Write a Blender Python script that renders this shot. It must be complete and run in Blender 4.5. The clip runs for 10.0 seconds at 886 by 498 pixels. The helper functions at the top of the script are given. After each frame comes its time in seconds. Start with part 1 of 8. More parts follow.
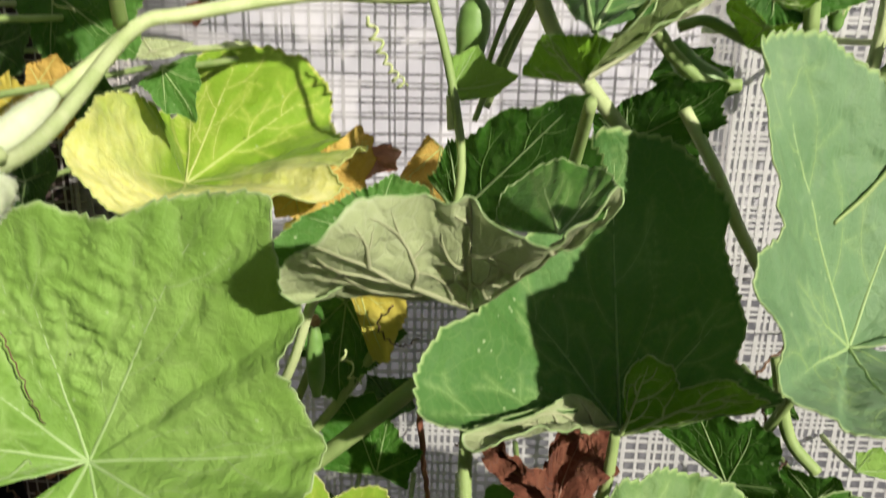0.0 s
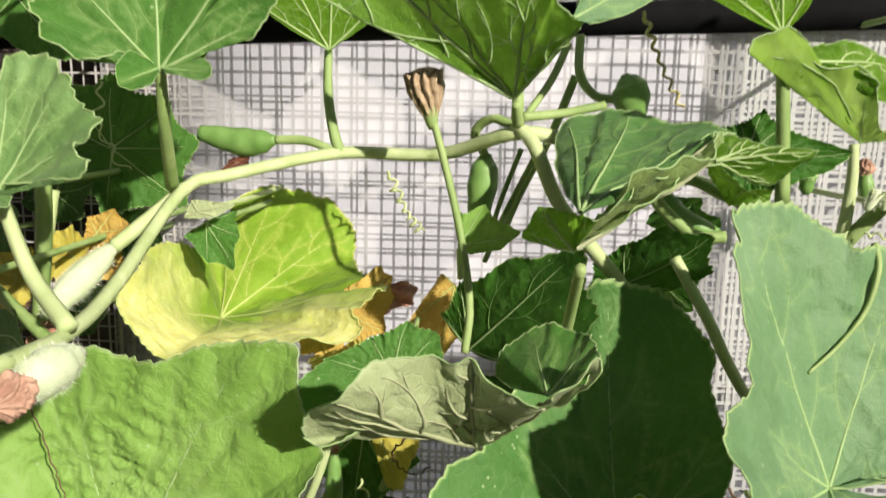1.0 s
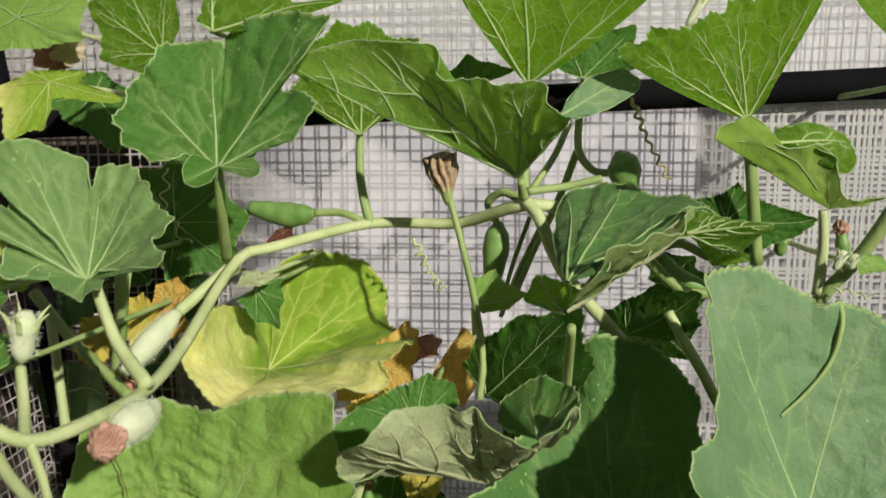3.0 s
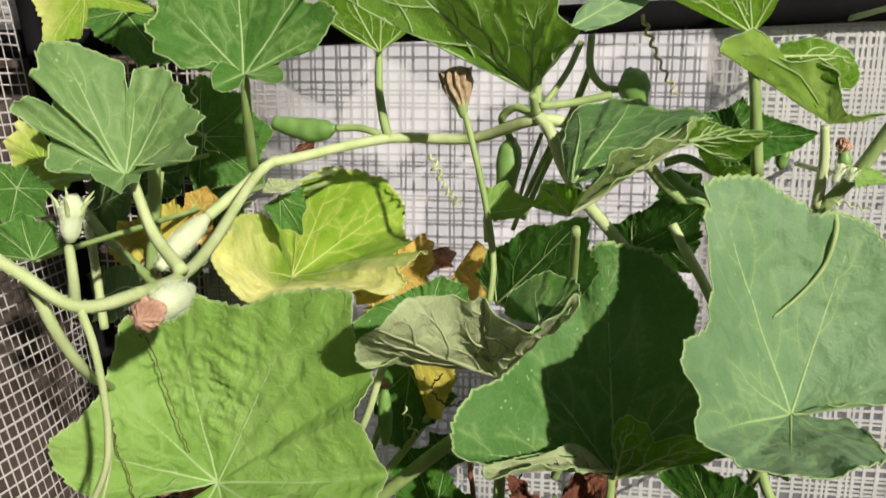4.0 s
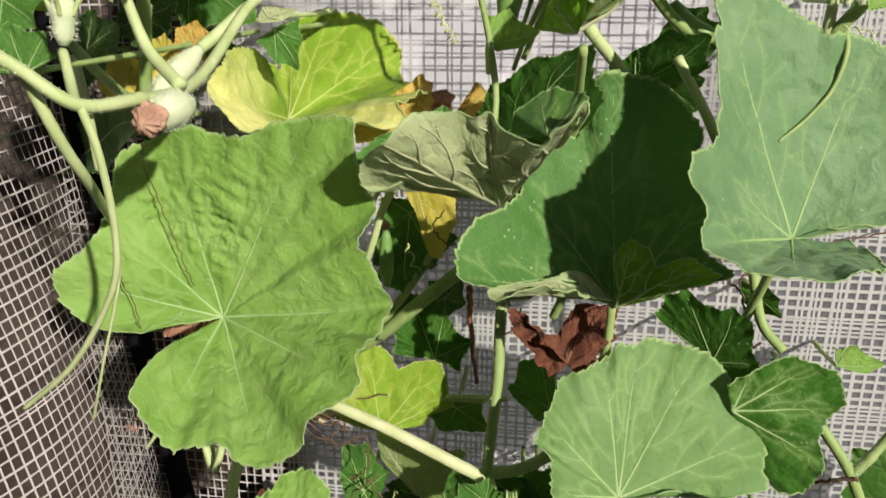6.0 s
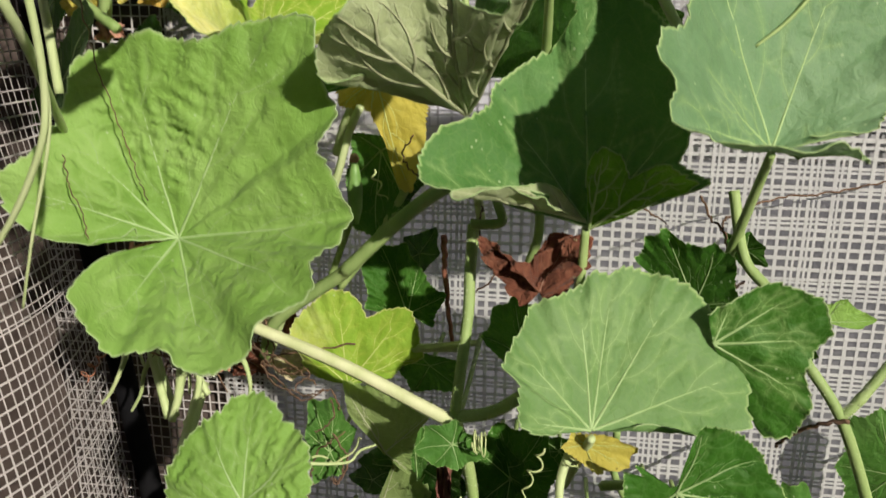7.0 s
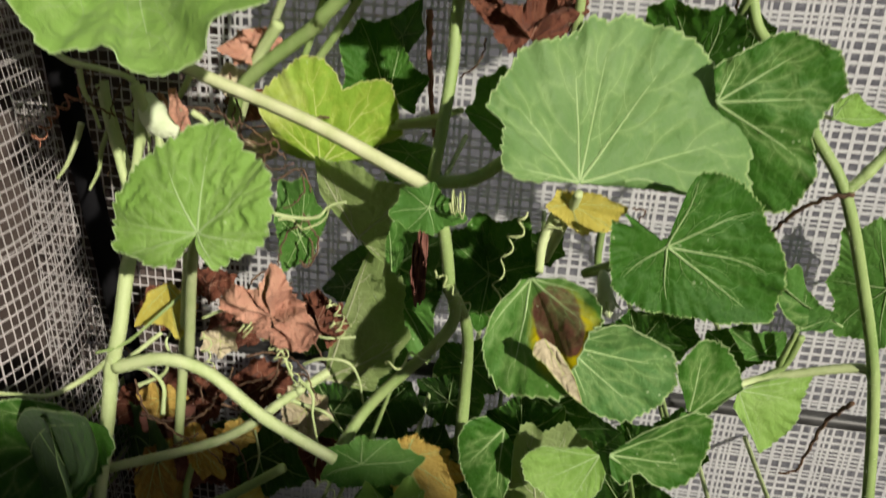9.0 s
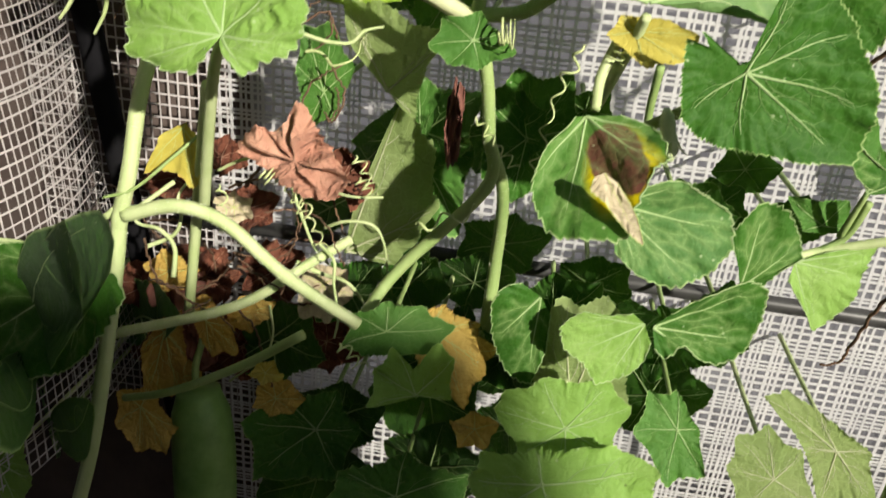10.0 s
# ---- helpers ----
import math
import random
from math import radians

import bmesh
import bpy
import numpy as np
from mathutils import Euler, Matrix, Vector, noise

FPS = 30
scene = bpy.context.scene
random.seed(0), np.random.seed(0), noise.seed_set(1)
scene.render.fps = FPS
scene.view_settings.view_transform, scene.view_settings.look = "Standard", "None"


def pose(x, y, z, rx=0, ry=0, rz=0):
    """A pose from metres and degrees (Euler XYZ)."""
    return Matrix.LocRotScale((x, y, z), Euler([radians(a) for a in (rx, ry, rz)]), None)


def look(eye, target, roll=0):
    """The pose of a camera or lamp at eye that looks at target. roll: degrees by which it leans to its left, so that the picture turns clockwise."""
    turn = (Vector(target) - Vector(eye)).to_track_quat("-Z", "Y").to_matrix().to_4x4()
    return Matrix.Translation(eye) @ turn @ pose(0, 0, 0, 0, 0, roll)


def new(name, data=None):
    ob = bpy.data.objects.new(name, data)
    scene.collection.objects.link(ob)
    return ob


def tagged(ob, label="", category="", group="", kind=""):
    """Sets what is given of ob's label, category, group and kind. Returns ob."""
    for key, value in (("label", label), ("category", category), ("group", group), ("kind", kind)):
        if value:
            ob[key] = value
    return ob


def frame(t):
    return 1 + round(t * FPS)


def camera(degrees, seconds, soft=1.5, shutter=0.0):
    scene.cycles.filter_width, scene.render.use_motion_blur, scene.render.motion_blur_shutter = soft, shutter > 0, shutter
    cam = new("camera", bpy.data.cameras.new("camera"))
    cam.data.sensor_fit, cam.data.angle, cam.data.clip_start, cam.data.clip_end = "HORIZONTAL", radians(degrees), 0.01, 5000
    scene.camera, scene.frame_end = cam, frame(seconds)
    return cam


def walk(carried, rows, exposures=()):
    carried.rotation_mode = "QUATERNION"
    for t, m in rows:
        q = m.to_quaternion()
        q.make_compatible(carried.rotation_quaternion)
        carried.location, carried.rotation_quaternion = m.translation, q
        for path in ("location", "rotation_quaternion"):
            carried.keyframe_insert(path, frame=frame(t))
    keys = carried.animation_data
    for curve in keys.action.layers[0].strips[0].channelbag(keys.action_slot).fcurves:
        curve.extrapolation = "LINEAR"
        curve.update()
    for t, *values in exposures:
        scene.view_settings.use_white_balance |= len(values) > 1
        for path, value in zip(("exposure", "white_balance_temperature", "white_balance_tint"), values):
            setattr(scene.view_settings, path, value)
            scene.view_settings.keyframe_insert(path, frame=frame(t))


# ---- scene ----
cam = camera(58.4, 10.0, soft=1.5, shutter=0.5)
PATH = [
    (0, (0.0303, 0.0204, 1.2415), (-0.0010, 0.9728, 0.9384), 1.31),
    (0.5, (0.0406, 0.0071, 1.2659), (-0.0160, 0.9752, 1.0218), 0.38),
    (1, (0.0400, -0.0184, 1.2842), (-0.0260, 0.9610, 1.0935), 1.34),
    (1.5, (0.0513, -0.0358, 1.2975), (-0.0070, 0.9494, 1.1365), 1.76),
    (2, (0.0592, -0.0494, 1.3146), (-0.0095, 0.9394, 1.1818), 1.35),
    (2.5, (0.0613, -0.0645, 1.3199), (-0.0393, 0.9218, 1.1888), 0.05),
    (4, (0.0760, -0.1228, 1.2939), (-0.0717, 0.8430, 1.0809), 0.25),
    (4.5, (0.0745, -0.1222, 1.2846), (-0.0720, 0.8384, 1.0486), 0.34),
    (5, (0.0671, -0.1168, 1.2744), (-0.0729, 0.8410, 1.0234), 0.57),
    (5.5, (0.0634, -0.1213, 1.2595), (-0.0728, 0.8241, 0.9634), -0.02),
    (6, (0.0659, -0.1318, 1.2472), (-0.0601, 0.8004, 0.9080), 0.05),
    (7.5, (0.1003, -0.1324, 1.0986), (-0.0347, 0.8247, 0.8421), 1.21),
    (8, (0.0987, -0.1334, 1.0740), (-0.0290, 0.8113, 0.7719), 1.85),
    (8.5, (0.1021, -0.1280, 1.0490), (-0.0156, 0.8025, 0.7019), 2.55),
    (9, (0.1017, -0.1237, 1.0233), (-0.0056, 0.7952, 0.6437), 3.52),
    (9.5, (0.0913, -0.1028, 0.9718), (-0.0065, 0.7990, 0.5508), 4.86),
    (10, (0.0760, -0.1106, 0.9376), (-0.0193, 0.7825, 0.4980), 5.39),
]
walk(cam, [(t, look(eye, target, roll)) for t, eye, target, roll in PATH],
     [(0.0, 0.36), (1.0, 0.46), (2.0, 0.28), (2.5, -0.2), (4.0, 0.2), (6.0, 0.24), (7.5, 0.1), (9.0, 0.12), (9.5, 0.5), (10.0, 0.6)])

# ---- light ----
SUN = Vector((0.77, -1.0, 0.58)).normalized()
world = bpy.data.worlds.new("sky")
scene.world = world
world.use_nodes = True
wn = world.node_tree.nodes
sky = wn.new("ShaderNodeTexSky")
sky.sky_type = "NISHITA"
sky.sun_disc = False
sky.sun_elevation = math.asin(SUN.z)
sky.sun_rotation = math.atan2(SUN.x, SUN.y)
world.node_tree.links.new(sky.outputs[0], wn["Background"].inputs[0])
wn["Background"].inputs[1].default_value = 0.034
sun = new("sun", bpy.data.lights.new("sun", "SUN"))
sun.data.energy, sun.data.angle, sun.data.color = 5.7, radians(1.2), (1.0, 0.93, 0.80)
sun.matrix_world = look(SUN * 5, (0, 0, 0))


# ---- materials ----
def nodes_of(name):
    m = bpy.data.materials.new(name)
    m.use_nodes = True
    t = m.node_tree
    return m, t, t.nodes, t.links


def noise_node(n, l, scale, detail=4, rough=0.55, coord="Object", distort=0.0):
    tc = n.new("ShaderNodeTexCoord")
    x = n.new("ShaderNodeTexNoise")
    x.inputs["Scale"].default_value = scale
    x.inputs["Detail"].default_value = detail
    x.inputs["Roughness"].default_value = rough
    x.inputs["Distortion"].default_value = distort
    l.new(tc.outputs[coord], x.inputs["Vector"])
    return x.outputs["Fac"]


def ramp(n, l, fac, stops):
    r = n.new("ShaderNodeValToRGB")
    e = r.color_ramp.elements
    while len(e) < len(stops):
        e.new(0.5)
    for k, (p, c) in enumerate(stops):
        e[k].position, e[k].color = p, (*c, 1)
    l.new(fac, r.inputs[0])
    return r.outputs[0]


def blend(n, l, fac, a, b):
    m = n.new("ShaderNodeMix")
    m.data_type = "RGBA"
    for sock, v in ((m.inputs[0], fac), (m.inputs[6], a), (m.inputs[7], b)):
        if isinstance(v, (float, int)):
            sock.default_value = v
        elif isinstance(v, tuple):
            sock.default_value = (*v, 1)
        else:
            l.new(v, sock)
    return m.outputs[2]


def maths(n, l, op, a, b=0.0, clamp=False):
    m = n.new("ShaderNodeMath")
    m.operation, m.use_clamp = op, clamp
    for sock, v in ((m.inputs[0], a), (m.inputs[1], b)):
        if isinstance(v, (float, int)):
            sock.default_value = v
        else:
            l.new(v, sock)
    return m.outputs[0]


def leaf_material(name, dark, mid, light, glow, through_share=0.3, rough=0.58, rim=(0.40, 0.52, 0.24), spot=None, patch=None, relief=0.75, sheen=0.04, mesh=0.05, crinkle=0.8):
    """A leaf blade: mottled colour, pale rim, puckered relief, light passing through the blade."""
    m, t, n, l = nodes_of(name)
    big = noise_node(n, l, 14, 3)
    fine = noise_node(n, l, 160, 5, 0.65)
    col = ramp(n, l, big, [(0.3, dark), (0.52, mid), (0.75, light)])
    col = blend(n, l, maths(n, l, "MULTIPLY", fine, 0.28), col, light)
    att = n.new("ShaderNodeAttribute")
    att.attribute_name = "rim"
    uv = n.new("ShaderNodeUVMap")
    sep = n.new("ShaderNodeSeparateXYZ")
    l.new(uv.outputs[0], sep.inputs[0])
    if patch:
        # wilting from one side of the blade
        (ux, uz, at, soft), tones = patch
        s = maths(n, l, "ADD", maths(n, l, "MULTIPLY", sep.outputs[0], ux), maths(n, l, "MULTIPLY", sep.outputs[1], uz))
        s = maths(n, l, "ADD", s, maths(n, l, "MULTIPLY", maths(n, l, "SUBTRACT", noise_node(n, l, 22, 4), 0.5), 0.9))
        s = maths(n, l, "DIVIDE", maths(n, l, "SUBTRACT", s, at), soft, True)
        col = blend(n, l, s, col, ramp(n, l, fine, [(0.3, tones[0]), (0.6, tones[1])]))
    if spot:
        sx, sz, rx, rz = spot
        a = maths(n, l, "DIVIDE", maths(n, l, "SUBTRACT", sep.outputs[0], sx), rx)
        b = maths(n, l, "DIVIDE", maths(n, l, "SUBTRACT", sep.outputs[1], sz), rz)
        r = maths(n, l, "SQRT", maths(n, l, "ADD", maths(n, l, "MULTIPLY", a, a), maths(n, l, "MULTIPLY", b, b)))
        r = maths(n, l, "ADD", r, maths(n, l, "MULTIPLY", maths(n, l, "SUBTRACT", noise_node(n, l, 60, 4), 0.5), 0.5))
        a2, b2 = maths(n, l, "SUBTRACT", a, 0.32), maths(n, l, "ADD", b, 0.42)
        r2 = maths(n, l, "SQRT", maths(n, l, "ADD", maths(n, l, "MULTIPLY", a2, a2), maths(n, l, "MULTIPLY", b2, b2)))
        r2 = maths(n, l, "ADD", r2, maths(n, l, "MULTIPLY", maths(n, l, "SUBTRACT", noise_node(n, l, 45, 4), 0.5), 0.7))
        halo = maths(n, l, "SUBTRACT", 1.0, maths(n, l, "DIVIDE", maths(n, l, "SUBTRACT", r2, 0.95), 0.5, True), True)
        core = maths(n, l, "SUBTRACT", 1.0, maths(n, l, "DIVIDE", maths(n, l, "SUBTRACT", r, 0.92), 0.12, True), True)
        col = blend(n, l, halo, col, (0.52, 0.43, 0.05))
        col = blend(n, l, core, col, ramp(n, l, fine, [(0.3, (0.07, 0.028, 0.025)), (0.7, (0.14, 0.06, 0.05))]))
    vat = n.new("ShaderNodeAttribute")
    vat.attribute_name = "vein"
    col = blend(n, l, maths(n, l, "MULTIPLY", vat.outputs["Fac"], 0.2), col, rim)
    edge = maths(n, l, "DIVIDE", maths(n, l, "SUBTRACT", att.outputs["Fac"], 0.982), 0.018, True)
    col = blend(n, l, maths(n, l, "MULTIPLY", edge, 0.9), col, rim)
    ve = n.new("ShaderNodeTexVoronoi")
    ve.feature = "DISTANCE_TO_EDGE"
    ve.inputs["Scale"].default_value = 100 if mesh > 0.1 else 150
    tw = n.new("ShaderNodeTexCoord")
    wob = n.new("ShaderNodeVectorMath")
    wob.operation = "MULTIPLY_ADD"
    nz = n.new("ShaderNodeTexNoise")
    nz.inputs["Scale"].default_value = 60
    l.new(tw.outputs["Object"], nz.inputs["Vector"])
    l.new(nz.outputs["Color"], wob.inputs[0])
    wob.inputs[1].default_value = (0.012, 0.012, 0.012)
    l.new(tw.outputs["Object"], wob.inputs[2])
    l.new(wob.outputs[0], ve.inputs["Vector"])
    line = maths(n, l, "SUBTRACT", 1.0, maths(n, l, "DIVIDE", ve.outputs["Distance"], 0.09, True), True)
    col = blend(n, l, maths(n, l, "MULTIPLY", line, mesh), col, rim)
    # wandering veinlets, sunk on the face
    wander = maths(n, l, "ABSOLUTE", maths(n, l, "SUBTRACT", noise_node(n, l, 42, 1, 0.4, distort=0.4), 0.5))
    veinlet = maths(n, l, "SUBTRACT", 1.0, maths(n, l, "DIVIDE", wander, 0.014, True), True)
    col = blend(n, l, maths(n, l, "MULTIPLY", veinlet, 0.07), col, rim)
    crease = maths(n, l, "ABSOLUTE", maths(n, l, "SUBTRACT", noise_node(n, l, 85, 3, 0.5, distort=0.6), 0.5))
    # dusty bloom in patches
    dust = maths(n, l, "MULTIPLY", maths(n, l, "SUBTRACT", noise_node(n, l, 38, 5, 0.7), 0.5, True), 1.6, True)
    col = blend(n, l, dust, col, light)
    # small pale flecks, and a few dark specks
    vd = n.new("ShaderNodeTexVoronoi")
    td = n.new("ShaderNodeTexCoord")
    l.new(td.outputs["Object"], vd.inputs["Vector"])
    vd.inputs["Scale"].default_value = 42
    col = blend(n, l, maths(n, l, "MULTIPLY", maths(n, l, "LESS_THAN", vd.outputs["Distance"], 0.035), 0.8), col, (0.03, 0.025, 0.015))
    vo = n.new("ShaderNodeTexVoronoi")
    tc = n.new("ShaderNodeTexCoord")
    l.new(tc.outputs["Object"], vo.inputs["Vector"])
    vo.inputs["Scale"].default_value = 130
    fleck = maths(n, l, "MULTIPLY", maths(n, l, "LESS_THAN", vo.outputs["Distance"], 0.14), maths(n, l, "GREATER_THAN", noise_node(n, l, 30, 2), 0.6))
    col = blend(n, l, maths(n, l, "MULTIPLY", fleck, 0.5), col, (0.4, 0.48, 0.3))
    hs = n.new("ShaderNodeHueSaturation")
    hs.inputs["Saturation"].default_value = 1.14
    l.new(col, hs.inputs["Color"])
    col = hs.outputs[0]
    p = n["Principled BSDF"]
    l.new(col, p.inputs["Base Color"])
    p.inputs["Roughness"].default_value = rough
    p.inputs["Specular IOR Level"].default_value = 0.14
    p.inputs["Sheen Weight"].default_value = sheen
    p.inputs["Sheen Roughness"].default_value = 0.5
    # relief: cells between the small veins, and fine grain
    vc = n.new("ShaderNodeTexVoronoi")
    vc.feature = "SMOOTH_F1"
    vc.inputs["Scale"].default_value = 75
    l.new(tc.outputs["Object"], vc.inputs["Vector"])
    h = maths(n, l, "ADD", maths(n, l, "MULTIPLY", vc.outputs["Distance"], -0.5), maths(n, l, "MULTIPLY", fine, 0.35))
    h = maths(n, l, "SUBTRACT", h, maths(n, l, "MULTIPLY", line, mesh * 0.5))
    h = maths(n, l, "ADD", h, maths(n, l, "MULTIPLY", crease, crinkle))
    h = maths(n, l, "SUBTRACT", h, maths(n, l, "MULTIPLY", veinlet, 0.05))
    bump = n.new("ShaderNodeBump")
    bump.inputs["Strength"].default_value = relief
    bump.inputs["Distance"].default_value = 0.003
    l.new(h, bump.inputs["Height"])
    l.new(bump.outputs[0], p.inputs["Normal"])
    tr = n.new("ShaderNodeBsdfTranslucent")
    l.new(blend(n, l, 0.5, col, glow), tr.inputs[0])
    l.new(bump.outputs[0], tr.inputs["Normal"])
    mix = n.new("ShaderNodeMixShader")
    mix.inputs[0].default_value = through_share
    l.new(p.outputs[0], mix.inputs[1])
    l.new(tr.outputs[0], mix.inputs[2])
    l.new(mix.outputs[0], n["Material Output"].inputs[0])
    return m


def plain_material(name, a, b, scale=40, rough=0.6, relief=0.3, distance=0.001, stretch=None, through_share=0.0, glow=(0.6, 0.7, 0.3), metal=0.0, gloss=0.4):
    m, t, n, l = nodes_of(name)
    tc = n.new("ShaderNodeTexCoord")
    mp = n.new("ShaderNodeMapping")
    l.new(tc.outputs["Object"], mp.inputs[0])
    if stretch:
        mp.inputs["Scale"].default_value = stretch
    x = n.new("ShaderNodeTexNoise")
    x.inputs["Scale"].default_value = scale
    x.inputs["Detail"].default_value = 5
    x.inputs["Roughness"].default_value = 0.6
    l.new(mp.outputs[0], x.inputs["Vector"])
    y = n.new("ShaderNodeTexNoise")
    y.inputs["Scale"].default_value = scale * 6
    y.inputs["Detail"].default_value = 3
    l.new(mp.outputs[0], y.inputs["Vector"])
    col = ramp(n, l, x.outputs[0], [(0.32, a), (0.68, b)])
    col = blend(n, l, maths(n, l, "MULTIPLY", y.outputs[0], 0.3), col, a)
    p = n["Principled BSDF"]
    l.new(col, p.inputs["Base Color"])
    p.inputs["Roughness"].default_value = rough
    p.inputs["Metallic"].default_value = metal
    p.inputs["Specular IOR Level"].default_value = gloss
    bump = n.new("ShaderNodeBump")
    bump.inputs["Strength"].default_value = relief
    bump.inputs["Distance"].default_value = distance
    l.new(maths(n, l, "ADD", x.outputs[0], maths(n, l, "MULTIPLY", y.outputs[0], 0.4)), bump.inputs["Height"])
    l.new(bump.outputs[0], p.inputs["Normal"])
    if through_share:
        tr = n.new("ShaderNodeBsdfTranslucent")
        l.new(blend(n, l, 0.5, col, glow), tr.inputs[0])
        mix = n.new("ShaderNodeMixShader")
        mix.inputs[0].default_value = through_share
        l.new(p.outputs[0], mix.inputs[1])
        l.new(tr.outputs[0], mix.inputs[2])
        l.new(mix.outputs[0], n["Material Output"].inputs[0])
    return m


BLADES = {
    # brightened copy of the underside green, in place of light through the blade
    "litunder": leaf_material("leaf_underside_lit_tone", (0.125, 0.235, 0.045), (0.160, 0.285, 0.060), (0.215, 0.345, 0.095), (0.42, 0.74, 0.08), 0.5, 0.65, (0.46, 0.58, 0.27), mesh=0.1),
    # half shade is put into this green; a darker copy of the leaf colour
    "shade": leaf_material("leaf_half_shade", (0.050, 0.118, 0.034), (0.070, 0.150, 0.048), (0.108, 0.195, 0.078), (0.20, 0.42, 0.04), 0.14),
    "green": leaf_material("leaf_green", (0.042, 0.105, 0.026), (0.062, 0.145, 0.036), (0.105, 0.20, 0.066), (0.20, 0.45, 0.03), 0.2),
    # darkest copy of the leaf green, its colour standing in for full shade
    "deep": leaf_material("leaf_green_shade_toned", (0.022, 0.068, 0.012), (0.032, 0.092, 0.017), (0.056, 0.128, 0.030), (0.16, 0.40, 0.02), 0.14),
    # paler, greyer copy of the leaf green
    "palegrey": leaf_material("leaf_pale_grey_green", (0.098, 0.182, 0.064), (0.130, 0.220, 0.088), (0.182, 0.272, 0.128), (0.26, 0.46, 0.1), 0.22, 0.5),
    # greyer, lighter green: the leaf's sunlit sheen is mixed into the colour
    "matt": leaf_material("leaf_sheen_grey", (0.100, 0.180, 0.088), (0.135, 0.225, 0.120), (0.195, 0.285, 0.175), (0.24, 0.40, 0.10), 0.2, 0.5, sheen=0.05),
    "bright": leaf_material("leaf_bright", (0.150, 0.265, 0.070), (0.200, 0.330, 0.095), (0.280, 0.415, 0.150), (0.32, 0.55, 0.05), 0.3, crinkle=1.2),
    # light shining through the blade is put into this raised, yellowish green
    "young": leaf_material("leaf_lit_through", (0.25, 0.38, 0.09), (0.30, 0.44, 0.12), (0.37, 0.50, 0.17), (0.60, 0.84, 0.20), 0.5, 0.6, relief=0.35, mesh=0.02, crinkle=0.2),
    "backlit": leaf_material("leaf_backlit", (0.085, 0.180, 0.022), (0.110, 0.215, 0.030), (0.155, 0.270, 0.050), (0.38, 0.74, 0.05), 0.62, mesh=0.22),
    "under": leaf_material("leaf_underside", (0.072, 0.150, 0.022), (0.095, 0.188, 0.030), (0.135, 0.235, 0.050), (0.34, 0.68, 0.05), 0.6, 0.65, mesh=0.22),
    "dead": leaf_material("leaf_dead_brown", (0.05, 0.02, 0.014), (0.105, 0.044, 0.032), (0.19, 0.088, 0.062), (0.3, 0.1, 0.05), 0.12, 0.85, (0.3, 0.16, 0.11), relief=0.9, crinkle=3.0),
    "deadpink": leaf_material("leaf_dead_pink", (0.24, 0.12, 0.09), (0.40, 0.215, 0.165), (0.57, 0.37, 0.29), (0.4, 0.2, 0.12), 0.15, 0.85, (0.6, 0.4, 0.3), relief=0.9, crinkle=3.0),
    "pale": leaf_material("leaf_pale_underside", (0.27, 0.315, 0.17), (0.345, 0.395, 0.23), (0.44, 0.485, 0.31), (0.40, 0.50, 0.20), 0.3, 0.75, (0.52, 0.56, 0.40), mesh=0.22),
    "paleolive": leaf_material("leaf_pale_olive", (0.17, 0.24, 0.09), (0.22, 0.29, 0.12), (0.29, 0.34, 0.18), (0.45, 0.6, 0.15), 0.5, 0.65, mesh=0.22),
    "yellow": leaf_material("leaf_half_yellow", (0.125, 0.235, 0.032), (0.18, 0.30, 0.055), (0.29, 0.40, 0.09), (0.42, 0.58, 0.10), 0.27, patch=((0.23, 0.87, 0.05, 0.6), ((0.76, 0.74, 0.26), (0.87, 0.85, 0.44))), rim=(0.7, 0.65, 0.25)),
    "yellowing": leaf_material("leaf_yellowing", (0.15, 0.26, 0.04), (0.21, 0.335, 0.065), (0.31, 0.42, 0.115), (0.40, 0.54, 0.08), 0.28, patch=((-0.8, 0.1, 0.2, 0.5), ((0.64, 0.61, 0.20), (0.78, 0.75, 0.38))), rim=(0.5, 0.5, 0.15)),
    "yellowleaf": leaf_material("leaf_yellow", (0.42, 0.36, 0.09), (0.50, 0.44, 0.13), (0.60, 0.54, 0.21), (0.6, 0.5, 0.08), 0.35, 0.6, (0.5, 0.42, 0.18)),
    "orange": leaf_material("leaf_orange", (0.36, 0.22, 0.09), (0.52, 0.37, 0.13), (0.64, 0.49, 0.21), (0.6, 0.38, 0.06), 0.3, 0.65, (0.3, 0.16, 0.06), crinkle=3.0),
    "dry": leaf_material("leaf_dry_tan", (0.42, 0.36, 0.24), (0.54, 0.47, 0.34), (0.66, 0.60, 0.46), (0.55, 0.48, 0.26), 0.25, 0.8, (0.55, 0.48, 0.36), crinkle=3.0),
    "spotted": leaf_material("leaf_spotted", (0.04, 0.105, 0.025), (0.058, 0.14, 0.034), (0.10, 0.19, 0.055), (0.20, 0.45, 0.03), 0.22, spot=(0.24, -0.19, 0.21, 0.19)),
}
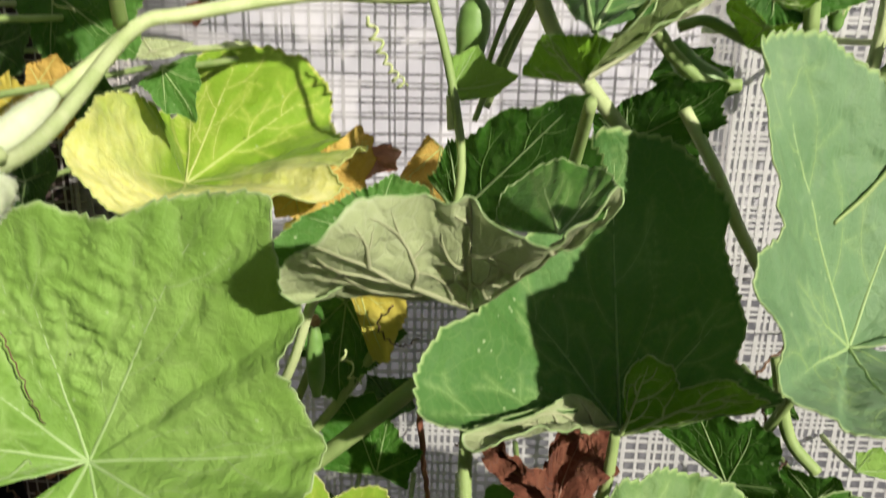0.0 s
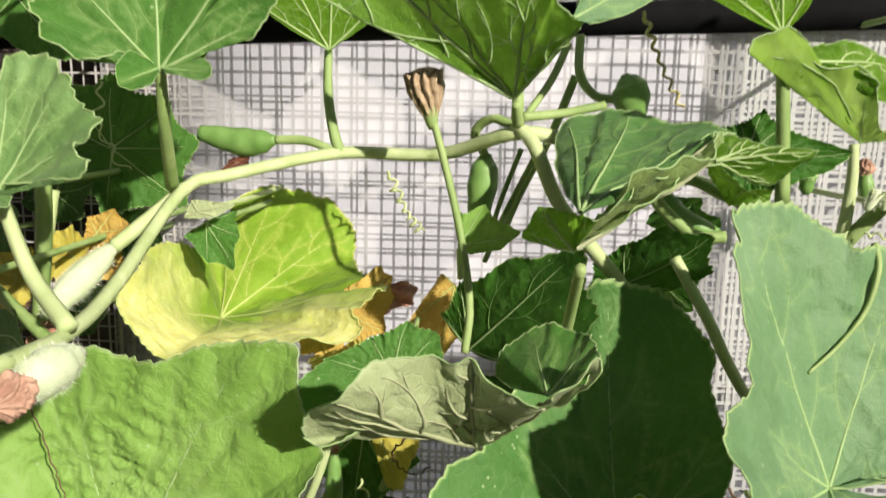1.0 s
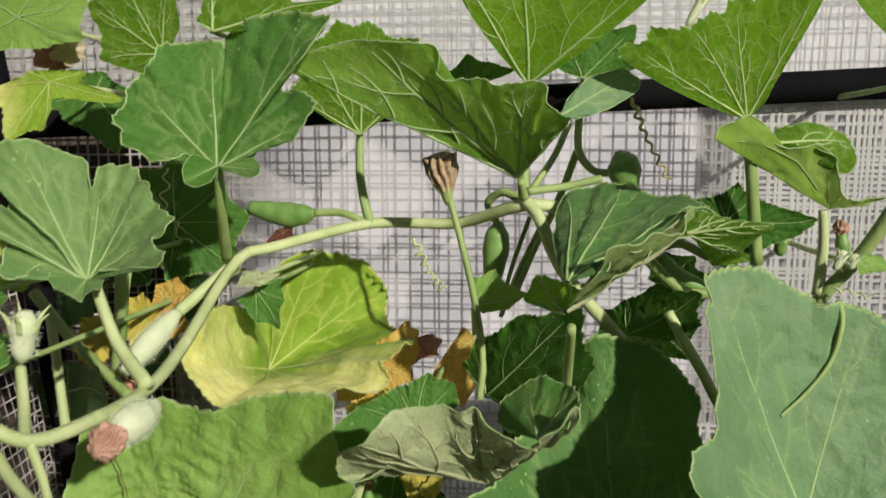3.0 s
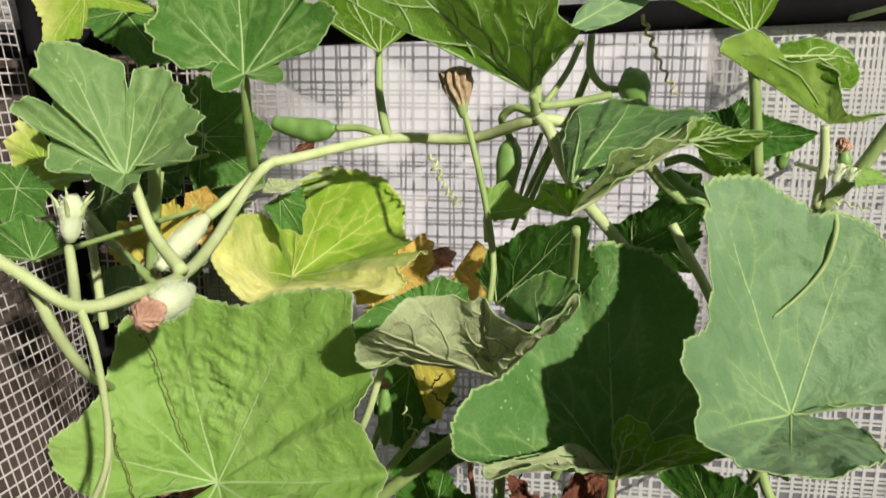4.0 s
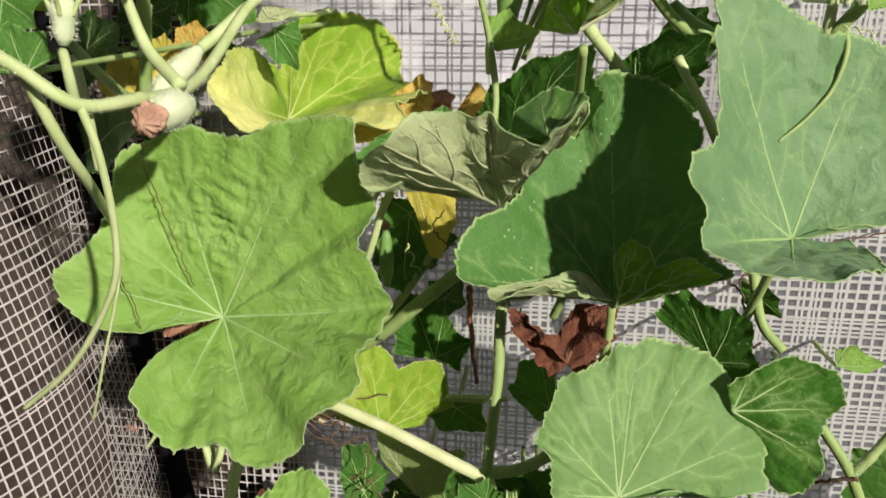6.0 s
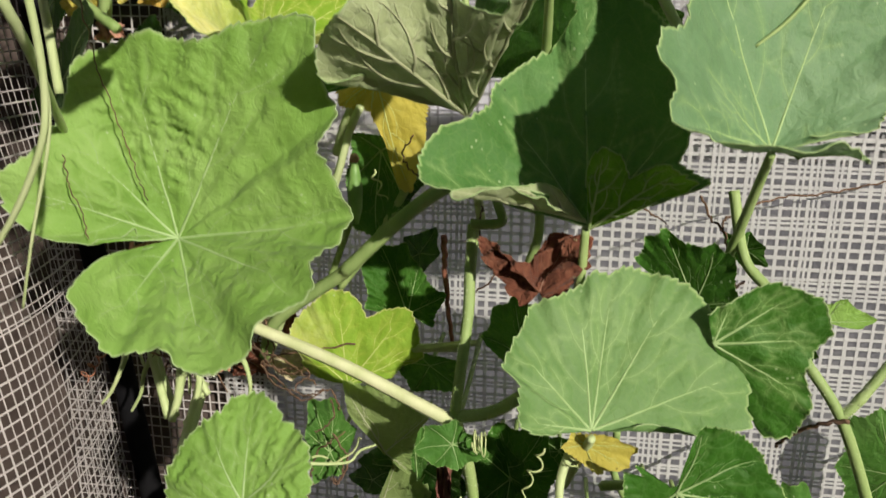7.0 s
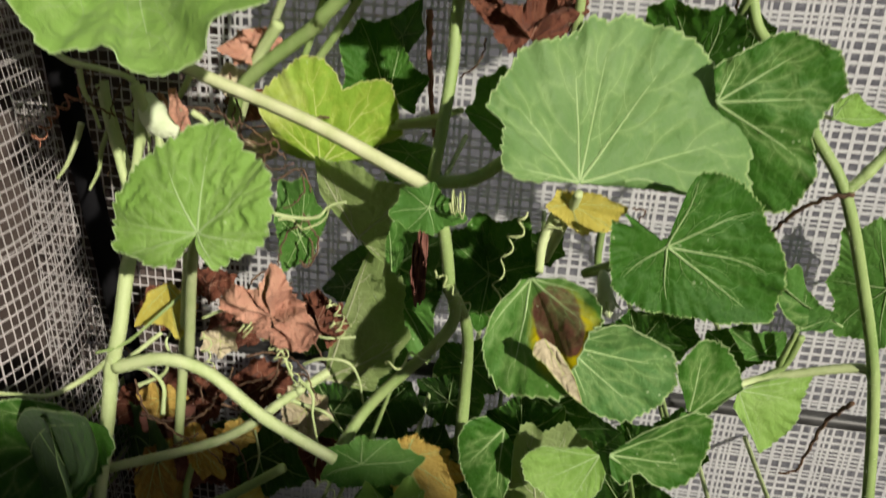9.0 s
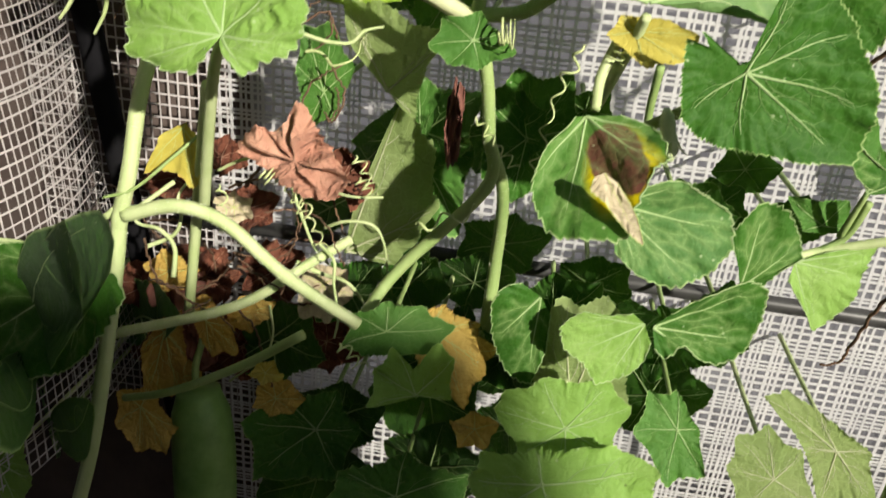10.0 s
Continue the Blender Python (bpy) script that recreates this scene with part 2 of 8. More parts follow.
VEINS = {
    "margin": plain_material("leaf_margin_pale", (0.26, 0.38, 0.15), (0.36, 0.47, 0.23), 60, through_share=0.2),
    "main": plain_material("vein_main", (0.28, 0.41, 0.16), (0.37, 0.50, 0.24), 60, through_share=0.2),
    "faint": plain_material("vein_faint", (0.12, 0.23, 0.06), (0.18, 0.30, 0.09), 60, through_share=0.2),
    "soft": plain_material("vein_soft", (0.20, 0.32, 0.11), (0.28, 0.40, 0.16), 60, through_share=0.2),
    "pale": plain_material("vein_cream", (0.34, 0.37, 0.21), (0.44, 0.46, 0.29), 60, through_share=0.2),
    "dead": plain_material("vein_dead", (0.20, 0.10, 0.07), (0.30, 0.17, 0.12), 60, through_share=0.1),
    "light": plain_material("vein_light", (0.36, 0.49, 0.19), (0.46, 0.58, 0.27), 60, through_share=0.2),
    "warm": plain_material("vein_yellow", (0.42, 0.48, 0.15), (0.52, 0.56, 0.22), 60, through_share=0.2),
}
STEM_GREEN = plain_material("stem_green", (0.19, 0.29, 0.085), (0.35, 0.44, 0.18), 45, 0.6, 0.7, 0.0015, (1, 1, 0.3), 0.12)
STEM_CREAM = plain_material("stem_cream", (0.46, 0.50, 0.26), (0.64, 0.65, 0.42), 45, 0.62, 0.7, 0.0015, (1, 1, 0.3), 0.12)
STEM_PALE = plain_material("stem_pale", (0.36, 0.45, 0.19), (0.54, 0.60, 0.34), 45, 0.62, 0.7, 0.0015, (1, 1, 0.3), 0.12)
TENDRIL = plain_material("tendril_pale", (0.35, 0.42, 0.18), (0.50, 0.54, 0.28), 60)
TENDRIL_DRY = plain_material("tendril_dry", (0.06, 0.035, 0.022), (0.16, 0.09, 0.05), 60, 0.8)
TENDRIL_TAN = plain_material("tendril_tan", (0.36, 0.31, 0.13), (0.52, 0.46, 0.22), 60)
TENDRIL_RED = plain_material("tendril_red", (0.22, 0.08, 0.05), (0.34, 0.15, 0.09), 60, 0.8)
FRUIT = plain_material("fruit_green", (0.11, 0.225, 0.05), (0.20, 0.33, 0.10), 50, 0.45, 0.25, 0.001, None, 0.08)
FRUIT_PALE = plain_material("fruit_downy", (0.50, 0.58, 0.36), (0.68, 0.73, 0.54), 60, 0.8, 0.4, 0.001, None, 0.15)
HAIR = plain_material("downy_hair", (0.75, 0.78, 0.66), (0.85, 0.87, 0.78), 60, 0.6, 0.0, 0.001, None, 0.3, (0.9, 0.9, 0.8))
PETAL_DRY = plain_material("dried_petal", (0.26, 0.18, 0.11), (0.55, 0.42, 0.28), 160, 0.9, 1.0, 0.0015)
PETAL_RED = plain_material("dried_petal_red", (0.20, 0.095, 0.065), (0.52, 0.33, 0.24), 120, 0.85, 0.7, 0.0015)
DEAD_LEAF = plain_material("dead_leaf", (0.10, 0.035, 0.025), (0.24, 0.10, 0.075), 70, 0.85, 0.7, 0.002, None, 0.1, (0.4, 0.15, 0.08))
DEAD_PINK = plain_material("dead_leaf_pink", (0.34, 0.16, 0.12), (0.56, 0.32, 0.25), 70, 0.85, 0.7, 0.002, None, 0.1, (0.5, 0.3, 0.2))
BLACK = plain_material("black_plastic", (0.005, 0.005, 0.006), (0.009, 0.009, 0.010), 20, 0.75, 0.1, gloss=0.03)
GREY_PIPE = plain_material("dark_metal_pipe", (0.02, 0.02, 0.02), (0.05, 0.05, 0.05), 20, 0.4, 0.1)
# thread tones carry the light: grey where backlit, paler where lit from the front
STRAND_CLEAR = plain_material("net_strand_clear", (0.56, 0.56, 0.57), (0.68, 0.68, 0.68), 25, 0.45, 0.1, 0.001, None, 0.45, (0.98, 0.98, 0.98))
STRAND_GREY = plain_material("net_strand_grey", (0.52, 0.51, 0.52), (0.62, 0.61, 0.62), 25, 0.45, 0.1, 0.001, None, 0.65, (0.68, 0.67, 0.68))
# white net darkened in its colour, since shade falls on it there
STRAND_SHADED = plain_material("net_strand_shaded", (0.36, 0.335, 0.335), (0.50, 0.475, 0.475), 12, 0.5, 0.1)
FILM_RIGHT_SHADE = plain_material("film_right_shade", (0.36, 0.36, 0.38), (0.50, 0.50, 0.52), 5, 0.3, 0.2, 0.006, None, 0.5, (0.6, 0.6, 0.62))
FILM_WHITE = plain_material("film_white", (0.62, 0.61, 0.62), (0.73, 0.72, 0.73), 6, 0.35, 0.15, 0.004, None, 0.85, (0.95, 0.94, 0.94))
FILM_UPPER = plain_material("film_upper", (0.60, 0.60, 0.61), (0.78, 0.78, 0.79), 7, 0.35, 0.3, 0.006, None, 0.62, (0.80, 0.80, 0.81))
# grey of the low film stands in for weaker light behind it
FILM_LOW_DIM = plain_material("film_low_dim", (0.27, 0.27, 0.28), (0.36, 0.36, 0.37), 5, 0.3, 0.15, 0.004, None, 0.85, (0.42, 0.42, 0.43))
SOIL = plain_material("soil", (0.055, 0.040, 0.026), (0.12, 0.092, 0.062), 18, 0.95, 0.9, 0.02)
DARK_PANEL = plain_material("added_dark_board", (0.045, 0.032, 0.028), (0.09, 0.068, 0.06), 7, 0.9, 0.5, 0.01)


# ---- building helpers ----
def mesh_object(name, verts, faces, material, parent=None, smooth=True, label=""):
    me = bpy.data.meshes.new(name)
    me.from_pydata(verts, [], faces)
    me.materials.append(material)
    if smooth:
        me.polygons.foreach_set("use_smooth", [True] * len(me.polygons))
    me.update()
    ob = new(name, me)
    if parent:
        ob.parent = parent
        ob.matrix_parent_inverse = Matrix.Translation(-parent.location)
    if label:
        ob["label"] = label
    return ob


def thing(name, at, label, category, group="", kind=""):
    ob = new(name)
    ob.empty_display_size = 0.02
    ob.location = at
    return tagged(ob, label, category, group, kind)


def spline(points, steps):
    """A smooth line through the points."""
    p = [Vector(a) for a in points]
    if len(p) == 2:
        return [p[0].lerp(p[1], k / steps) for k in range(steps + 1)]
    p = [p[0] * 2 - p[1], *p, p[-1] * 2 - p[-2]]
    line = []
    for i in range(1, len(p) - 2):
        a, b, c, d = p[i - 1 : i + 3]
        for k in range(steps):
            s = k / steps
            line.append(0.5 * (2 * b + (c - a) * s + (2 * a - 5 * b + 4 * c - d) * s * s + (3 * b - a - 3 * c + d) * s**3))
    line.append(p[-2].copy())
    return line


def sweep(line, radius, sides=8, ribs=0.0, closed=True):
    """Verts and faces of a tube along a line; radius is a function of 0..1."""
    verts, faces = [], []
    up = Vector((0.3, 1, 0.2)).normalized()
    total = len(line) - 1
    for i, c in enumerate(line):
        d = (line[min(i + 1, total)] - line[max(i - 1, 0)]).normalized()
        up = (up - d * up.dot(d)).normalized()
        side = d.cross(up)
        r = radius(i / total)
        for k in range(sides):
            a = 2 * math.pi * k / sides
            rr = r * (1 + ribs * (1 if k % 2 else -1))
            verts.append(c + (up * math.cos(a) + side * math.sin(a)) * rr)
    for i in range(total):
        for k in range(sides):
            a, b = i * sides + k, i * sides + (k + 1) % sides
            faces.append((a, b, b + sides, a + sides))
    if closed:
        faces.append(tuple(range(sides))[::-1])
        faces.append(tuple(range(total * sides, total * sides + sides)))
    return verts, faces


def merge(into, piece):
    base = len(into[0])
    into[0].extend(piece[0])
    into[1].extend(tuple(i + base for i in f) for f in piece[1])


def wrap(a):
    return (a + 180) % 360 - 180


def outline(lobes, sinus, notch, rng, count, gape=6.0, deep=0.93):
    """Radius by angle of a lobed, toothed leaf."""
    ll = sorted(lobes)
    out = []
    for k in range(count):
        th = -180 + 360 * k / count
        r = 0.0
        for i, (a, ra) in enumerate(ll):
            b, rb = ll[(i + 1) % len(ll)]
            gap = (b - a) % 360 or 360
            off = (th - a) % 360
            if off <= gap:
                f = off / gap
                if gap > 150:
                    edge = min(off, gap - off)
                    r = max(0.0, 1 - edge / 9) * (ra if off < gap / 2 else rb)
                    r = max(r, 1.5)
                else:
                    g = radians(gap)
                    r = ra * rb * math.sin(g) / (ra * math.sin(f * g) + rb * math.sin((1 - f) * g))
                    r *= 1 - notch * math.sin(math.pi * f) ** 2 * min(1, gap / 40)
                    r = r * 0.92 + 0.08 * (ra * (1 - f) + rb * f)
                break
        out.append(r)
    arr = np.array(out)
    for _ in range(1):
        arr = 0.25 * np.roll(arr, 1) + 0.5 * arr + 0.25 * np.roll(arr, -1)
    # teeth: saw edge with uneven steps
    top = arr.max()
    step = max(3, int(count / max(26, 2 * math.pi * top / 6.0)))
    k = 0
    while k < count:
        w = step + rng.choice((-1, 0, 0, 1))
        h = rng.uniform(0.010, 0.048) * min(top, 110)
        for j in range(w):
            if k + j < count and arr[k + j] > 0.2 * top:
                arr[k + j] += h * ((j + 1) / w - 0.5)
        k += w
    if sinus is not None:
        th = np.array([wrap(-180 + 360 * k / count - sinus) for k in range(count)])
        arr *= 1 - deep * np.exp(-((th / gape) ** 2))
    return arr / 1000


LEAF_NO = [0]


def gourd_leaf(name, label, look_of, base, slope, lobes, sinus=None, stalk=(), ripple=0.003, notch=0.12, puck=0, gape=6.0, deep=0.93, hole=None, wide_stalk=0.0, crumple_by=0.0, wrinkle=None, veins=None):
    """One leaf: a lobed blade as a sheet over its front view, raised veins, and a stalk."""
    LEAF_NO[0] += 1
    rng = random.Random(LEAF_NO[0] * 7)
    base = Vector(base)
    gl, gr, gz = slope
    top = max(r for _, r in lobes) / 1000
    count = 320 if top > 0.06 else 160
    rings = 64 if top > 0.11 else 38 if top > 0.06 else 14
    rad = outline(lobes, sinus, notch, rng, count, gape, deep)
    ph = [rng.uniform(0, 6.28) for _ in range(4)]
    cup = rng.uniform(-0.15, 0.35)
    seed = Vector((rng.uniform(0, 50), rng.uniform(0, 50), 0))
    mains = []
    for a, r in sorted(lobes, key=lambda e: -e[1]):
        if all(abs(wrap(a - b)) > 26 for b, _ in mains) and (sinus is None or abs(wrap(a - sinus)) > 18):
            mains.append((a, r / 1000))

    if veins:
        mains = [(a, r / 1000) for a, r in veins]
    # veins in the plane of the blade: points, thickness
    ways = []

    def limit(th):
        return rad[int((math.degrees(th) + 180) / 360 * count) % count]

    for a, r in mains:
        th = radians(a)
        length = 0.95 * min(r, limit(th))
        bend = rng.uniform(-0.08, 0.08)
        way = [(f * length * math.cos(th + bend * math.sin(math.pi * f)), f * length * math.sin(th + bend * math.sin(math.pi * f))) for f in np.linspace(0.01, 1, 20)]
        ways.append((way, 1.0, 0.22))
        if top < 0.035:
            continue
        turn = rng.choice((-1, 1))
        f = rng.uniform(0.16, 0.26)
        while f < 0.88:
            turn = -turn
            x0, z0 = way[int(f * 19)]
            reach = length * rng.uniform(0.34, 0.55) * (1 - 0.5 * f)
            ang = th + turn * radians(rng.uniform(34, 52))
            curl = rng.uniform(0.4, 0.95)
            branch = []
            for g in np.linspace(0, 1, 12):
                aa = ang - turn * curl * g
                x, z = x0 + reach * g * math.cos(aa), z0 + reach * g * math.sin(aa)
                if math.hypot(x, z) > 0.96 * limit(math.atan2(z, x)):
                    break
                branch.append((x, z))
            if len(branch) > 3:
                ways.append((branch, 0.38, 0.10))
                if len(branch) > 8:
                    for j in (4, 7):
                        x1, z1 = branch[j]
                        a2 = ang + turn * rng.uniform(0.3, 0.7) * (1 if j == 4 else -1)
                        twig = [(x1 + reach * 0.3 * g * math.cos(a2), z1 + reach * 0.3 * g * math.sin(a2)) for g in np.linspace(0, 1, 5)]
                        if all(math.hypot(x, z) < 0.95 * limit(math.atan2(z, x)) for x, z in twig):
                            ways.append((twig, 0.2, 0.07))
            f += rng.uniform(0.12, 0.20)
    marks = np.array([p for way, _, _ in ways for p in way])
    weigh = np.array([0.55 + 0.45 * w for way, w, _ in ways for p in way])
    under = look_of in ("pale", "under", "backlit", "paleolive")
    ruffle = 0.0017 * min(1.3, top / 0.06)
    swell = (0.024 if puck else 0.016) * top * (-1.6 if look_of == "pale" else -0.7 if under else 1.0)
    wide = 0.055 * top

    def place(dx, dz, lift=0.0, out=None):
        dx, dz = np.asarray(dx, float), np.asarray(dz, float)
        rho, th = np.hypot(dx, dz), np.arctan2(dz, dx)
        s = rho / top
        soft = 0.008
        root = np.sqrt(dx * dx + soft * soft)
        y = gl * (0.5 * (dx - root) + soft / 2) + gr * (0.5 * (dx + root) - soft / 2) + gz * dz + cup * rho * rho
        y += ripple * (np.sin(5 * th + ph[0]) * s**2 + 0.7 * np.sin(11 * th + ph[1]) * s**3 + 0.45 * np.sin(23 * th + ph[2]) * s**5)
        bumps = [noise.noise(Vector((a * 20, b * 20, 0)) + seed) + 0.30 * noise.noise(Vector((a * 55, b * 55, 5)) + seed) + 0.10 * noise.noise(Vector((a * 150, b * 150, 9)) + seed) for a, b in zip(dx, dz)]
        y += (0.0022 if puck else 0.0034) * np.array(bumps) * min(1, top / 0.08)
        if out is not None:
            # ruffled rim, rolled a little forward
            ruff = np.sin(19 * th + ph[0] + 2 * np.sin(3 * th + ph[1])) + 0.7 * np.sin(37 * th + ph[2] + 2 * np.sin(5 * th))
            y += ruffle * (0.6 * ruff - 0.7) * np.asarray(out) ** 7
        gap = np.full(len(dx), 9.0)
        for k in range(0, len(dx), 1500):
            d = np.hypot(dx[k : k + 1500, None] - marks[None, :, 0], dz[k : k + 1500, None] - marks[None, :, 1]) / weigh[None, :]
            gap[k : k + 1500] = d.min(1)
        y -= swell * (1 - np.exp(-((gap / wide) ** 2))) * np.minimum(1, s * 3)
        if wrinkle:
            # cross wrinkles between the veins on one side
            turned = (np.degrees(th) - wrinkle[0] + 180) % 360 - 180
            wave = np.array([1 - 3 * abs(noise.noise(Vector((a * 34, b * 120 - a * 45, 3)) + seed)) for a, b in zip(dx, dz)])
            y += 0.0075 * wave * np.exp(-((turned / wrinkle[1]) ** 2)) * np.minimum(1, s * 2.5) * (1 - s**4) * (1 - np.exp(-((gap / (wide * 0.4)) ** 2)))
        if crumple_by:
            # shrivelled folds
            for a, b, k in zip(dx, dz, range(len(dx))):
                p = Vector((a, b, 0)) + seed
                along, over = a * math.cos(ph[3]) + b * math.sin(ph[3]), b * math.cos(ph[3]) - a * math.sin(ph[3])
                q = Vector((along * 16, over * 62, 0)) + seed
                y[k] += crumple_by * (1.5 * (1 - abs(noise.noise(q)) * 2.4) + 0.8 * (1 - abs(noise.noise(q * 2.1 + p * 30)) * 2) + 0.5 * noise.noise(p * 45) + 0.3 * noise.noise(p * 150) + 0.12 * noise.noise(p * 320))
        return np.stack([base.x + dx, base.y + y - lift, base.z + dz], 1)

    grid, rim = [(0.0, 0.0)], [0.0]
    for i in range(1, rings + 1):
        f = (i / rings) ** 0.8
        for k in range(count):
            th = radians(-180 + 360 * k / count)
            grid.append((rad[k] * f * math.cos(th), rad[k] * f * math.sin(th)))
            rim.append(f)
    grid = np.array(grid)
    verts = [Vector(p) for p in place(grid[:, 0], grid[:, 1], 0.0, rim)]
    uvs = grid / top
    faces = [(0, 1 + (k + 1) % count, 1 + k) for k in range(count)]
    for i in range(rings - 1):
        for k in range(count):
            a, b = 1 + i * count + k, 1 + i * count + (k + 1) % count
            if hole:
                # open eye where the two base lobes meet
                f, turned = (i + 1.5) / rings, abs(wrap(-180 + 360 * (k + 0.5) / count - hole[0]))
                if hole[1] < f < hole[2] and turned < 10 * math.sin(math.pi * (f - hole[1]) / (hole[2] - hole[1])) ** 0.6 * 0.25 / f:
                    continue
            faces.append((a, b, b + count, a + count))
    owner = thing(name, base, label, "leaf", "gourd leaves")
    blade = mesh_object("blade", verts, faces, BLADES[look_of], owner)
    me = blade.data
    layer = me.uv_layers.new(name="blade")
    index = np.empty(len(me.loops), int)
    me.loops.foreach_get("vertex_index", index)
    layer.data.foreach_set("uv", uvs[index].ravel())
    me.attributes.new("rim", "FLOAT", "POINT").data.foreach_set("value", rim)
    # veins
    pale = look_of in ("pale", "paleolive")
    warm = look_of in ("yellow", "yellowing", "yellowleaf", "orange", "dry")
    vm = VEINS["main" if look_of in ("green", "deep", "palegrey", "matt", "bright", "spotted") else "pale" if pale else "warm" if warm else "dead" if look_of.startswith("dead") else "light"]
    geo = ([], [])
    warmish = look_of in ("yellow", "yellowing", "yellowleaf")
    thick = (0.0014 if look_of == "pale" else 0.0008 if under else 0.0006 if warmish else 0.00072) * min(1.5, top / 0.09 + 0.2)
    small = ([], [])
    for way, r0, r1 in ways:
        w = np.array(way)
        line = [Vector(p) for p in place(w[:, 0], w[:, 1], 0.0004)]
        merge(geo if r0 == 1.0 else small, sweep(line, lambda s: thick * (r0 * (1 - s) + r1 * s), 5, closed=False))
    if crumple_by and geo[0]:
        mesh_object("midrib", geo[0], geo[1], vm, blade)
    if not crumple_by:
        mesh_object("venation", geo[0], geo[1], vm, blade)
        if small[0]:
            tagged(mesh_object("side_venation", small[0], small[1], VEINS["faint"] if look_of in ("green", "deep", "spotted") else VEINS["soft"] if look_of in ("palegrey", "matt", "bright") else vm, blade), kind="stuff")
    if not stalk and name in ("gourd_leaf", "young_leaf"):
        back = max(base.y + 0.02, 0.644)
        stalk = [base + Vector((0, 0.0006, 0)), Vector((base.x, (base.y + back) / 2, base.z - 0.004)), Vector((base.x, back, base.z - 0.006))]
        wide_stalk = 0.0022
    if stalk:
        w = wide_stalk or (0.0038 if top > 0.06 else 0.0024)
        line = spline(stalk, 8)
        v, fc = sweep(line, lambda s: w * (0.8 + 0.35 * s), 10, 0.07)
        mesh_object("stalk", v, fc, STEM_GREEN if look_of in ("green", "deep", "matt", "backlit", "under") else STEM_PALE, owner)
    return owner


def fan_leaf(label, look_of, base, edge, veins, name="gourd_leaf", owner=None, part="blade", closed=False, stalk=(), wide_stalk=0.0, teeth=1.0, frill=0.0016, bow=0.0, rib=1.0, wrinkle=None, crumple_by=0.0, eye=0.0, chart=False):
    """One leaf spanned between its stalk end and a drawn margin: the blade may fold, droop and curl freely.

    edge: margin points in order, each with an optional swell towards the viewer in millimetres; veins: (place on the margin, reach)."""
    LEAF_NO[0] += 1
    rng = random.Random(LEAF_NO[0] * 7)
    base = Vector(base)
    b0 = np.array(base)
    ctrl = np.array([e[:3] for e in edge], float) - b0
    lift_of = np.array([e[3] if len(e) > 3 else bow for e in edge], float) / 1000
    m = len(ctrl)
    rows, at = [], []
    for i in range(m if closed else m - 1):
        pick = [(i + j) % m if closed else min(max(i + j, 0), m - 1) for j in (-1, 0, 1, 2)]
        a, b, c, d = (ctrl[j] for j in pick)
        for k in range(16):
            s = k / 16
            smooth = 0.5 * (2 * b + (c - a) * s + (2 * a - 5 * b + 4 * c - d) * s * s + (3 * b - a - 3 * c + d) * s**3)
            rows.append(0.5 * smooth + 0.5 * (b + (c - b) * s))
            at.append(i + s)
    rows.append(ctrl[0] if closed else ctrl[-1])
    at.append(m if closed else m - 1)
    rows, at = np.array(rows), np.array(at)
    run = np.concatenate([[0], np.cumsum(np.linalg.norm(np.diff(rows, axis=0), axis=1))])
    count = int(min(460, max(110, run[-1] / 0.0016)))
    grid = np.linspace(0, run[-1], count + 1)
    way_at = np.interp(grid, run, at)
    d = np.stack([np.interp(grid, run, rows[:, j]) for j in range(3)], 1)
    lift_at = np.interp(way_at, np.arange(m + 1), np.append(lift_of, lift_of[0]))
    size = np.linalg.norm(d, axis=1)
    top = size.max()
    unit = d / size[:, None]
    phi = np.concatenate([[0], np.cumsum(np.arccos(np.clip((unit[1:] * unit[:-1]).sum(1), -1, 1)))])
    # the side of the blade that faces the viewer
    view = np.array((0.07, -0.12, 1.15)) - b0
    view /= np.linalg.norm(view)
    nrm = np.cross(d, np.gradient(d, axis=0))
    nrm /= np.linalg.norm(nrm, axis=1)[:, None] + 1e-9
    if (nrm @ view).mean() < 0:
        nrm = -nrm
    nrm += 0.35 * view
    for _ in range(14):
        pad = np.vstack([nrm[-2:-1] if closed else nrm[:1], nrm, nrm[1:2] if closed else nrm[-1:]])
        nrm = 0.25 * pad[:-2] + 0.5 * pad[1:-1] + 0.25 * pad[2:]
    nrm /= np.linalg.norm(nrm, axis=1)[:, None]
    # teeth along the margin
    jag = np.zeros(count + 1)
    k = 0
    while k < count:
        w = rng.choice((3, 4, 4, 5, 6))
        h = rng.uniform(0.0008, 0.0044) * teeth * min(1.0, top / 0.07)
        for j in range(w):
            if k + j <= count:
                jag[k + j] = h * ((j + 1) / w - 0.4)
        k += w
    if not closed:
        fade = np.minimum(np.arange(count + 1), np.arange(count + 1)[::-1]) / (0.05 * count)
        jag *= np.clip(fade, 0, 1)
    else:
        jag[-1] = jag[0]
    d = d * (1 + jag / size)[:, None]
    ph = [rng.uniform(0, 6.28) for _ in range(4)]
    seed = Vector((rng.uniform(0, 50), rng.uniform(0, 50), 0))
    under = look_of in ("pale", "under", "litunder", "backlit", "paleolive")
    # veins on the flattened blade
    ways = []

    def span(angle):
        return np.interp(angle, phi, size)

    for u, reach in veins:
        p0 = float(np.interp(u, way_at, phi))
        length = span(p0) * reach
        bend = rng.uniform(-0.07, 0.07)
        f = np.linspace(0.01, 1, 24)
        way = [(p0 + bend * math.sin(math.pi * g) * 0.6, g * length) for g in f]
        ways.append((way, 1.0, 0.2))
        if top < 0.03:
            continue
        turn = rng.choice((-1, 1))
        g = rng.uniform(0.2, 0.3)
        while g < 0.9:
            turn = -turn
            a0, r0 = way[int(g * 23)]
            x0, z0 = r0 * math.cos(a0), r0 * math.sin(a0)
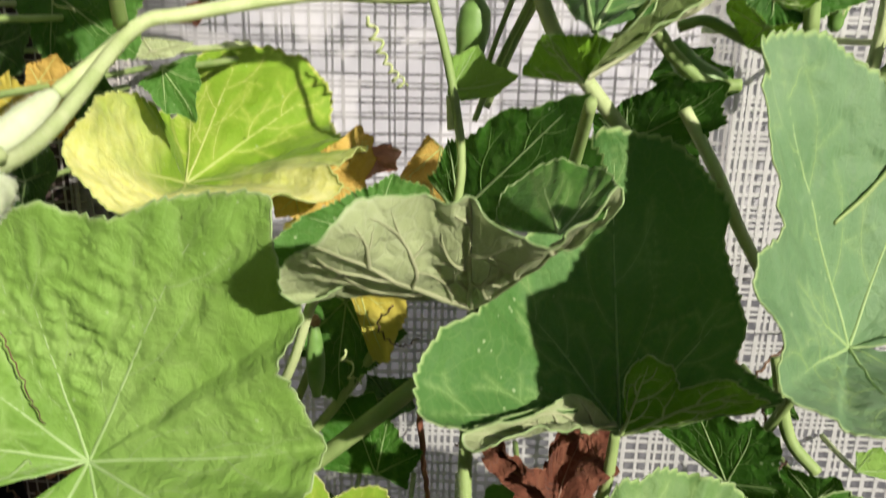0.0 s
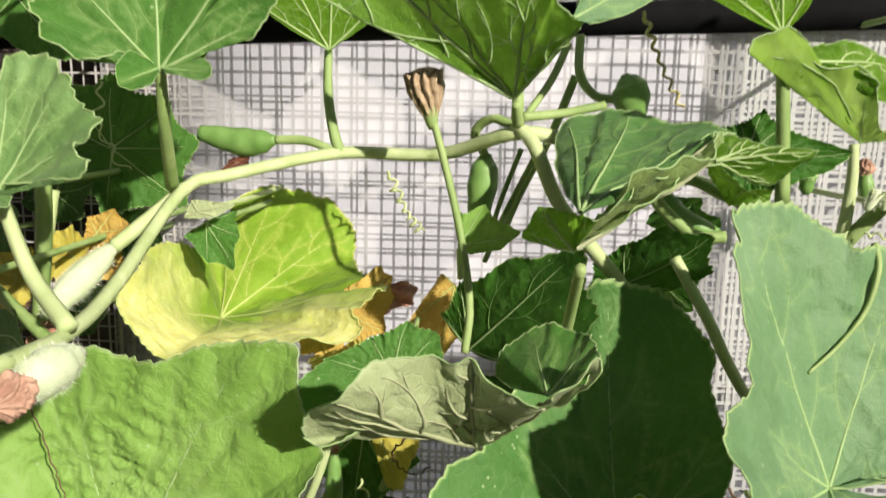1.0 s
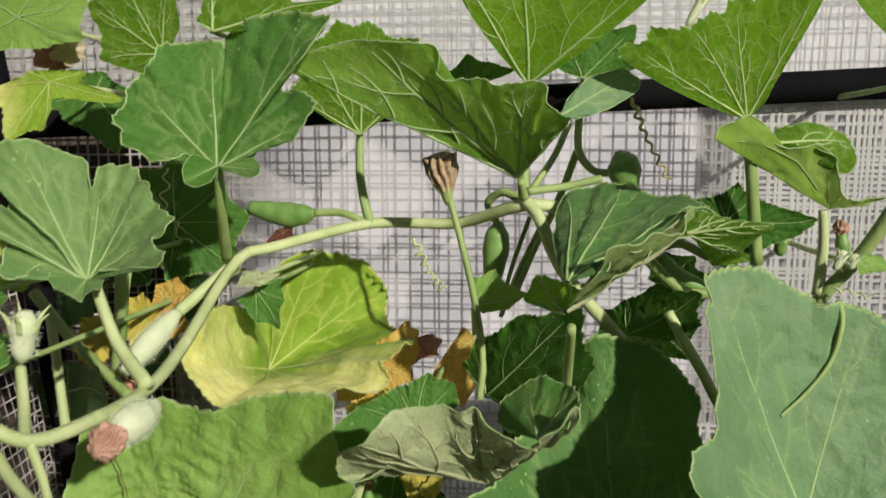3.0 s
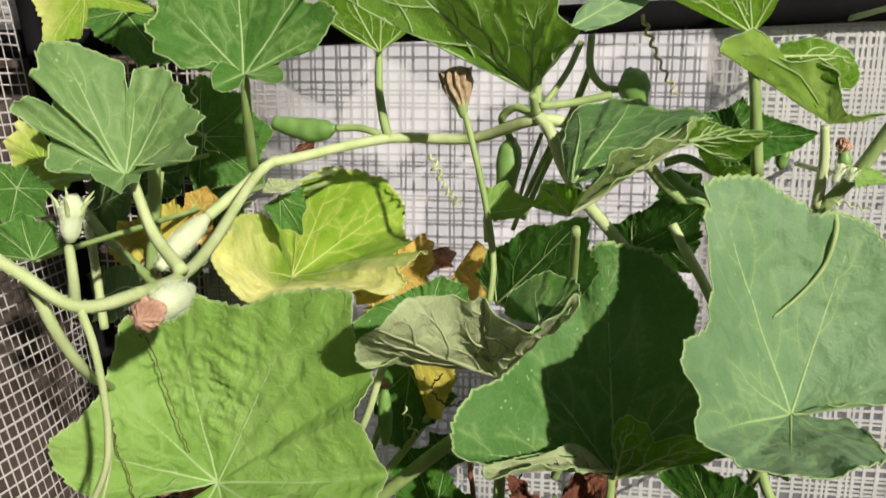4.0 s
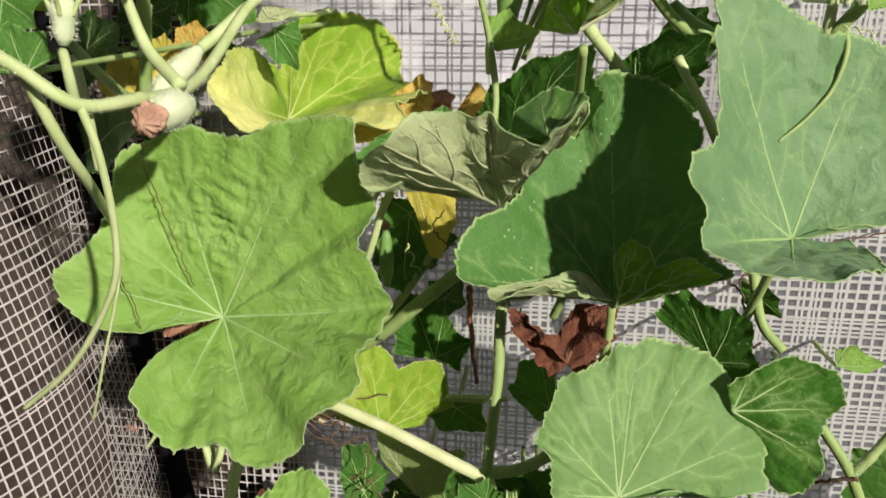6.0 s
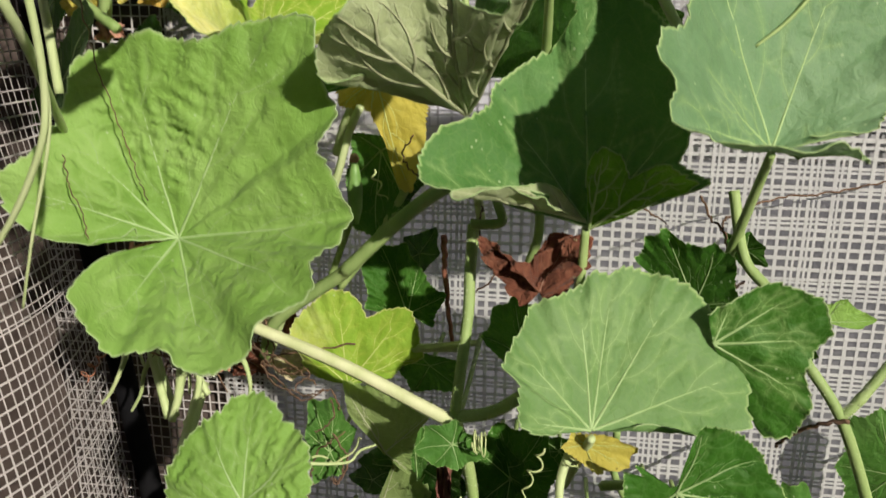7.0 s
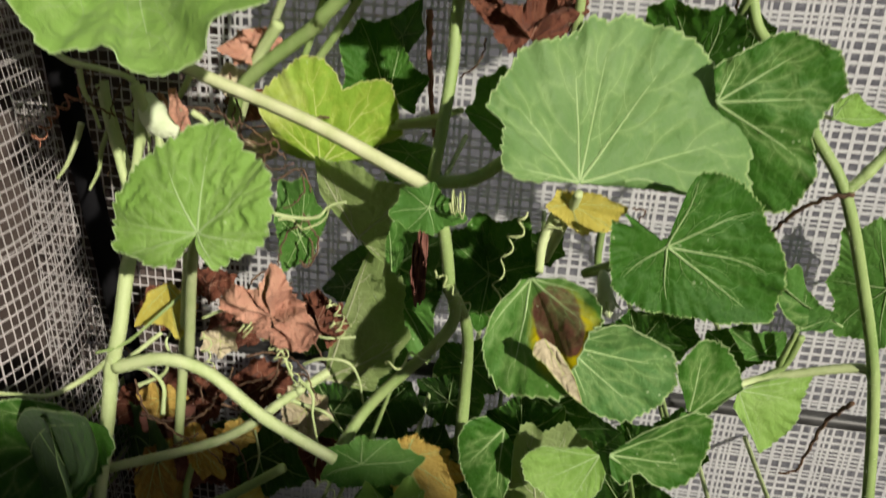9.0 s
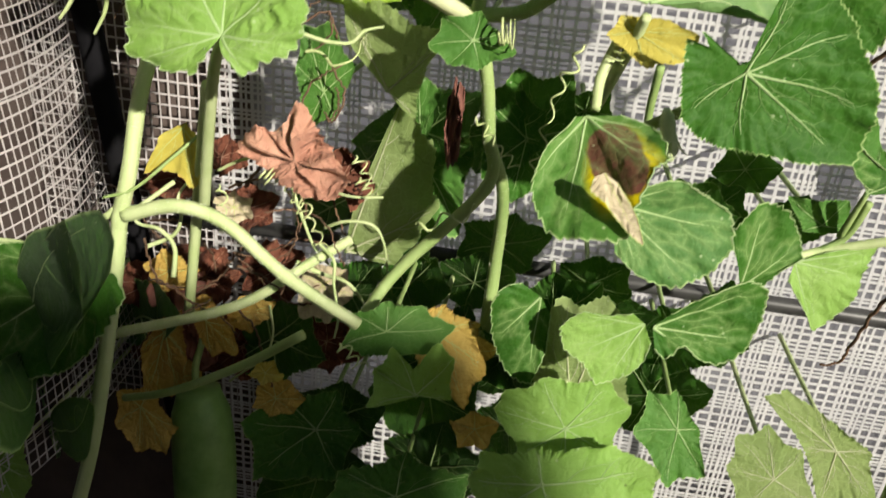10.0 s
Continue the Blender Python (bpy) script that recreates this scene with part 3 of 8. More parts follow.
            far = length * rng.uniform(0.42, 0.62) * (1 - 0.55 * g)
            ang = a0 + turn * radians(rng.uniform(38, 54))
            curl = rng.uniform(0.3, 0.8)
            branch = []
            for q in np.linspace(0, 1, 16):
                x, z = x0 + far * q * math.cos(ang - turn * curl * q), z0 + far * q * math.sin(ang - turn * curl * q)
                a = (math.atan2(z, x) - a0 + math.pi) % (2 * math.pi) - math.pi + a0
                r = math.hypot(x, z)
                if not phi[0] <= a <= phi[-1] or r > 0.95 * span(a):
                    break
                branch.append((a, r))
            if len(branch) > 4:
                ways.append((branch, 0.6 if under else 0.36, 0.14))
                if len(branch) > 9 and top > 0.05:
                    for j in (5, 9):
                        a1, r1 = branch[j]
                        a2 = ang + turn * rng.uniform(0.35, 0.8) * (1 if j == 5 else -1)
                        twig = []
                        for q in np.linspace(0, 1, 7):
                            x, z = r1 * math.cos(a1) + far * 0.33 * q * math.cos(a2), r1 * math.sin(a1) + far * 0.33 * q * math.sin(a2)
                            a = (math.atan2(z, x) - a0 + math.pi) % (2 * math.pi) - math.pi + a0
                            if phi[0] <= a <= phi[-1] and math.hypot(x, z) < 0.95 * span(a):
                                twig.append((a, math.hypot(x, z)))
                            else:
                                break
                        if len(twig) > 4:
                            ways.append((twig, 0.26 if under else 0.17, 0.08))
            g += rng.uniform(0.11, 0.19)
    spots = np.array([(r * math.cos(a), r * math.sin(a)) for way, _, _ in ways for a, r in way])
    weigh = np.array([0.5 + 0.5 * w for way, w, _ in ways for _ in way])
    wide = min(0.012, 0.085 * top)
    swell = 0.05 * wide * (7 if look_of == "pale" else 2.8 if look_of == "litunder" else 5 if under else 2.4)

    def spot(k, s, out=0.0, full=False):
        """Points at margin index k and share s of the way out from the stalk."""
        k, s = np.asarray(k, float), np.asarray(s, float)
        idx = np.arange(count + 1)
        dd = np.stack([np.interp(k, idx, d[:, j]) for j in range(3)], 1)
        nn = np.stack([np.interp(k, idx, nrm[:, j]) for j in range(3)], 1)
        bb, a = np.interp(k, idx, lift_at), np.interp(k, idx, phi)
        r = s * np.interp(k, idx, size)
        x, z = r * np.cos(a), r * np.sin(a)
        gap, near = np.full(len(k), 9.0), np.full(len(k), 9.0)
        for q in range(0, len(k), 1500):
            e = np.hypot(x[q : q + 1500, None] - spots[None, :, 0], z[q : q + 1500, None] - spots[None, :, 1])
            near[q : q + 1500] = e.min(1)
            gap[q : q + 1500] = (e / weigh[None, :]).min(1)
        soft = np.clip(s * 4, 0, 1)
        bumps = np.array([noise.noise(Vector((i * 22, j * 22, 0)) + seed) + 0.45 * noise.noise(Vector((i * 60, j * 60, 5)) + seed) + 0.15 * noise.noise(Vector((i * 150, j * 150, 9)) + seed) for i, j in zip(x, z)])
        h = 0.0034 * min(1, (top / 0.09) ** 1.5) * bumps
        h += (-1 if under else 1) * swell * ((1 - np.exp(-((gap / wide) ** 2))) - 0.5)
        h += frill * min(1, top / 0.1) * (np.sin(13 * a + ph[0] + 1.5 * np.sin(3 * a)) + 0.7 * np.sin(27 * a + ph[1] + 2 * np.sin(5 * a)) - 0.5) * s**5
        if wrinkle:
            u = np.interp(k, idx, way_at)
            fold = np.array([1 - 2.6 * abs(noise.noise(Vector((r1 * 105 + 0.8 * noise.noise(Vector((i * 30, j * 30, 2)) + seed), a1 * r1 * 36, 1)) + seed)) for i, j, r1, a1 in zip(x, z, r, a)])
            zone = np.clip((u - wrinkle[0]) / 2, 0, 1) * np.clip((wrinkle[1] - u) / 2, 0, 1)
            h += 0.0046 * fold * zone * np.clip(s * 2.5, 0, 1) * (1 - s**4) * (1 - np.exp(-((gap / 0.006) ** 2)))
        if crumple_by:
            for q in range(len(k)):
                p = Vector((x[q], z[q], 0)) + seed
                h[q] += crumple_by * (1.2 * (1 - abs(noise.noise(Vector((x[q] * 20, z[q] * 55, 0)) + seed)) * 2.4) + 0.5 * noise.noise(p * 45) + 0.3 * noise.noise(p * 140))
        p = b0 + dd * s[:, None] + nn * (h * soft + out)[:, None]
        p[:, 1] -= bb * 4 * s * (1 - s)
        if full:
            return p, np.exp(-((near / 0.0019) ** 2))
        return p

    rings = int(min(70, max(14, top / 0.0022)))
    ks, ss = [0.0], [0.0]
    for i in range(1, rings + 1):
        f = (i / rings) ** 0.85
        ks.extend(range(count + 1))
        ss.extend([f] * (count + 1))
    pts, close = spot(ks, ss, 0.0, True)
    n1 = count + 1
    faces = [(0, 1 + k + 1, 1 + k) for k in range(count)]
    for i in range(rings - 1):
        f = ((i + 1) / rings) ** 0.85
        for k in range(count):
            if eye and min(k, count - k) < 0.02 * count and f > eye:
                continue
            a = 1 + i * n1 + k
            faces.append((a, a + 1, a + 1 + n1, a + n1))
    if owner is None:
        owner = thing(name, base, label, "leaf", "gourd leaves")
        label = ""
    blade = mesh_object(part, [Vector(p) for p in pts], faces, BLADES[look_of], owner, label=label)
    me = blade.data
    flatmap = np.stack([pts[:, 0] - b0[0], pts[:, 2] - b0[2]], 1) / top
    if chart:
        turn = np.interp(ks, np.arange(count + 1), phi)
        flatmap = (np.stack([np.cos(turn), np.sin(turn)], 1) * (np.array(ss) * np.interp(ks, np.arange(count + 1), size))[:, None]) / top
    layer = me.uv_layers.new(name="blade")
    index = np.empty(len(me.loops), int)
    me.loops.foreach_get("vertex_index", index)
    layer.data.foreach_set("uv", flatmap[index].ravel())
    me.attributes.new("rim", "FLOAT", "POINT").data.foreach_set("value", ss)
    me.attributes.new("vein", "FLOAT", "POINT").data.foreach_set("value", close)
    pale, warm = look_of in ("pale", "paleolive"), look_of in ("yellow", "yellowing", "yellowleaf", "orange", "dry")
    vm = VEINS["main" if look_of in ("green", "deep", "shade", "palegrey", "matt", "bright", "young", "litunder", "spotted") else "pale" if pale else "warm" if warm else "dead" if look_of.startswith("dead") else "light"]
    thick = (0.0009 if look_of == "litunder" else 0.0011 if under else 0.0006 if warm else 0.00085) * min(1.4, top / 0.09 + 0.3) * rib
    main, small = ([], []), ([], [])
    for way, r0, r1 in ways:
        a, r = np.array(way).T
        k = np.interp(a, phi, np.arange(count + 1))
        w = thick if under or r0 == 1.0 else 0.75 * thick
        line = [Vector(p) for p in spot(k, r / span(a), 0.0003 if under else -0.3 * w * r0)]
        merge(main if r0 == 1.0 else small, sweep(line, lambda s: w * (r0 * (1 - s) + r1 * s), 6, closed=False))
    mesh_object("venation", main[0], main[1], vm, blade)
    if small[0] and not crumple_by:
        tagged(mesh_object("side_venation", small[0], small[1], VEINS["faint"] if look_of in ("green", "deep", "shade", "spotted") else VEINS["soft"] if look_of in ("palegrey", "matt", "bright", "young") else vm, blade), kind="stuff")
    if not crumple_by:
        # the pale, slightly thickened margin
        v, fc = sweep([Vector(p) for p in pts[-n1:]], lambda s: 0.00046 * min(1.15, top / 0.085 + 0.12), 5, closed=False)
        mesh_object("leaf_margin", v, fc, VEINS["margin"] if not warm else vm, blade)
    if stalk:
        w = wide_stalk or 0.0036
        v, fc = sweep(spline(stalk, 8), lambda s: w * (0.8 + 0.35 * s), 12, 0.07)
        mesh_object("stalk", v, fc, TENDRIL_RED if crumple_by else STEM_CREAM if wide_stalk else STEM_GREEN if look_of in ("green", "deep", "shade", "matt", "backlit", "under", "litunder") else STEM_PALE, owner)
    return owner


def stem(name, label, width, points):
    """A ribbed stem with swollen joints at its bends."""
    line = spline(points, 10)
    r0, r1 = width[0] / 2000, width[1] / 2000
    owner = thing(name, points[0], label, {"vine_stem": "vine", "leaf_stalk": "stalk", "dry_tendril": "tendril"}[name])
    dry = name == "dry_tendril"
    if dry:
        rng = random.Random(int(points[0][0] * 1000))
        line = [p + Vector([rng.uniform(-1, 1) * 0.0011 for _ in range(3)]) for p in line]
    mat = TENDRIL_DRY if dry else STEM_PALE if "pale" in label or "yellow" in label else STEM_GREEN
    if "brown dry stick" in label:
        mat = TENDRIL_RED
    many = len(points) - 1

    def radius(s):
        return r0 + (r1 - r0) * s

    v, f = sweep(line, radius, 6 if dry else 20, 0 if dry else 0.075)
    main = mesh_object("stem" if not dry else "strand", v, f, mat, owner)
    if name == "vine_stem":
        down(main, line, radius, 700, 0.0017, len(label))
    if name == "vine_stem":
        for k in range(1, many):
            if k % 3 == 0 or many < 3:
                c = Vector(points[k])
                d = (Vector(points[k + 1]) - Vector(points[k - 1])).normalized()
                r = radius(k / many)
                v, f = sweep([c + d * r * 1.5 * (j / 4 - 1) for j in range(9)], lambda s: r * (0.95 + 0.2 * math.sin(math.pi * s)), 14, 0.04)
                mesh_object("joint", v, f, mat, main, label="swollen pale green joint")
    return owner


def coil(label, width, radius_mm, turns, points):
    """A tendril coiled round its own line."""
    axis = spline(points, 40)
    owner = thing("coiled_tendril", points[0], label, "tendril")
    n = len(axis) - 1
    line = []
    for i, c in enumerate(axis):
        s = i / n
        d = (axis[min(i + 1, n)] - axis[max(i - 1, 0)]).normalized()
        u = d.cross(Vector((0, 1, 0.1))).normalized()
        w = d.cross(u)
        r = radius_mm / 1000 * min(1, s * 6) * (0.75 + 0.25 * math.sin(9 * s))
        a = 2 * math.pi * turns * s
        line.append(c + (u * math.cos(a) + w * math.sin(a)) * r)
    v, f = sweep(line, lambda s: width / 2000 * (1.1 - 0.5 * s), 6)
    mesh_object("strand", v, f, TENDRIL_RED if "reddish" in label else TENDRIL_TAN if "brownish" in label else TENDRIL, owner)
    return owner


def fruit(label, points, radii, material, cap=None, stalk=(), hairy=False):
    """A young gourd: a swelling body on a stalk, with the withered flower at its end."""
    owner = thing("young_gourd", points[0], label, "fruit")
    line = spline(points, 10)
    n = len(radii) - 1

    def radius(s):
        x = s * n
        i = min(int(x), n - 1)
        g = x - i
        g = g * g * (3 - 2 * g)
        return (radii[i] * (1 - g) + radii[i + 1] * g) / 1000

    v, f = sweep(line, radius, 20)
    body = mesh_object("body", v, f, material, owner)
    if material is FRUIT_PALE:
        down(body, line, radius, 900, 0.0026, 3)
    if stalk:
        v, f = sweep(spline(stalk, 10), lambda s: 0.0045 if material is FRUIT_PALE else 0.0032, 12, 0.06)
        mesh_object("stalk", v, f, STEM_GREEN if material is FRUIT else STEM_PALE, owner)
    if cap:
        end = Vector(points[-1])
        d = (end - Vector(points[-2])).normalized()
        v, f = crumple(end + d * cap * 0.0005, d, cap / 1000, 1.15, 5)
        mesh_object("withered_flower", v, f, PETAL_RED, body, label="shrivelled reddish brown flower remnant")
    return owner


def down(owner, line, radius, count, long, seed):
    """Short pale hairs standing off a stem or fruit."""
    rng = random.Random(seed)
    geo = ([], [])
    for _ in range(count):
        i = rng.randrange(1, len(line) - 1)
        d = (line[i + 1] - line[i - 1]).normalized()
        o = Vector([rng.uniform(-1, 1) for _ in range(3)])
        o = (o - d * o.dot(d)).normalized()
        root = line[i].lerp(line[i + 1], rng.random()) + o * radius(i / (len(line) - 1)) * 0.97
        tip = root + (o + Vector([rng.uniform(-0.4, 0.4) for _ in range(3)])) * long * rng.uniform(0.5, 1.2)
        k = len(geo[0])
        w = d * 0.00011
        geo[0].extend([root - w, root + w, tip, root + o.cross(d) * 0.00011])
        geo[1].extend([(k, k + 1, k + 2), (k + 1, k + 3, k + 2), (k + 3, k, k + 2)])
    return tagged(mesh_object("down", geo[0], geo[1], HAIR, owner, smooth=False), kind="stuff")


def crumple(centre, axis, size, stretch, seed):
    """A shrivelled lump, folded lengthwise."""
    verts, faces = [], []
    d = Vector(axis).normalized()
    u = d.orthogonal().normalized()
    w = d.cross(u)
    n, m = 90, 44
    for i in range(m + 1):
        s = i / m
        for k in range(n):
            a = 2 * math.pi * k / n
            r = math.sin(math.pi * (0.06 + 0.9 * s)) ** 0.6
            fold = 1 + (0.10 + 0.10 * s) * math.sin(8 * a + 5 * noise.noise(Vector((s * 3, a, seed)))) + 0.35 * noise.noise(Vector((math.cos(a) * 2, math.sin(a) * 2, s * 4 + seed)))
            fold += 0.16 * (1 - 3 * abs(noise.noise(Vector((math.cos(a) * 4, math.sin(a) * 4, s * 7 + seed)))))
            verts.append(centre + d * (s - 0.4) * size * stretch * 2 + (u * math.cos(a) + w * math.sin(a)) * r * fold * size * 0.8)
    for i in range(m):
        for k in range(n):
            a, b = i * n + k, i * n + (k + 1) % n
            faces.append((a, b, b + n, a + n))
    faces.append(tuple(range(n))[::-1])
    faces.append(tuple(range(m * n, m * n + n)))
    return verts, faces


def dead_leaf(label, material, corner, across, down, seed, fold=0.012):
    """A shrivelled leaf: a creased, ragged sheet rolled in on itself."""
    owner = thing("dead_leaf", corner, label, "leaf")
    rng = random.Random(seed)
    c, a, b = Vector(corner), Vector(across), Vector(down)
    nrm = a.cross(b).normalized()
    n = 60
    verts, faces = [], []
    for i in range(n + 1):
        for k in range(n + 1):
            s, t = i / n, k / n
            wob = 0.10 * noise.noise(Vector((s * 5, seed, 0))) * (t - 0.5) * 2
            edge = 0.10 * noise.noise(Vector((t * 7, seed + 4, 1)))
            narrow = 0.35 + 0.65 * math.sin(math.pi * (0.12 + 0.76 * s))
            p = c + a * (s + edge * (s - 0.5)) + b * (0.5 + (t - 0.5) * narrow + wob)
            h = fold * (math.sin(s * 9 + 4 * noise.noise(Vector((s * 3, t * 3, seed)))) * 0.5 + 1.3 * noise.noise(Vector((s * 4, t * 4, seed))) + 0.6 * noise.noise(Vector((s * 13, t * 9, seed))))
            h += fold * 1.6 * ((t - 0.5) * 2) ** 2
            verts.append(p + nrm * h)
    for i in range(n):
        for k in range(n):
            j = i * (n + 1) + k
            faces.append((j, j + 1, j + n + 2, j + n + 1))
    ob = mesh_object("blade", verts, faces, material, owner)
    so = ob.modifiers.new("thickness", "SOLIDIFY")
    so.thickness = 0.0009
    return owner


# ---- setting ----
def slab(name, x0, x1, y, z0, z1, material, label, wave=0.004, seed=0.0, thick=0.0015):
    nx, nz = 60, 60
    verts, faces = [], []
    for i in range(nx + 1):
        for k in range(nz + 1):
            x, z = x0 + (x1 - x0) * i / nx, z0 + (z1 - z0) * k / nz
            verts.append((x, y + wave * noise.noise(Vector((x * 6 + seed, z * 4, seed))), z))
    for i in range(nx):
        for k in range(nz):
            j = i * (nz + 1) + k
            faces.append((j, j + nz + 1, j + nz + 2, j + 1))
    ob = mesh_object(name, verts, faces, material)
    so = ob.modifiers.new("thickness", "SOLIDIFY")
    so.thickness, so.offset = thick, 1
    return tagged(ob, label, "sheet", "", "structure")


def net(name, label, place, u0, u1, v0, v1, cell_u, cell_v, width, material, double=0.35, seed=1, parts=60):
    """Woven net: flat strands both ways over a surface, some of them doubled."""
    rng = random.Random(seed)
    geo = ([], [])

    def strand(at, along, lo, hi, w):
        n = max(2, int((hi - lo) / 0.02))
        base = len(geo[0])
        drift = rng.uniform(0, 40)
        for i in range(n + 1):
            s = lo + (hi - lo) * i / n
            c = at + 0.0016 * noise.noise(Vector((s * 9, drift, seed)))
            for o in (-w / 2, w / 2):
                if along == "u":
                    geo[0].append(place(s, c + o, 0.0))
                else:
                    geo[0].append(place(c + o, s, 0.0006))
        for i in range(n):
            j = base + 2 * i
            geo[1].append((j, j + 2, j + 3, j + 1))

    u = u0
    while u < u1:
        strand(u, "v", v0, v1, width * rng.uniform(0.8, 1.15))
        if rng.random() < double:
            strand(u + width * 1.6, "v", v0, v1, width * 0.7)
        u += cell_u * rng.uniform(0.9, 1.1)
    v = v0
    while v < v1:
        strand(v, "u", u0, u1, width * rng.uniform(0.8, 1.15))
        if rng.random() < double:
            strand(v + width * 1.6, "u", u0, u1, width * 0.7)
        v += cell_v * rng.uniform(0.9, 1.1)
    ob = mesh_object(name, geo[0], geo[1], material, smooth=False)
    return tagged(ob, label, "net", "", "stuff")


ground = mesh_object("ground", [(-400, -400, 0), (400, -400, 0), (400, 400, 0), (-400, 400, 0)], [(0, 1, 2, 3)], SOIL)
tagged(ground, "dark bare soil under the vine", "ground", "", "structure")
SHEET_Y = 0.655
slab("wall_back", -0.30, 0.215, SHEET_Y, 1.02, 1.352, FILM_WHITE, "white plastic greenhouse sheet behind the vine", seed=1.0)
# separate greyer panel: shade on the sheet's right part is put in its colour
slab("wall_back", 0.205, 1.6, SHEET_Y + 0.003, 1.02, 1.352, FILM_RIGHT_SHADE, "right part of the greenhouse sheet, greyed for shade", seed=1.0)
slab("wall_back", -0.22, 1.6, SHEET_Y + 0.010, 0.0, 1.06, FILM_LOW_DIM, "greenhouse sheet low behind the vine, toned grey for dimmer light", seed=2.0)
slab("wall_back", -0.6, 1.6, SHEET_Y + 0.010, 1.34, 2.4, FILM_UPPER, "white greenhouse sheet above the pipe", seed=3.0)


def flat(u, v, lift):
    return (u, SHEET_Y - 0.0045 - lift + 0.004 * noise.noise(Vector((u * 6 + 1.0, v * 4, 1.0))), v)


net("reinforcing_net", "woven threads of the white sheet, toned grey as if backlit", flat, -0.30, 0.23, 1.045, 1.352, 0.0125, 0.0115, 0.0026, STRAND_GREY, 0.45, 3)
net("reinforcing_net", "white woven threads of the pale sheet", flat, 0.235, 1.0, 1.045, 1.352, 0.0105, 0.0098, 0.0034, STRAND_CLEAR, 0.4, 9)
net("reinforcing_net", "white woven threads of the lower greenhouse sheet", flat, -0.26, 1.0, 0.15, 1.045, 0.0112, 0.0098, 0.0034, STRAND_CLEAR, 0.3, 4)
net("reinforcing_net", "white woven threads of the sheet above the pipe", flat, -0.6, 1.0, 1.352, 1.75, 0.0125, 0.0115, 0.0020, STRAND_GREY, 0.25, 5)


def side(u, v, lift):
    # side wall: runs from the corner pole towards the viewer, bulging
    bulge = 0.05 * math.sin(min(1, max(0, (v - 0.3) / 0.9)) * math.pi)
    return (-0.350 - 0.135 * (v - 0.64) - 0.10 * u + bulge * math.sin(min(1.0, u / 0.35) * math.pi) - lift, 0.585 - u, v)


net("side_net", "white plastic net of the side wall, toned down for shade", side, 0.0, 0.7, 0.42, 1.8, 0.0098, 0.0115, 0.0018, STRAND_SHADED, 0.05, 6)
net("corner_net", "white plastic net beside the pole, toned down for shade", flat, -0.46, -0.24, 0.3, 1.352, 0.0105, 0.0125, 0.0019, STRAND_SHADED, 0.05, 7)
# two dark boards added where only a dim void lies behind the nets
panel = slab("wall_void_filler", -1.6, -0.2, 0.72, 0.0, 2.4, DARK_PANEL, "dark board standing in for the void behind the net", 0.01, 5.0, 0.02)
dark_side = mesh_object("wall_side_filler", [(-0.62, -0.6, 0), (-0.62, 0.75, 0), (-0.62, 0.75, 2.0), (-0.62, -0.6, 2.0), (-0.66, -0.6, 0), (-0.66, 0.75, 0), (-0.66, 0.75, 2.0), (-0.66, -0.6, 2.0)],
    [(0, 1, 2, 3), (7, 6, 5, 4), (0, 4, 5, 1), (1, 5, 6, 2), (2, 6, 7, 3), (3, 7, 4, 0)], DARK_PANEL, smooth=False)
tagged(dark_side, "dark board standing in for the void behind the side net", "wall", "", "structure")


# unseen boards added to block or shape the light: low, behind and left
def board(name, lo, hi, material, label, category):
    (a, b, c), (d, e, f) = lo, hi
    v = [(a, b, c), (d, b, c), (d, e, c), (a, e, c), (a, b, f), (d, b, f), (d, e, f), (a, e, f)]
    q = [(0, 3, 2, 1), (4, 5, 6, 7), (0, 1, 5, 4), (1, 2, 6, 5), (2, 3, 7, 6), (3, 0, 4, 7)]
    return tagged(mesh_object(name, v, q, material, smooth=False), label, category, "", "structure")


board("wall_low_blocker", (-1.6, 0.80, 0.0), (2.0, 0.84, 0.42), DARK_PANEL, "added unseen board that blocks light behind the low sheet", "wall")
# added out of view; height and right end set where its shadow falls
board("wall_behind_blocker", (-2.0, -1.75, 0.0), (1.70, -1.70, 1.84), DARK_PANEL, "added unseen wall that shades the lower vine", "wall")
# glowing panel added beyond the sheet to brighten it from behind
glow_mat, gt, gn, gk = nodes_of("sheet_backlight_glow")
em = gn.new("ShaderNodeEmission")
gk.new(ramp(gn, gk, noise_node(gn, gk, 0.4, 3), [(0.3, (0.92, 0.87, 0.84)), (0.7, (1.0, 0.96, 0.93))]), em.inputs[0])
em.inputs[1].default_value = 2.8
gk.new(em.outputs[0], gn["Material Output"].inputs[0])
backlight_panel = mesh_object("backdrop", [(-6, 5, 0.2), (7, 5, 0.2), (7, 5, 5.5), (-6, 5, 5.5)], [(0, 1, 2, 3)], glow_mat, smooth=False)
tagged(backlight_panel, "added glowing panel that backlights the greenhouse sheet", "backdrop", "", "structure")
# added out of view to hold back sky light on the left
board("wall_left_blocker", (-1.9, -2.5, 0.0), (-1.8, 0.9, 2.5), DARK_PANEL, "added unseen wall that cuts sky light from the left", "wall")


def pipe(name, label, a, b, r, material):
    line = [Vector(a).lerp(Vector(b), k / 12) for k in range(13)]
    v, f = sweep(line, lambda s: r, 20)
    return tagged(mesh_object(name, v, f, material), label, "pipe", "", "structure")


pipe("corner_pole", "black upright pole at the corner of the frame", (-0.252, 0.60, 0.0), (-0.549, 0.60, 2.2), 0.0125, BLACK)
pipe("frame_pipe", "black round pipe carrying the sheet", (-0.6, 0.637, 1.318), (1.6, 0.637, 1.405), 0.0135, BLACK)
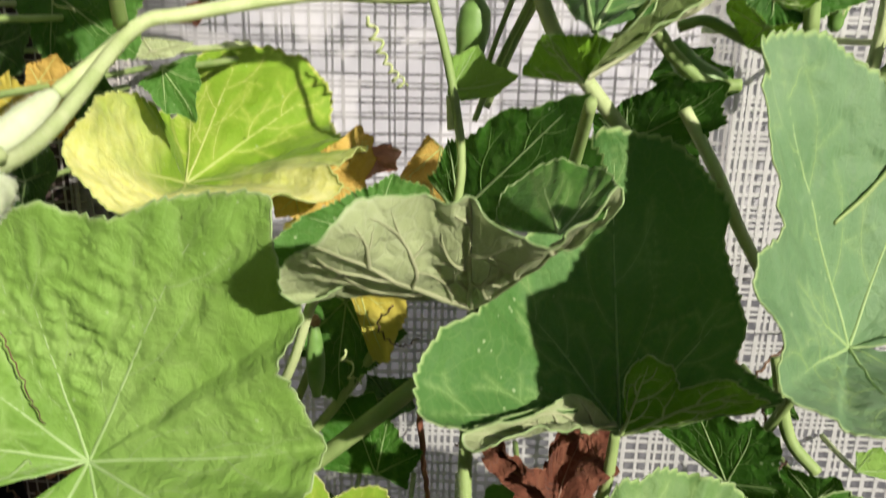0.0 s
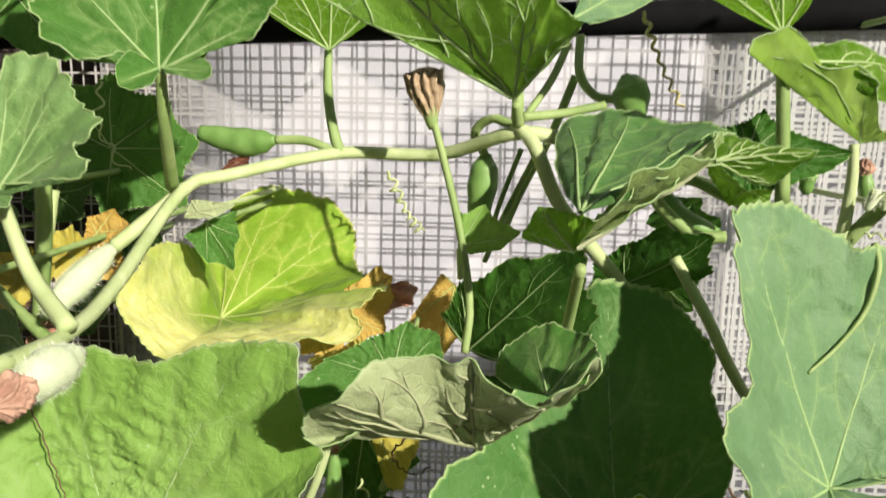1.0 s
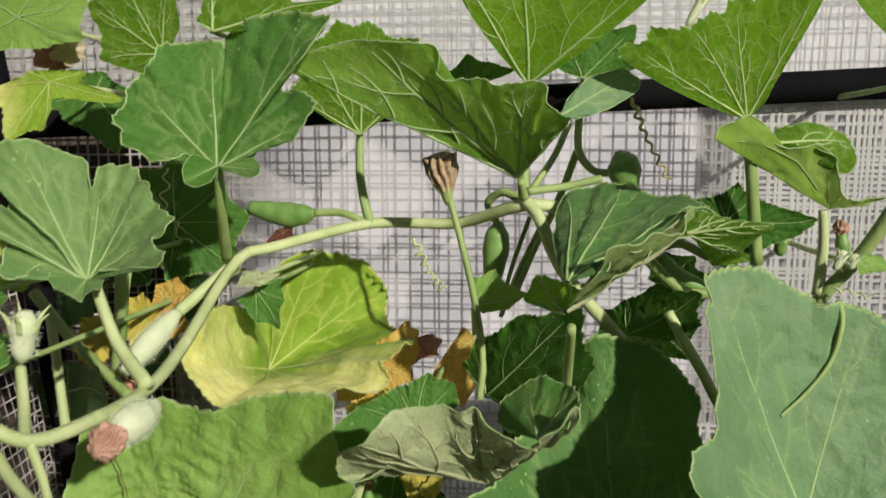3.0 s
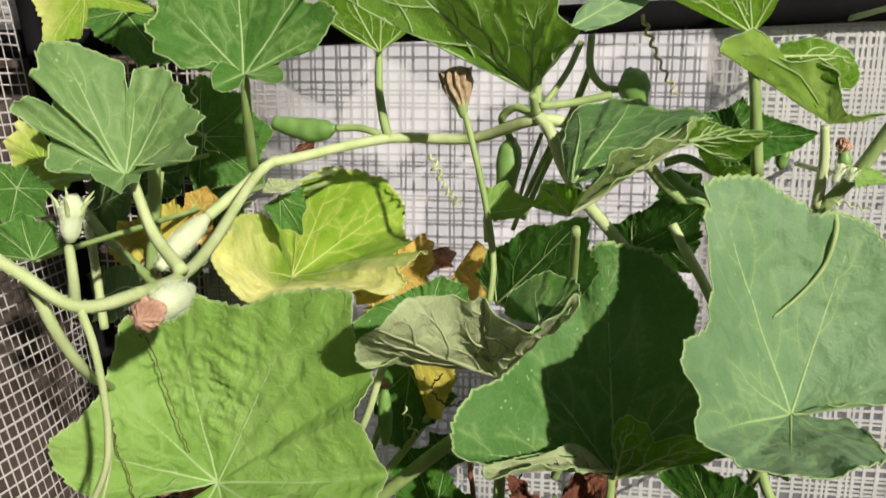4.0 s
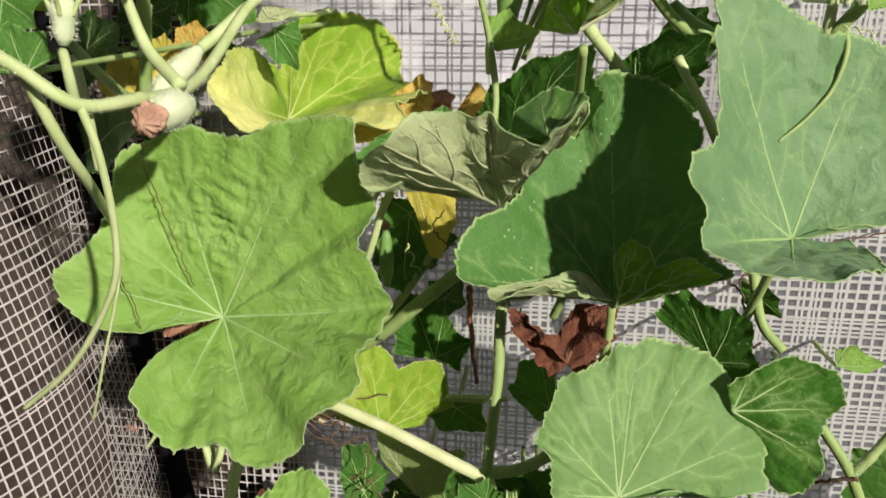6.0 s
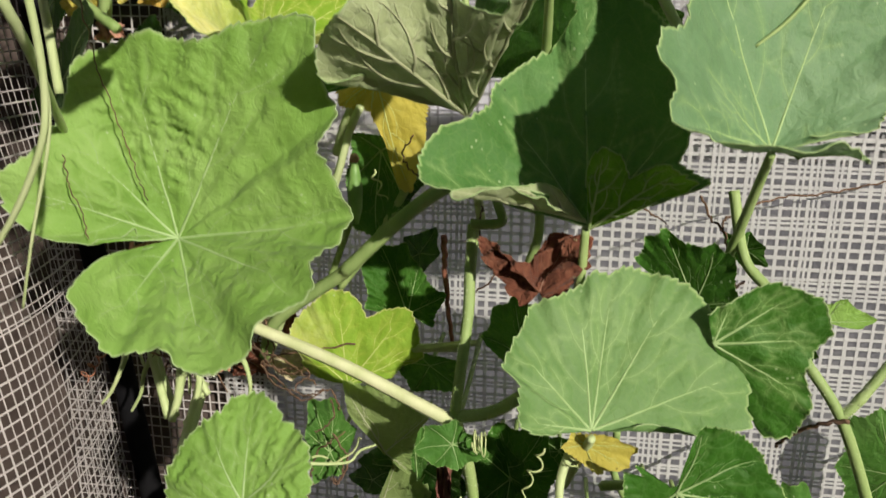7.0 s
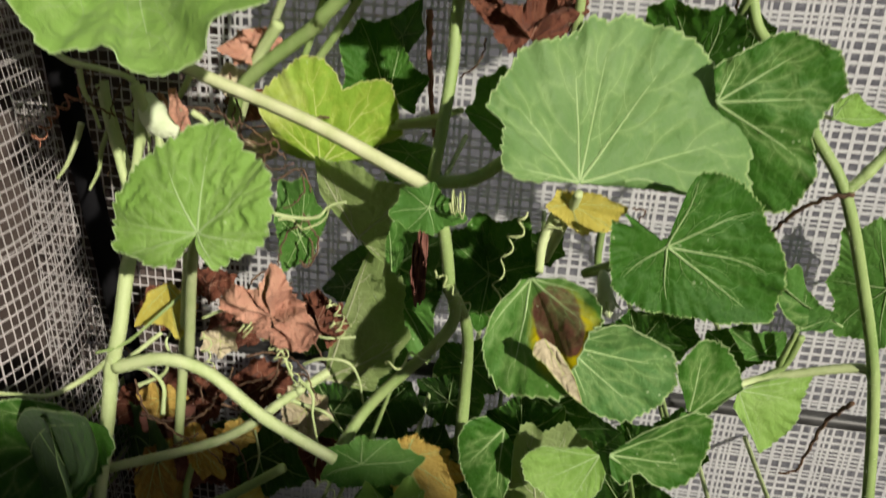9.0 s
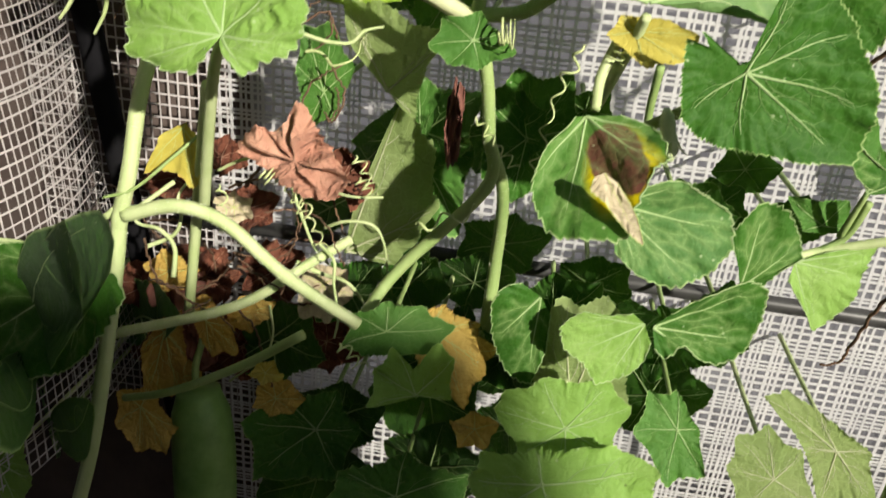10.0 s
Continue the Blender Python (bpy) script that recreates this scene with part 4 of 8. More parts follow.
pipe("frame_pipe", "dark round pipe low behind the vine", (-0.3, 0.645, 0.560), (1.6, 0.645, 0.550), 0.0085, GREY_PIPE)

# ---- leaves: base, depth slopes (left, right, up), lobes (degrees, millimetres) ----
fan_leaf("very large bright green gourd leaf in full sun with puckered veins", "bright", (-0.177, 0.398, 0.99), [(-0.198, 0.388, 0.998), (-0.206, 0.372, 0.997), (-0.22, 0.353, 0.997), (-0.237, 0.345, 1.001), (-0.257, 0.342, 1.009), (-0.271, 0.342, 1.024), (-0.272, 0.343, 1.045), (-0.256, 0.352, 1.056), (-0.249, 0.372, 1.07), (-0.248, 0.388, 1.09), (-0.244, 0.398, 1.116), (-0.211, 0.402, 1.13), (-0.188, 0.403, 1.138), (-0.174, 0.402, 1.132), (-0.15, 0.398, 1.131), (-0.123, 0.396, 1.142), (-0.09, 0.392, 1.148), (-0.067, 0.39, 1.148), (-0.065, 0.386, 1.127)] + [(-0.058, 0.386, 1.099), (-0.052, 0.386, 1.087), (-0.063, 0.372, 1.065), (-0.054, 0.374, 1.048), (-0.04, 0.379, 1.018), (-0.046, 0.36, 1.006), (-0.057, 0.336, 0.998), (-0.051, 0.322, 0.986), (-0.063, 0.31, 0.978), (-0.081, 0.3, 0.965), (-0.087, 0.292, 0.95), (-0.109, 0.287, 0.937), (-0.128, 0.287, 0.94), (-0.141, 0.29, 0.951), (-0.171, 0.285, 0.949), (-0.182, 0.285, 0.962), (-0.195, 0.287, 0.984), (-0.19, 0.318, 0.997), (-0.185, 0.352, 0.996), (-0.182, 0.38, 0.991)], [(1.5, 0.8), (5.6, 0.95), (8.2, 0.9), (11.2, 0.92), (15.9, 0.95), (23, 0.97), (26.3, 0.85), (30, 0.85), (33.6, 0.8)], stalk=[(-0.178, 0.402, 0.991), (-0.182, 0.440, 0.929), (-0.164, 0.450, 0.910), (-0.066, 0.435, 0.881), (0.017, 0.424, 0.848), (0.029, 0.426, 0.846)], wide_stalk=0.005, wrinkle=(5.5, 16.5), frill=0.0022, eye=0.2)
notched = fan_leaf("bluish green gourd leaf with a deep notch in its edge", "palegrey", (-0.185, 0.318, 1.234), [(-0.202, 0.312, 1.239), (-0.204, 0.31, 1.243), (-0.21, 0.305, 1.24), (-0.216, 0.3, 1.238), (-0.223, 0.298, 1.241), (-0.222, 0.3, 1.248), (-0.221, 0.302, 1.257), (-0.224, 0.296, 1.263), (-0.23, 0.292, 1.269), (-0.236, 0.29, 1.274), (-0.228, 0.294, 1.281), (-0.223, 0.3, 1.279), (-0.221, 0.308, 1.275), (-0.221, 0.302, 1.288), (-0.226, 0.297, 1.294), (-0.222, 0.3, 1.298), (-0.224, 0.302, 1.306), (-0.223, 0.31, 1.312), (-0.218, 0.318, 1.313), (-0.212, 0.322, 1.312), (-0.209, 0.325, 1.309)] + [(-0.197, 0.33, 1.304), (-0.19, 0.333, 1.301), (-0.189, 0.333, 1.294), (-0.187, 0.331, 1.288), (-0.187, 0.331, 1.285), (-0.185, 0.331, 1.286), (-0.184, 0.334, 1.295), (-0.182, 0.335, 1.297), (-0.172, 0.336, 1.298), (-0.162, 0.336, 1.296), (-0.158, 0.332, 1.29), (-0.152, 0.33, 1.288), (-0.147, 0.325, 1.277), (-0.133, 0.315, 1.271), (-0.133, 0.31, 1.265), (-0.142, 0.312, 1.26), (-0.137, 0.304, 1.256), (-0.127, 0.294, 1.254), (-0.132, 0.295, 1.247), (-0.146, 0.3, 1.246), (-0.16, 0.306, 1.243), (-0.173, 0.312, 1.242)], [(2, 0.6), (9, 0.93), (14.3, 0.95), (17.6, 0.97), (28, 0.92), (32, 0.93), (36, 0.85)], stalk=[(-0.181, 0.319, 1.232), (-0.171, 0.320, 1.200), (-0.143, 0.300, 1.181)], frill=0.002, teeth=0.8)
fan_leaf("paler small lobe turned out at the stalk", "palegrey", (-0.184, 0.316, 1.236), [(-0.2, 0.308, 1.241), (-0.198, 0.303, 1.238), (-0.192, 0.299, 1.234), (-0.181, 0.297, 1.23), (-0.176, 0.297, 1.227), (-0.174, 0.3, 1.232), (-0.169, 0.304, 1.233), (-0.17, 0.31, 1.237)], [(3, 0.9)], owner=notched, part="base_lobe", teeth=0.4, frill=0.001)
lobed = fan_leaf("bluish green lobed gourd leaf with pale veins, facing out", "green", (-0.143, 0.404, 1.293), [(-0.15, 0.4, 1.3), (-0.157, 0.397, 1.302), (-0.17, 0.394, 1.301), (-0.183, 0.392, 1.301), (-0.19, 0.392, 1.306), (-0.201, 0.392, 1.31), (-0.201, 0.394, 1.318), (-0.207, 0.395, 1.322), (-0.207, 0.4, 1.33), (-0.202, 0.405, 1.336), (-0.203, 0.406, 1.344), (-0.19, 0.412, 1.358), (-0.184, 0.418, 1.373), (-0.173, 0.422, 1.374), (-0.161, 0.424, 1.375), (-0.147, 0.425, 1.375), (-0.143, 0.425, 1.371)] + [(-0.141, 0.425, 1.379), (-0.124, 0.424, 1.388), (-0.108, 0.42, 1.391), (-0.096, 0.416, 1.392), (-0.08, 0.411, 1.389), (-0.065, 0.406, 1.386), (-0.072, 0.404, 1.378), (-0.077, 0.402, 1.37), (-0.085, 0.4, 1.36), (-0.091, 0.402, 1.352), (-0.099, 0.406, 1.341), (-0.086, 0.402, 1.342), (-0.076, 0.4, 1.334), (-0.083, 0.402, 1.323), (-0.092, 0.404, 1.312), (-0.111, 0.41, 1.308), (-0.119, 0.412, 1.304), (-0.12, 0.41, 1.3)], [(4.6, 0.75), (10.4, 0.85), (14.7, 0.95), (21.6, 0.95), (30.2, 0.93)], stalk=[(-0.143, 0.406, 1.296), (-0.150, 0.425, 1.262), (-0.166, 0.470, 1.223)], frill=0.002, teeth=0.9)
fan_leaf("paler small lobe turned out at the stalk", "green", (-0.142, 0.402, 1.295), [(-0.145, 0.396, 1.299), (-0.151, 0.388, 1.303), (-0.155, 0.38, 1.295), (-0.152, 0.376, 1.286), (-0.145, 0.376, 1.283), (-0.138, 0.382, 1.286), (-0.14, 0.396, 1.292)], [(3, 0.9)], owner=lobed, part="base_lobe", teeth=0.5, frill=0.001)
fan_leaf("paler small lobe turned out at the stalk", "green", (-0.141, 0.402, 1.295), [(-0.129, 0.402, 1.297), (-0.117, 0.4, 1.3), (-0.11, 0.392, 1.296), (-0.107, 0.382, 1.291), (-0.113, 0.38, 1.289), (-0.125, 0.388, 1.291), (-0.137, 0.398, 1.292)], [(2.6, 0.9)], owner=lobed, part="base_lobe", teeth=0.4, frill=0.001)
turned = fan_leaf("gourd leaf turned over, beige netted underside up", "pale", (0.033, 0.413, 1.085), [(0.014, 0.402, 1.093, -4), (-0.013, 0.375, 1.11, -8), (-0.032, 0.356, 1.114, -10), (-0.05, 0.348, 1.111, -10), (-0.05, 0.338, 1.124, -4), (-0.04, 0.323, 1.138, 2), (-0.03, 0.312, 1.15, 5), (-0.02, 0.314, 1.159, 8), (-0.014, 0.32, 1.164, 10), (0, 0.33, 1.165, 10), (0.016, 0.334, 1.16, 10), (0.023, 0.332, 1.16, 9), (0.03, 0.33, 1.164, 8), (0.038, 0.326, 1.156, 8), (0.046, 0.322, 1.153, 6), (0.062, 0.315, 1.151, 3), (0.065, 0.306, 1.159), (0.078, 0.303, 1.165), (0.085, 0.302, 1.175), (0.084, 0.306, 1.169), (0.07, 0.327, 1.149), (0.052, 0.364, 1.124)], [(6, 0.98), (12, 0.97), (17.6, 0.98)], stalk=[(0.034, 0.416, 1.079), (0.035, 0.450, 1.047), (0.037, 0.500, 0.988)], teeth=0.6, frill=0.0015, rib=1.3)
fan_leaf("green upper face of the folded lobe", "green", (0.065, 0.312, 1.156), [(0.05, 0.335, 1.15), (0.042, 0.352, 1.15), (0.044, 0.355, 1.16), (0.05, 0.358, 1.167), (0.06, 0.358, 1.173), (0.069, 0.355, 1.177), (0.079, 0.348, 1.175), (0.085, 0.338, 1.176), (0.087, 0.318, 1.172), (0.08, 0.308, 1.164)], [(4, 0.9), (7, 0.9)], owner=turned, part="folded_lobe", frill=0.0012)
shaded = fan_leaf("large dark green gourd leaf, mostly in shadow", "shade", (0.121, 0.428, 1.006), [(0.099, 0.41, 1.03), (0.075, 0.39, 1.039), (0.048, 0.37, 1.042), (0.032, 0.358, 1.042), (0.012, 0.36, 1.046), (0.008, 0.37, 1.055), (0.009, 0.385, 1.068), (0.019, 0.4, 1.078), (0.035, 0.412, 1.082), (0.048, 0.43, 1.09), (0.049, 0.44, 1.101), (0.065, 0.455, 1.114), (0.09, 0.465, 1.13), (0.095, 0.47, 1.159), (0.104, 0.47, 1.173), (0.122, 0.47, 1.171), (0.142, 0.47, 1.168), (0.162, 0.465, 1.151), (0.176, 0.455, 1.132), (0.173, 0.45, 1.115), (0.179, 0.44, 1.093), (0.185, 0.43, 1.071), (0.178, 0.42, 1.055), (0.195, 0.392, 1.048), (0.185, 0.396, 1.041), (0.155, 0.412, 1.024)], [(4.4, 0.92), (9.6, 0.8), (14.4, 0.93), (20.3, 0.9), (24, 0.9)], stalk=[(0.119, 0.428, 1.005), (0.117, 0.436, 0.958), (0.107, 0.450, 0.916)])
fan_leaf("curled pale underside of the margin", "pale", (0.118, 0.427, 1.01), [(0.099, 0.404, 1.037), (0.086, 0.396, 1.041), (0.075, 0.387, 1.042), (0.049, 0.366, 1.045), (0.031, 0.352, 1.044), (0.037, 0.344, 1.042), (0.053, 0.348, 1.047), (0.069, 0.358, 1.046), (0.082, 0.368, 1.04), (0.098, 0.388, 1.028)], [(3, 0.9), (5, 0.97)], owner=shaded, part="curled_margin", rib=1.2, teeth=0.5)
fan_leaf("folded underside of a lobe in shade", "under", (0.121, 0.424, 1.005), [(0.116, 0.405, 1.039), (0.118, 0.4, 1.058), (0.126, 0.395, 1.068), (0.137, 0.395, 1.063), (0.144, 0.4, 1.047), (0.152, 0.396, 1.053), (0.164, 0.39, 1.059), (0.174, 0.388, 1.055), (0.185, 0.388, 1.047), (0.167, 0.396, 1.036), (0.142, 0.412, 1.016)], [(2, 0.9), (7, 0.93)], owner=shaded, part="folded_lobe")
fan_leaf("tall matt green gourd leaf standing upright in the sun", "matt", (0.237, 0.42, 1.066), [(0.253, 0.415, 1.063), (0.271, 0.405, 1.07), (0.274, 0.38, 1.072), (0.271, 0.345, 1.076), (0.24, 0.3, 1.086), (0.202, 0.286, 1.087), (0.176, 0.29, 1.087), (0.172, 0.294, 1.091), (0.161, 0.3, 1.094), (0.155, 0.304, 1.098), (0.154, 0.306, 1.105), (0.157, 0.312, 1.114), (0.151, 0.322, 1.128), (0.149, 0.333, 1.144), (0.162, 0.352, 1.145)] + [(0.174, 0.39, 1.178), (0.166, 0.41, 1.204), (0.172, 0.415, 1.21), (0.167, 0.42, 1.224), (0.186, 0.432, 1.229), (0.209, 0.44, 1.227), (0.225, 0.446, 1.216), (0.242, 0.45, 1.207), (0.248, 0.45, 1.201), (0.264, 0.455, 1.203), (0.29, 0.455, 1.193), (0.309, 0.448, 1.152), (0.309, 0.428, 1.11), (0.298, 0.412, 1.084), (0.278, 0.411, 1.079), (0.258, 0.414, 1.078)], [(5, 0.85), (9, 0.85), (13.2, 0.6), (18.6, 0.93), (24.6, 0.93), (28.3, 0.9), (3, 0.8)], stalk=[(0.240, 0.430, 1.062), (0.242, 0.460, 1.036), (0.236, 0.500, 0.970), (0.229, 0.520, 0.928)], frill=0.0018)
fan_leaf("large yellowing gourd leaf, green above and yellow at its rim", "yellow", (-0.161, 0.535, 1.118), [(-0.173, 0.5, 1.18), (-0.176, 0.47, 1.185), (-0.177, 0.44, 1.179), (-0.174, 0.414, 1.165), (-0.167, 0.402, 1.152), (-0.142, 0.394, 1.135), (-0.125, 0.404, 1.138), (-0.109, 0.415, 1.137), (-0.091, 0.427, 1.137), (-0.076, 0.44, 1.132), (-0.059, 0.455, 1.133), (-0.045, 0.466, 1.136), (-0.053, 0.48, 1.144), (-0.048, 0.51, 1.145), (-0.04, 0.55, 1.146), (-0.068, 0.59, 1.143), (-0.076, 0.615, 1.153), (-0.077, 0.63, 1.165), (-0.085, 0.636, 1.18), (-0.102, 0.64, 1.194), (-0.128, 0.64, 1.204), (-0.157, 0.632, 1.204), (-0.176, 0.62, 1.196), (-0.179, 0.6, 1.177), (-0.18, 0.575, 1.155)], [(3.2, 0.9), (6, 0.9), (9, 0.85), (13.5, 0.9), (17.6, 0.92), (20.6, 0.92), (22.4, 0.8)], closed=True, frill=0.003, bow=-5, chart=True)
folded = fan_leaf("folded gourd leaf, upper face green in sun and shade", "shade", (0.081, 0.372, 1.228), [(0.077, 0.4, 1.232), (0.075, 0.45, 1.242), (0.077, 0.51, 1.259), (0.086, 0.525, 1.267), (0.104, 0.53, 1.272), (0.112, 0.53, 1.279), (0.127, 0.52, 1.277), (0.135, 0.51, 1.272), (0.145, 0.5, 1.269), (0.165, 0.48, 1.269), (0.174, 0.455, 1.267), (0.159, 0.435, 1.266), (0.155, 0.422, 1.258), (0.151, 0.41, 1.252), (0.116, 0.376, 1.247), (0.107, 0.37, 1.246), (0.103, 0.366, 1.237)], [(3, 0.9), (6, 0.9), (9.6, 0.92)], frill=0.0018)
fan_leaf("curled margin with netted pale underside", "paleolive", (0.081, 0.388, 1.208), [(0.09, 0.372, 1.227), (0.103, 0.363, 1.24), (0.105, 0.36, 1.249), (0.114, 0.362, 1.25), (0.131, 0.376, 1.255), (0.149, 0.4, 1.256), (0.156, 0.422, 1.266), (0.16, 0.424, 1.268), (0.158, 0.414, 1.255), (0.148, 0.404, 1.251), (0.126, 0.382, 1.243), (0.104, 0.374, 1.229), (0.092, 0.378, 1.218)], [(5, 0.97), (7, 0.97)], owner=folded, part="curled_margin", rib=1.2, teeth=0.4)
fan_leaf("green underside lobe at the stalk", "under", (0.081, 0.39, 1.206), [(0.067, 0.42, 1.204), (0.055, 0.43, 1.204), (0.057, 0.425, 1.213), (0.063, 0.415, 1.225), (0.075, 0.392, 1.226), (0.082, 0.372, 1.227), (0.09, 0.372, 1.225)], [(1, 0.9), (3, 0.92)], owner=folded, part="folded_lobe", stalk=[(0.085, 0.392, 1.197), (0.085, 0.440, 1.155), (0.084, 0.472, 1.120), (0.083, 0.480, 1.099)], teeth=0.5)
fan_leaf("pale rimmed end lobe turned over", "under", (0.155, 0.414, 1.253), [(0.159, 0.425, 1.267), (0.169, 0.424, 1.266), (0.179, 0.42, 1.262), (0.194, 0.41, 1.261), (0.204, 0.405, 1.26), (0.197, 0.42, 1.248), (0.19, 0.43, 1.238), (0.177, 0.43, 1.242), (0.164, 0.424, 1.246)], [(2, 0.9), (4, 0.95), (6, 0.9)], owner=folded, part="end_lobe", teeth=0.5)
arched = fan_leaf("large gourd leaf seen from its veined underside", "litunder", (0.048, 0.49, 1.283), [(0.027, 0.482, 1.296), (-0.01, 0.468, 1.326), (-0.06, 0.452, 1.348), (-0.105, 0.44, 1.357), (-0.093, 0.438, 1.368), (-0.074, 0.436, 1.372), (-0.055, 0.434, 1.375), (-0.026, 0.43, 1.374), (-0.006, 0.43, 1.371), (-0.003, 0.432, 1.363), (-0.005, 0.434, 1.353), (0.003, 0.434, 1.347), (0.023, 0.432, 1.349), (0.038, 0.428, 1.345), (0.056, 0.424, 1.346), (0.067, 0.422, 1.343), (0.068, 0.424, 1.335), (0.077, 0.426, 1.327), (0.086, 0.43, 1.325), (0.067, 0.45, 1.313), (0.057, 0.468, 1.299)], [(3.3, 0.96), (6, 0.93), (9.8, 0.93), (14, 0.93), (17.7, 0.9)], stalk=[(0.050, 0.502, 1.280), (0.052, 0.515, 1.267)], teeth=0.5, rib=1.2)
fan_leaf("grey-green end lobe turned face up", "matt", (0.077, 0.424, 1.326), [(0.08, 0.43, 1.335), (0.086, 0.436, 1.342), (0.094, 0.442, 1.349), (0.107, 0.45, 1.354), (0.119, 0.456, 1.357), (0.128, 0.456, 1.348), (0.125, 0.452, 1.341), (0.107, 0.44, 1.33), (0.087, 0.428, 1.324)], [(4.4, 0.9)], owner=arched, part="end_lobe", teeth=0.5)
fan_leaf("broad grey-green gourd leaf, half shaded, crimped at its base", "palegrey", (0.129, 0.372, 0.874), [(0.109, 0.362, 0.877), (0.096, 0.35, 0.878), (0.084, 0.346, 0.887), (0.078, 0.35, 0.899), (0.081, 0.36, 0.911), (0.067, 0.368, 0.919), (0.072, 0.38, 0.932), (0.081, 0.395, 0.944), (0.084, 0.405, 0.952), (0.105, 0.416, 0.957), (0.12, 0.425, 0.964), (0.126, 0.43, 0.971), (0.138, 0.436, 0.967), (0.15, 0.44, 0.973), (0.172, 0.445, 0.967), (0.197, 0.445, 0.961), (0.214, 0.44, 0.946), (0.214, 0.435, 0.929), (0.232, 0.43, 0.912), (0.245, 0.42, 0.896), (0.242, 0.41, 0.878), (0.244, 0.404, 0.869), (0.215, 0.394, 0.869), (0.187, 0.384, 0.874), (0.158, 0.376, 0.876)], [(2.3, 0.85), (6, 0.9), (9.6, 0.93), (12.4, 0.93), (14.8, 0.93), (18.6, 0.93)], stalk=[(0.130, 0.376, 0.866), (0.126, 0.392, 0.846), (0.113, 0.420, 0.799)], frill=0.0024)
fan_leaf("dark green gourd leaf in the shade beside the sheet", "deep", (0.215, 0.425, 0.923), [(0.209, 0.422, 0.946), (0.225, 0.424, 0.956), (0.249, 0.426, 0.971), (0.268, 0.426, 0.968), (0.288, 0.426, 0.959), (0.294, 0.422, 0.938), (0.284, 0.42, 0.924), (0.279, 0.42, 0.907), (0.288, 0.422, 0.882), (0.279, 0.426, 0.853), (0.26, 0.43, 0.849), (0.252, 0.432, 0.861), (0.249, 0.432, 0.892), (0.232, 0.43, 0.912)], [(1, 0.9), (3.2, 0.92), (5.4, 0.92), (8, 0.92)])
fan_leaf("reddish brown shrivelled gourd leaf hanging by the sheet", "dead", (0.088, 0.425, 0.955), [(0.08, 0.43, 0.945), (0.063, 0.432, 0.957, -8), (0.045, 0.44, 0.974, -8), (0.041, 0.45, 0.988, -6), (0.055, 0.446, 0.984, 6), (0.071, 0.436, 0.973, 8), (0.08, 0.44, 0.969, 4), (0.085, 0.452, 0.979, -6), (0.094, 0.46, 0.987, -10), (0.112, 0.462, 0.989, -10), (0.126, 0.455, 0.989, -4), (0.121, 0.445, 0.973, 8), (0.111, 0.438, 0.959, 8), (0.104, 0.43, 0.951, 4), (0.094, 0.428, 0.945)], [(3, 0.9), (9, 0.9)], name="dead_leaf", crumple_by=0.008, teeth=1.4, frill=0.004)
lit = fan_leaf("bright yellow-green young gourd leaf, lit through", "young", (0.27, 0.51, 1.26), [(0.256, 0.495, 1.276), (0.235, 0.475, 1.296), (0.209, 0.458, 1.307), (0.193, 0.452, 1.309), (0.176, 0.445, 1.31), (0.177, 0.442, 1.318), (0.189, 0.442, 1.322), (0.197, 0.444, 1.325), (0.208, 0.452, 1.32), (0.216, 0.462, 1.309), (0.229, 0.468, 1.305), (0.247, 0.472, 1.307), (0.26, 0.478, 1.299), (0.268, 0.488, 1.284), (0.275, 0.498, 1.27), (0.286, 0.502, 1.266), (0.307, 0.502, 1.268), (0.292, 0.508, 1.262)], [(6.5, 0.95), (11.5, 0.9), (16, 0.95)], stalk=[(0.267, 0.511, 1.259), (0.270, 0.515, 1.232), (0.270, 0.520, 1.195)], teeth=0.3, rib=0.5, frill=0.0008)
fan_leaf("darker lobe folded behind", "under", (0.218, 0.465, 1.308), [(0.223, 0.478, 1.318), (0.237, 0.486, 1.321), (0.256, 0.494, 1.32), (0.276, 0.502, 1.313), (0.286, 0.506, 1.299), (0.282, 0.505, 1.287), (0.269, 0.492, 1.286), (0.26, 0.48, 1.301), (0.248, 0.474, 1.305)], [(3.4, 0.9)], owner=lit, part="folded_lobe", teeth=0.7)
fan_leaf("bright crinkled gourd leaf, puckered round its veins", "bright", (-0.094, 0.292, 0.845), [(-0.1, 0.285, 0.838), (-0.1, 0.28, 0.832), (-0.116, 0.279, 0.826), (-0.132, 0.283, 0.831), (-0.145, 0.287, 0.831), (-0.145, 0.292, 0.842), (-0.15, 0.296, 0.847), (-0.147, 0.302, 0.861), (-0.139, 0.31, 0.875), (-0.13, 0.318, 0.887), (-0.119, 0.322, 0.892), (-0.114, 0.332, 0.899), (-0.098, 0.336, 0.902), (-0.083, 0.332, 0.896), (-0.076, 0.324, 0.889), (-0.063, 0.318, 0.885), (-0.054, 0.306, 0.879), (-0.05, 0.296, 0.863), (-0.05, 0.288, 0.852), (-0.058, 0.282, 0.841), (-0.07, 0.28, 0.835), (-0.078, 0.277, 0.83), (-0.087, 0.281, 0.835), (-0.091, 0.287, 0.84)], [(6, 0.92), (9.4, 0.95), (12, 0.95), (15.4, 0.95), (18.4, 0.9), (3.4, 0.9), (20.6, 0.85)], stalk=[(-0.092, 0.296, 0.845), (-0.116, 0.330, 0.813), (-0.159, 0.400, 0.687)], frill=0.0026, wrinkle=(4, 20), teeth=1.2, bow=5)
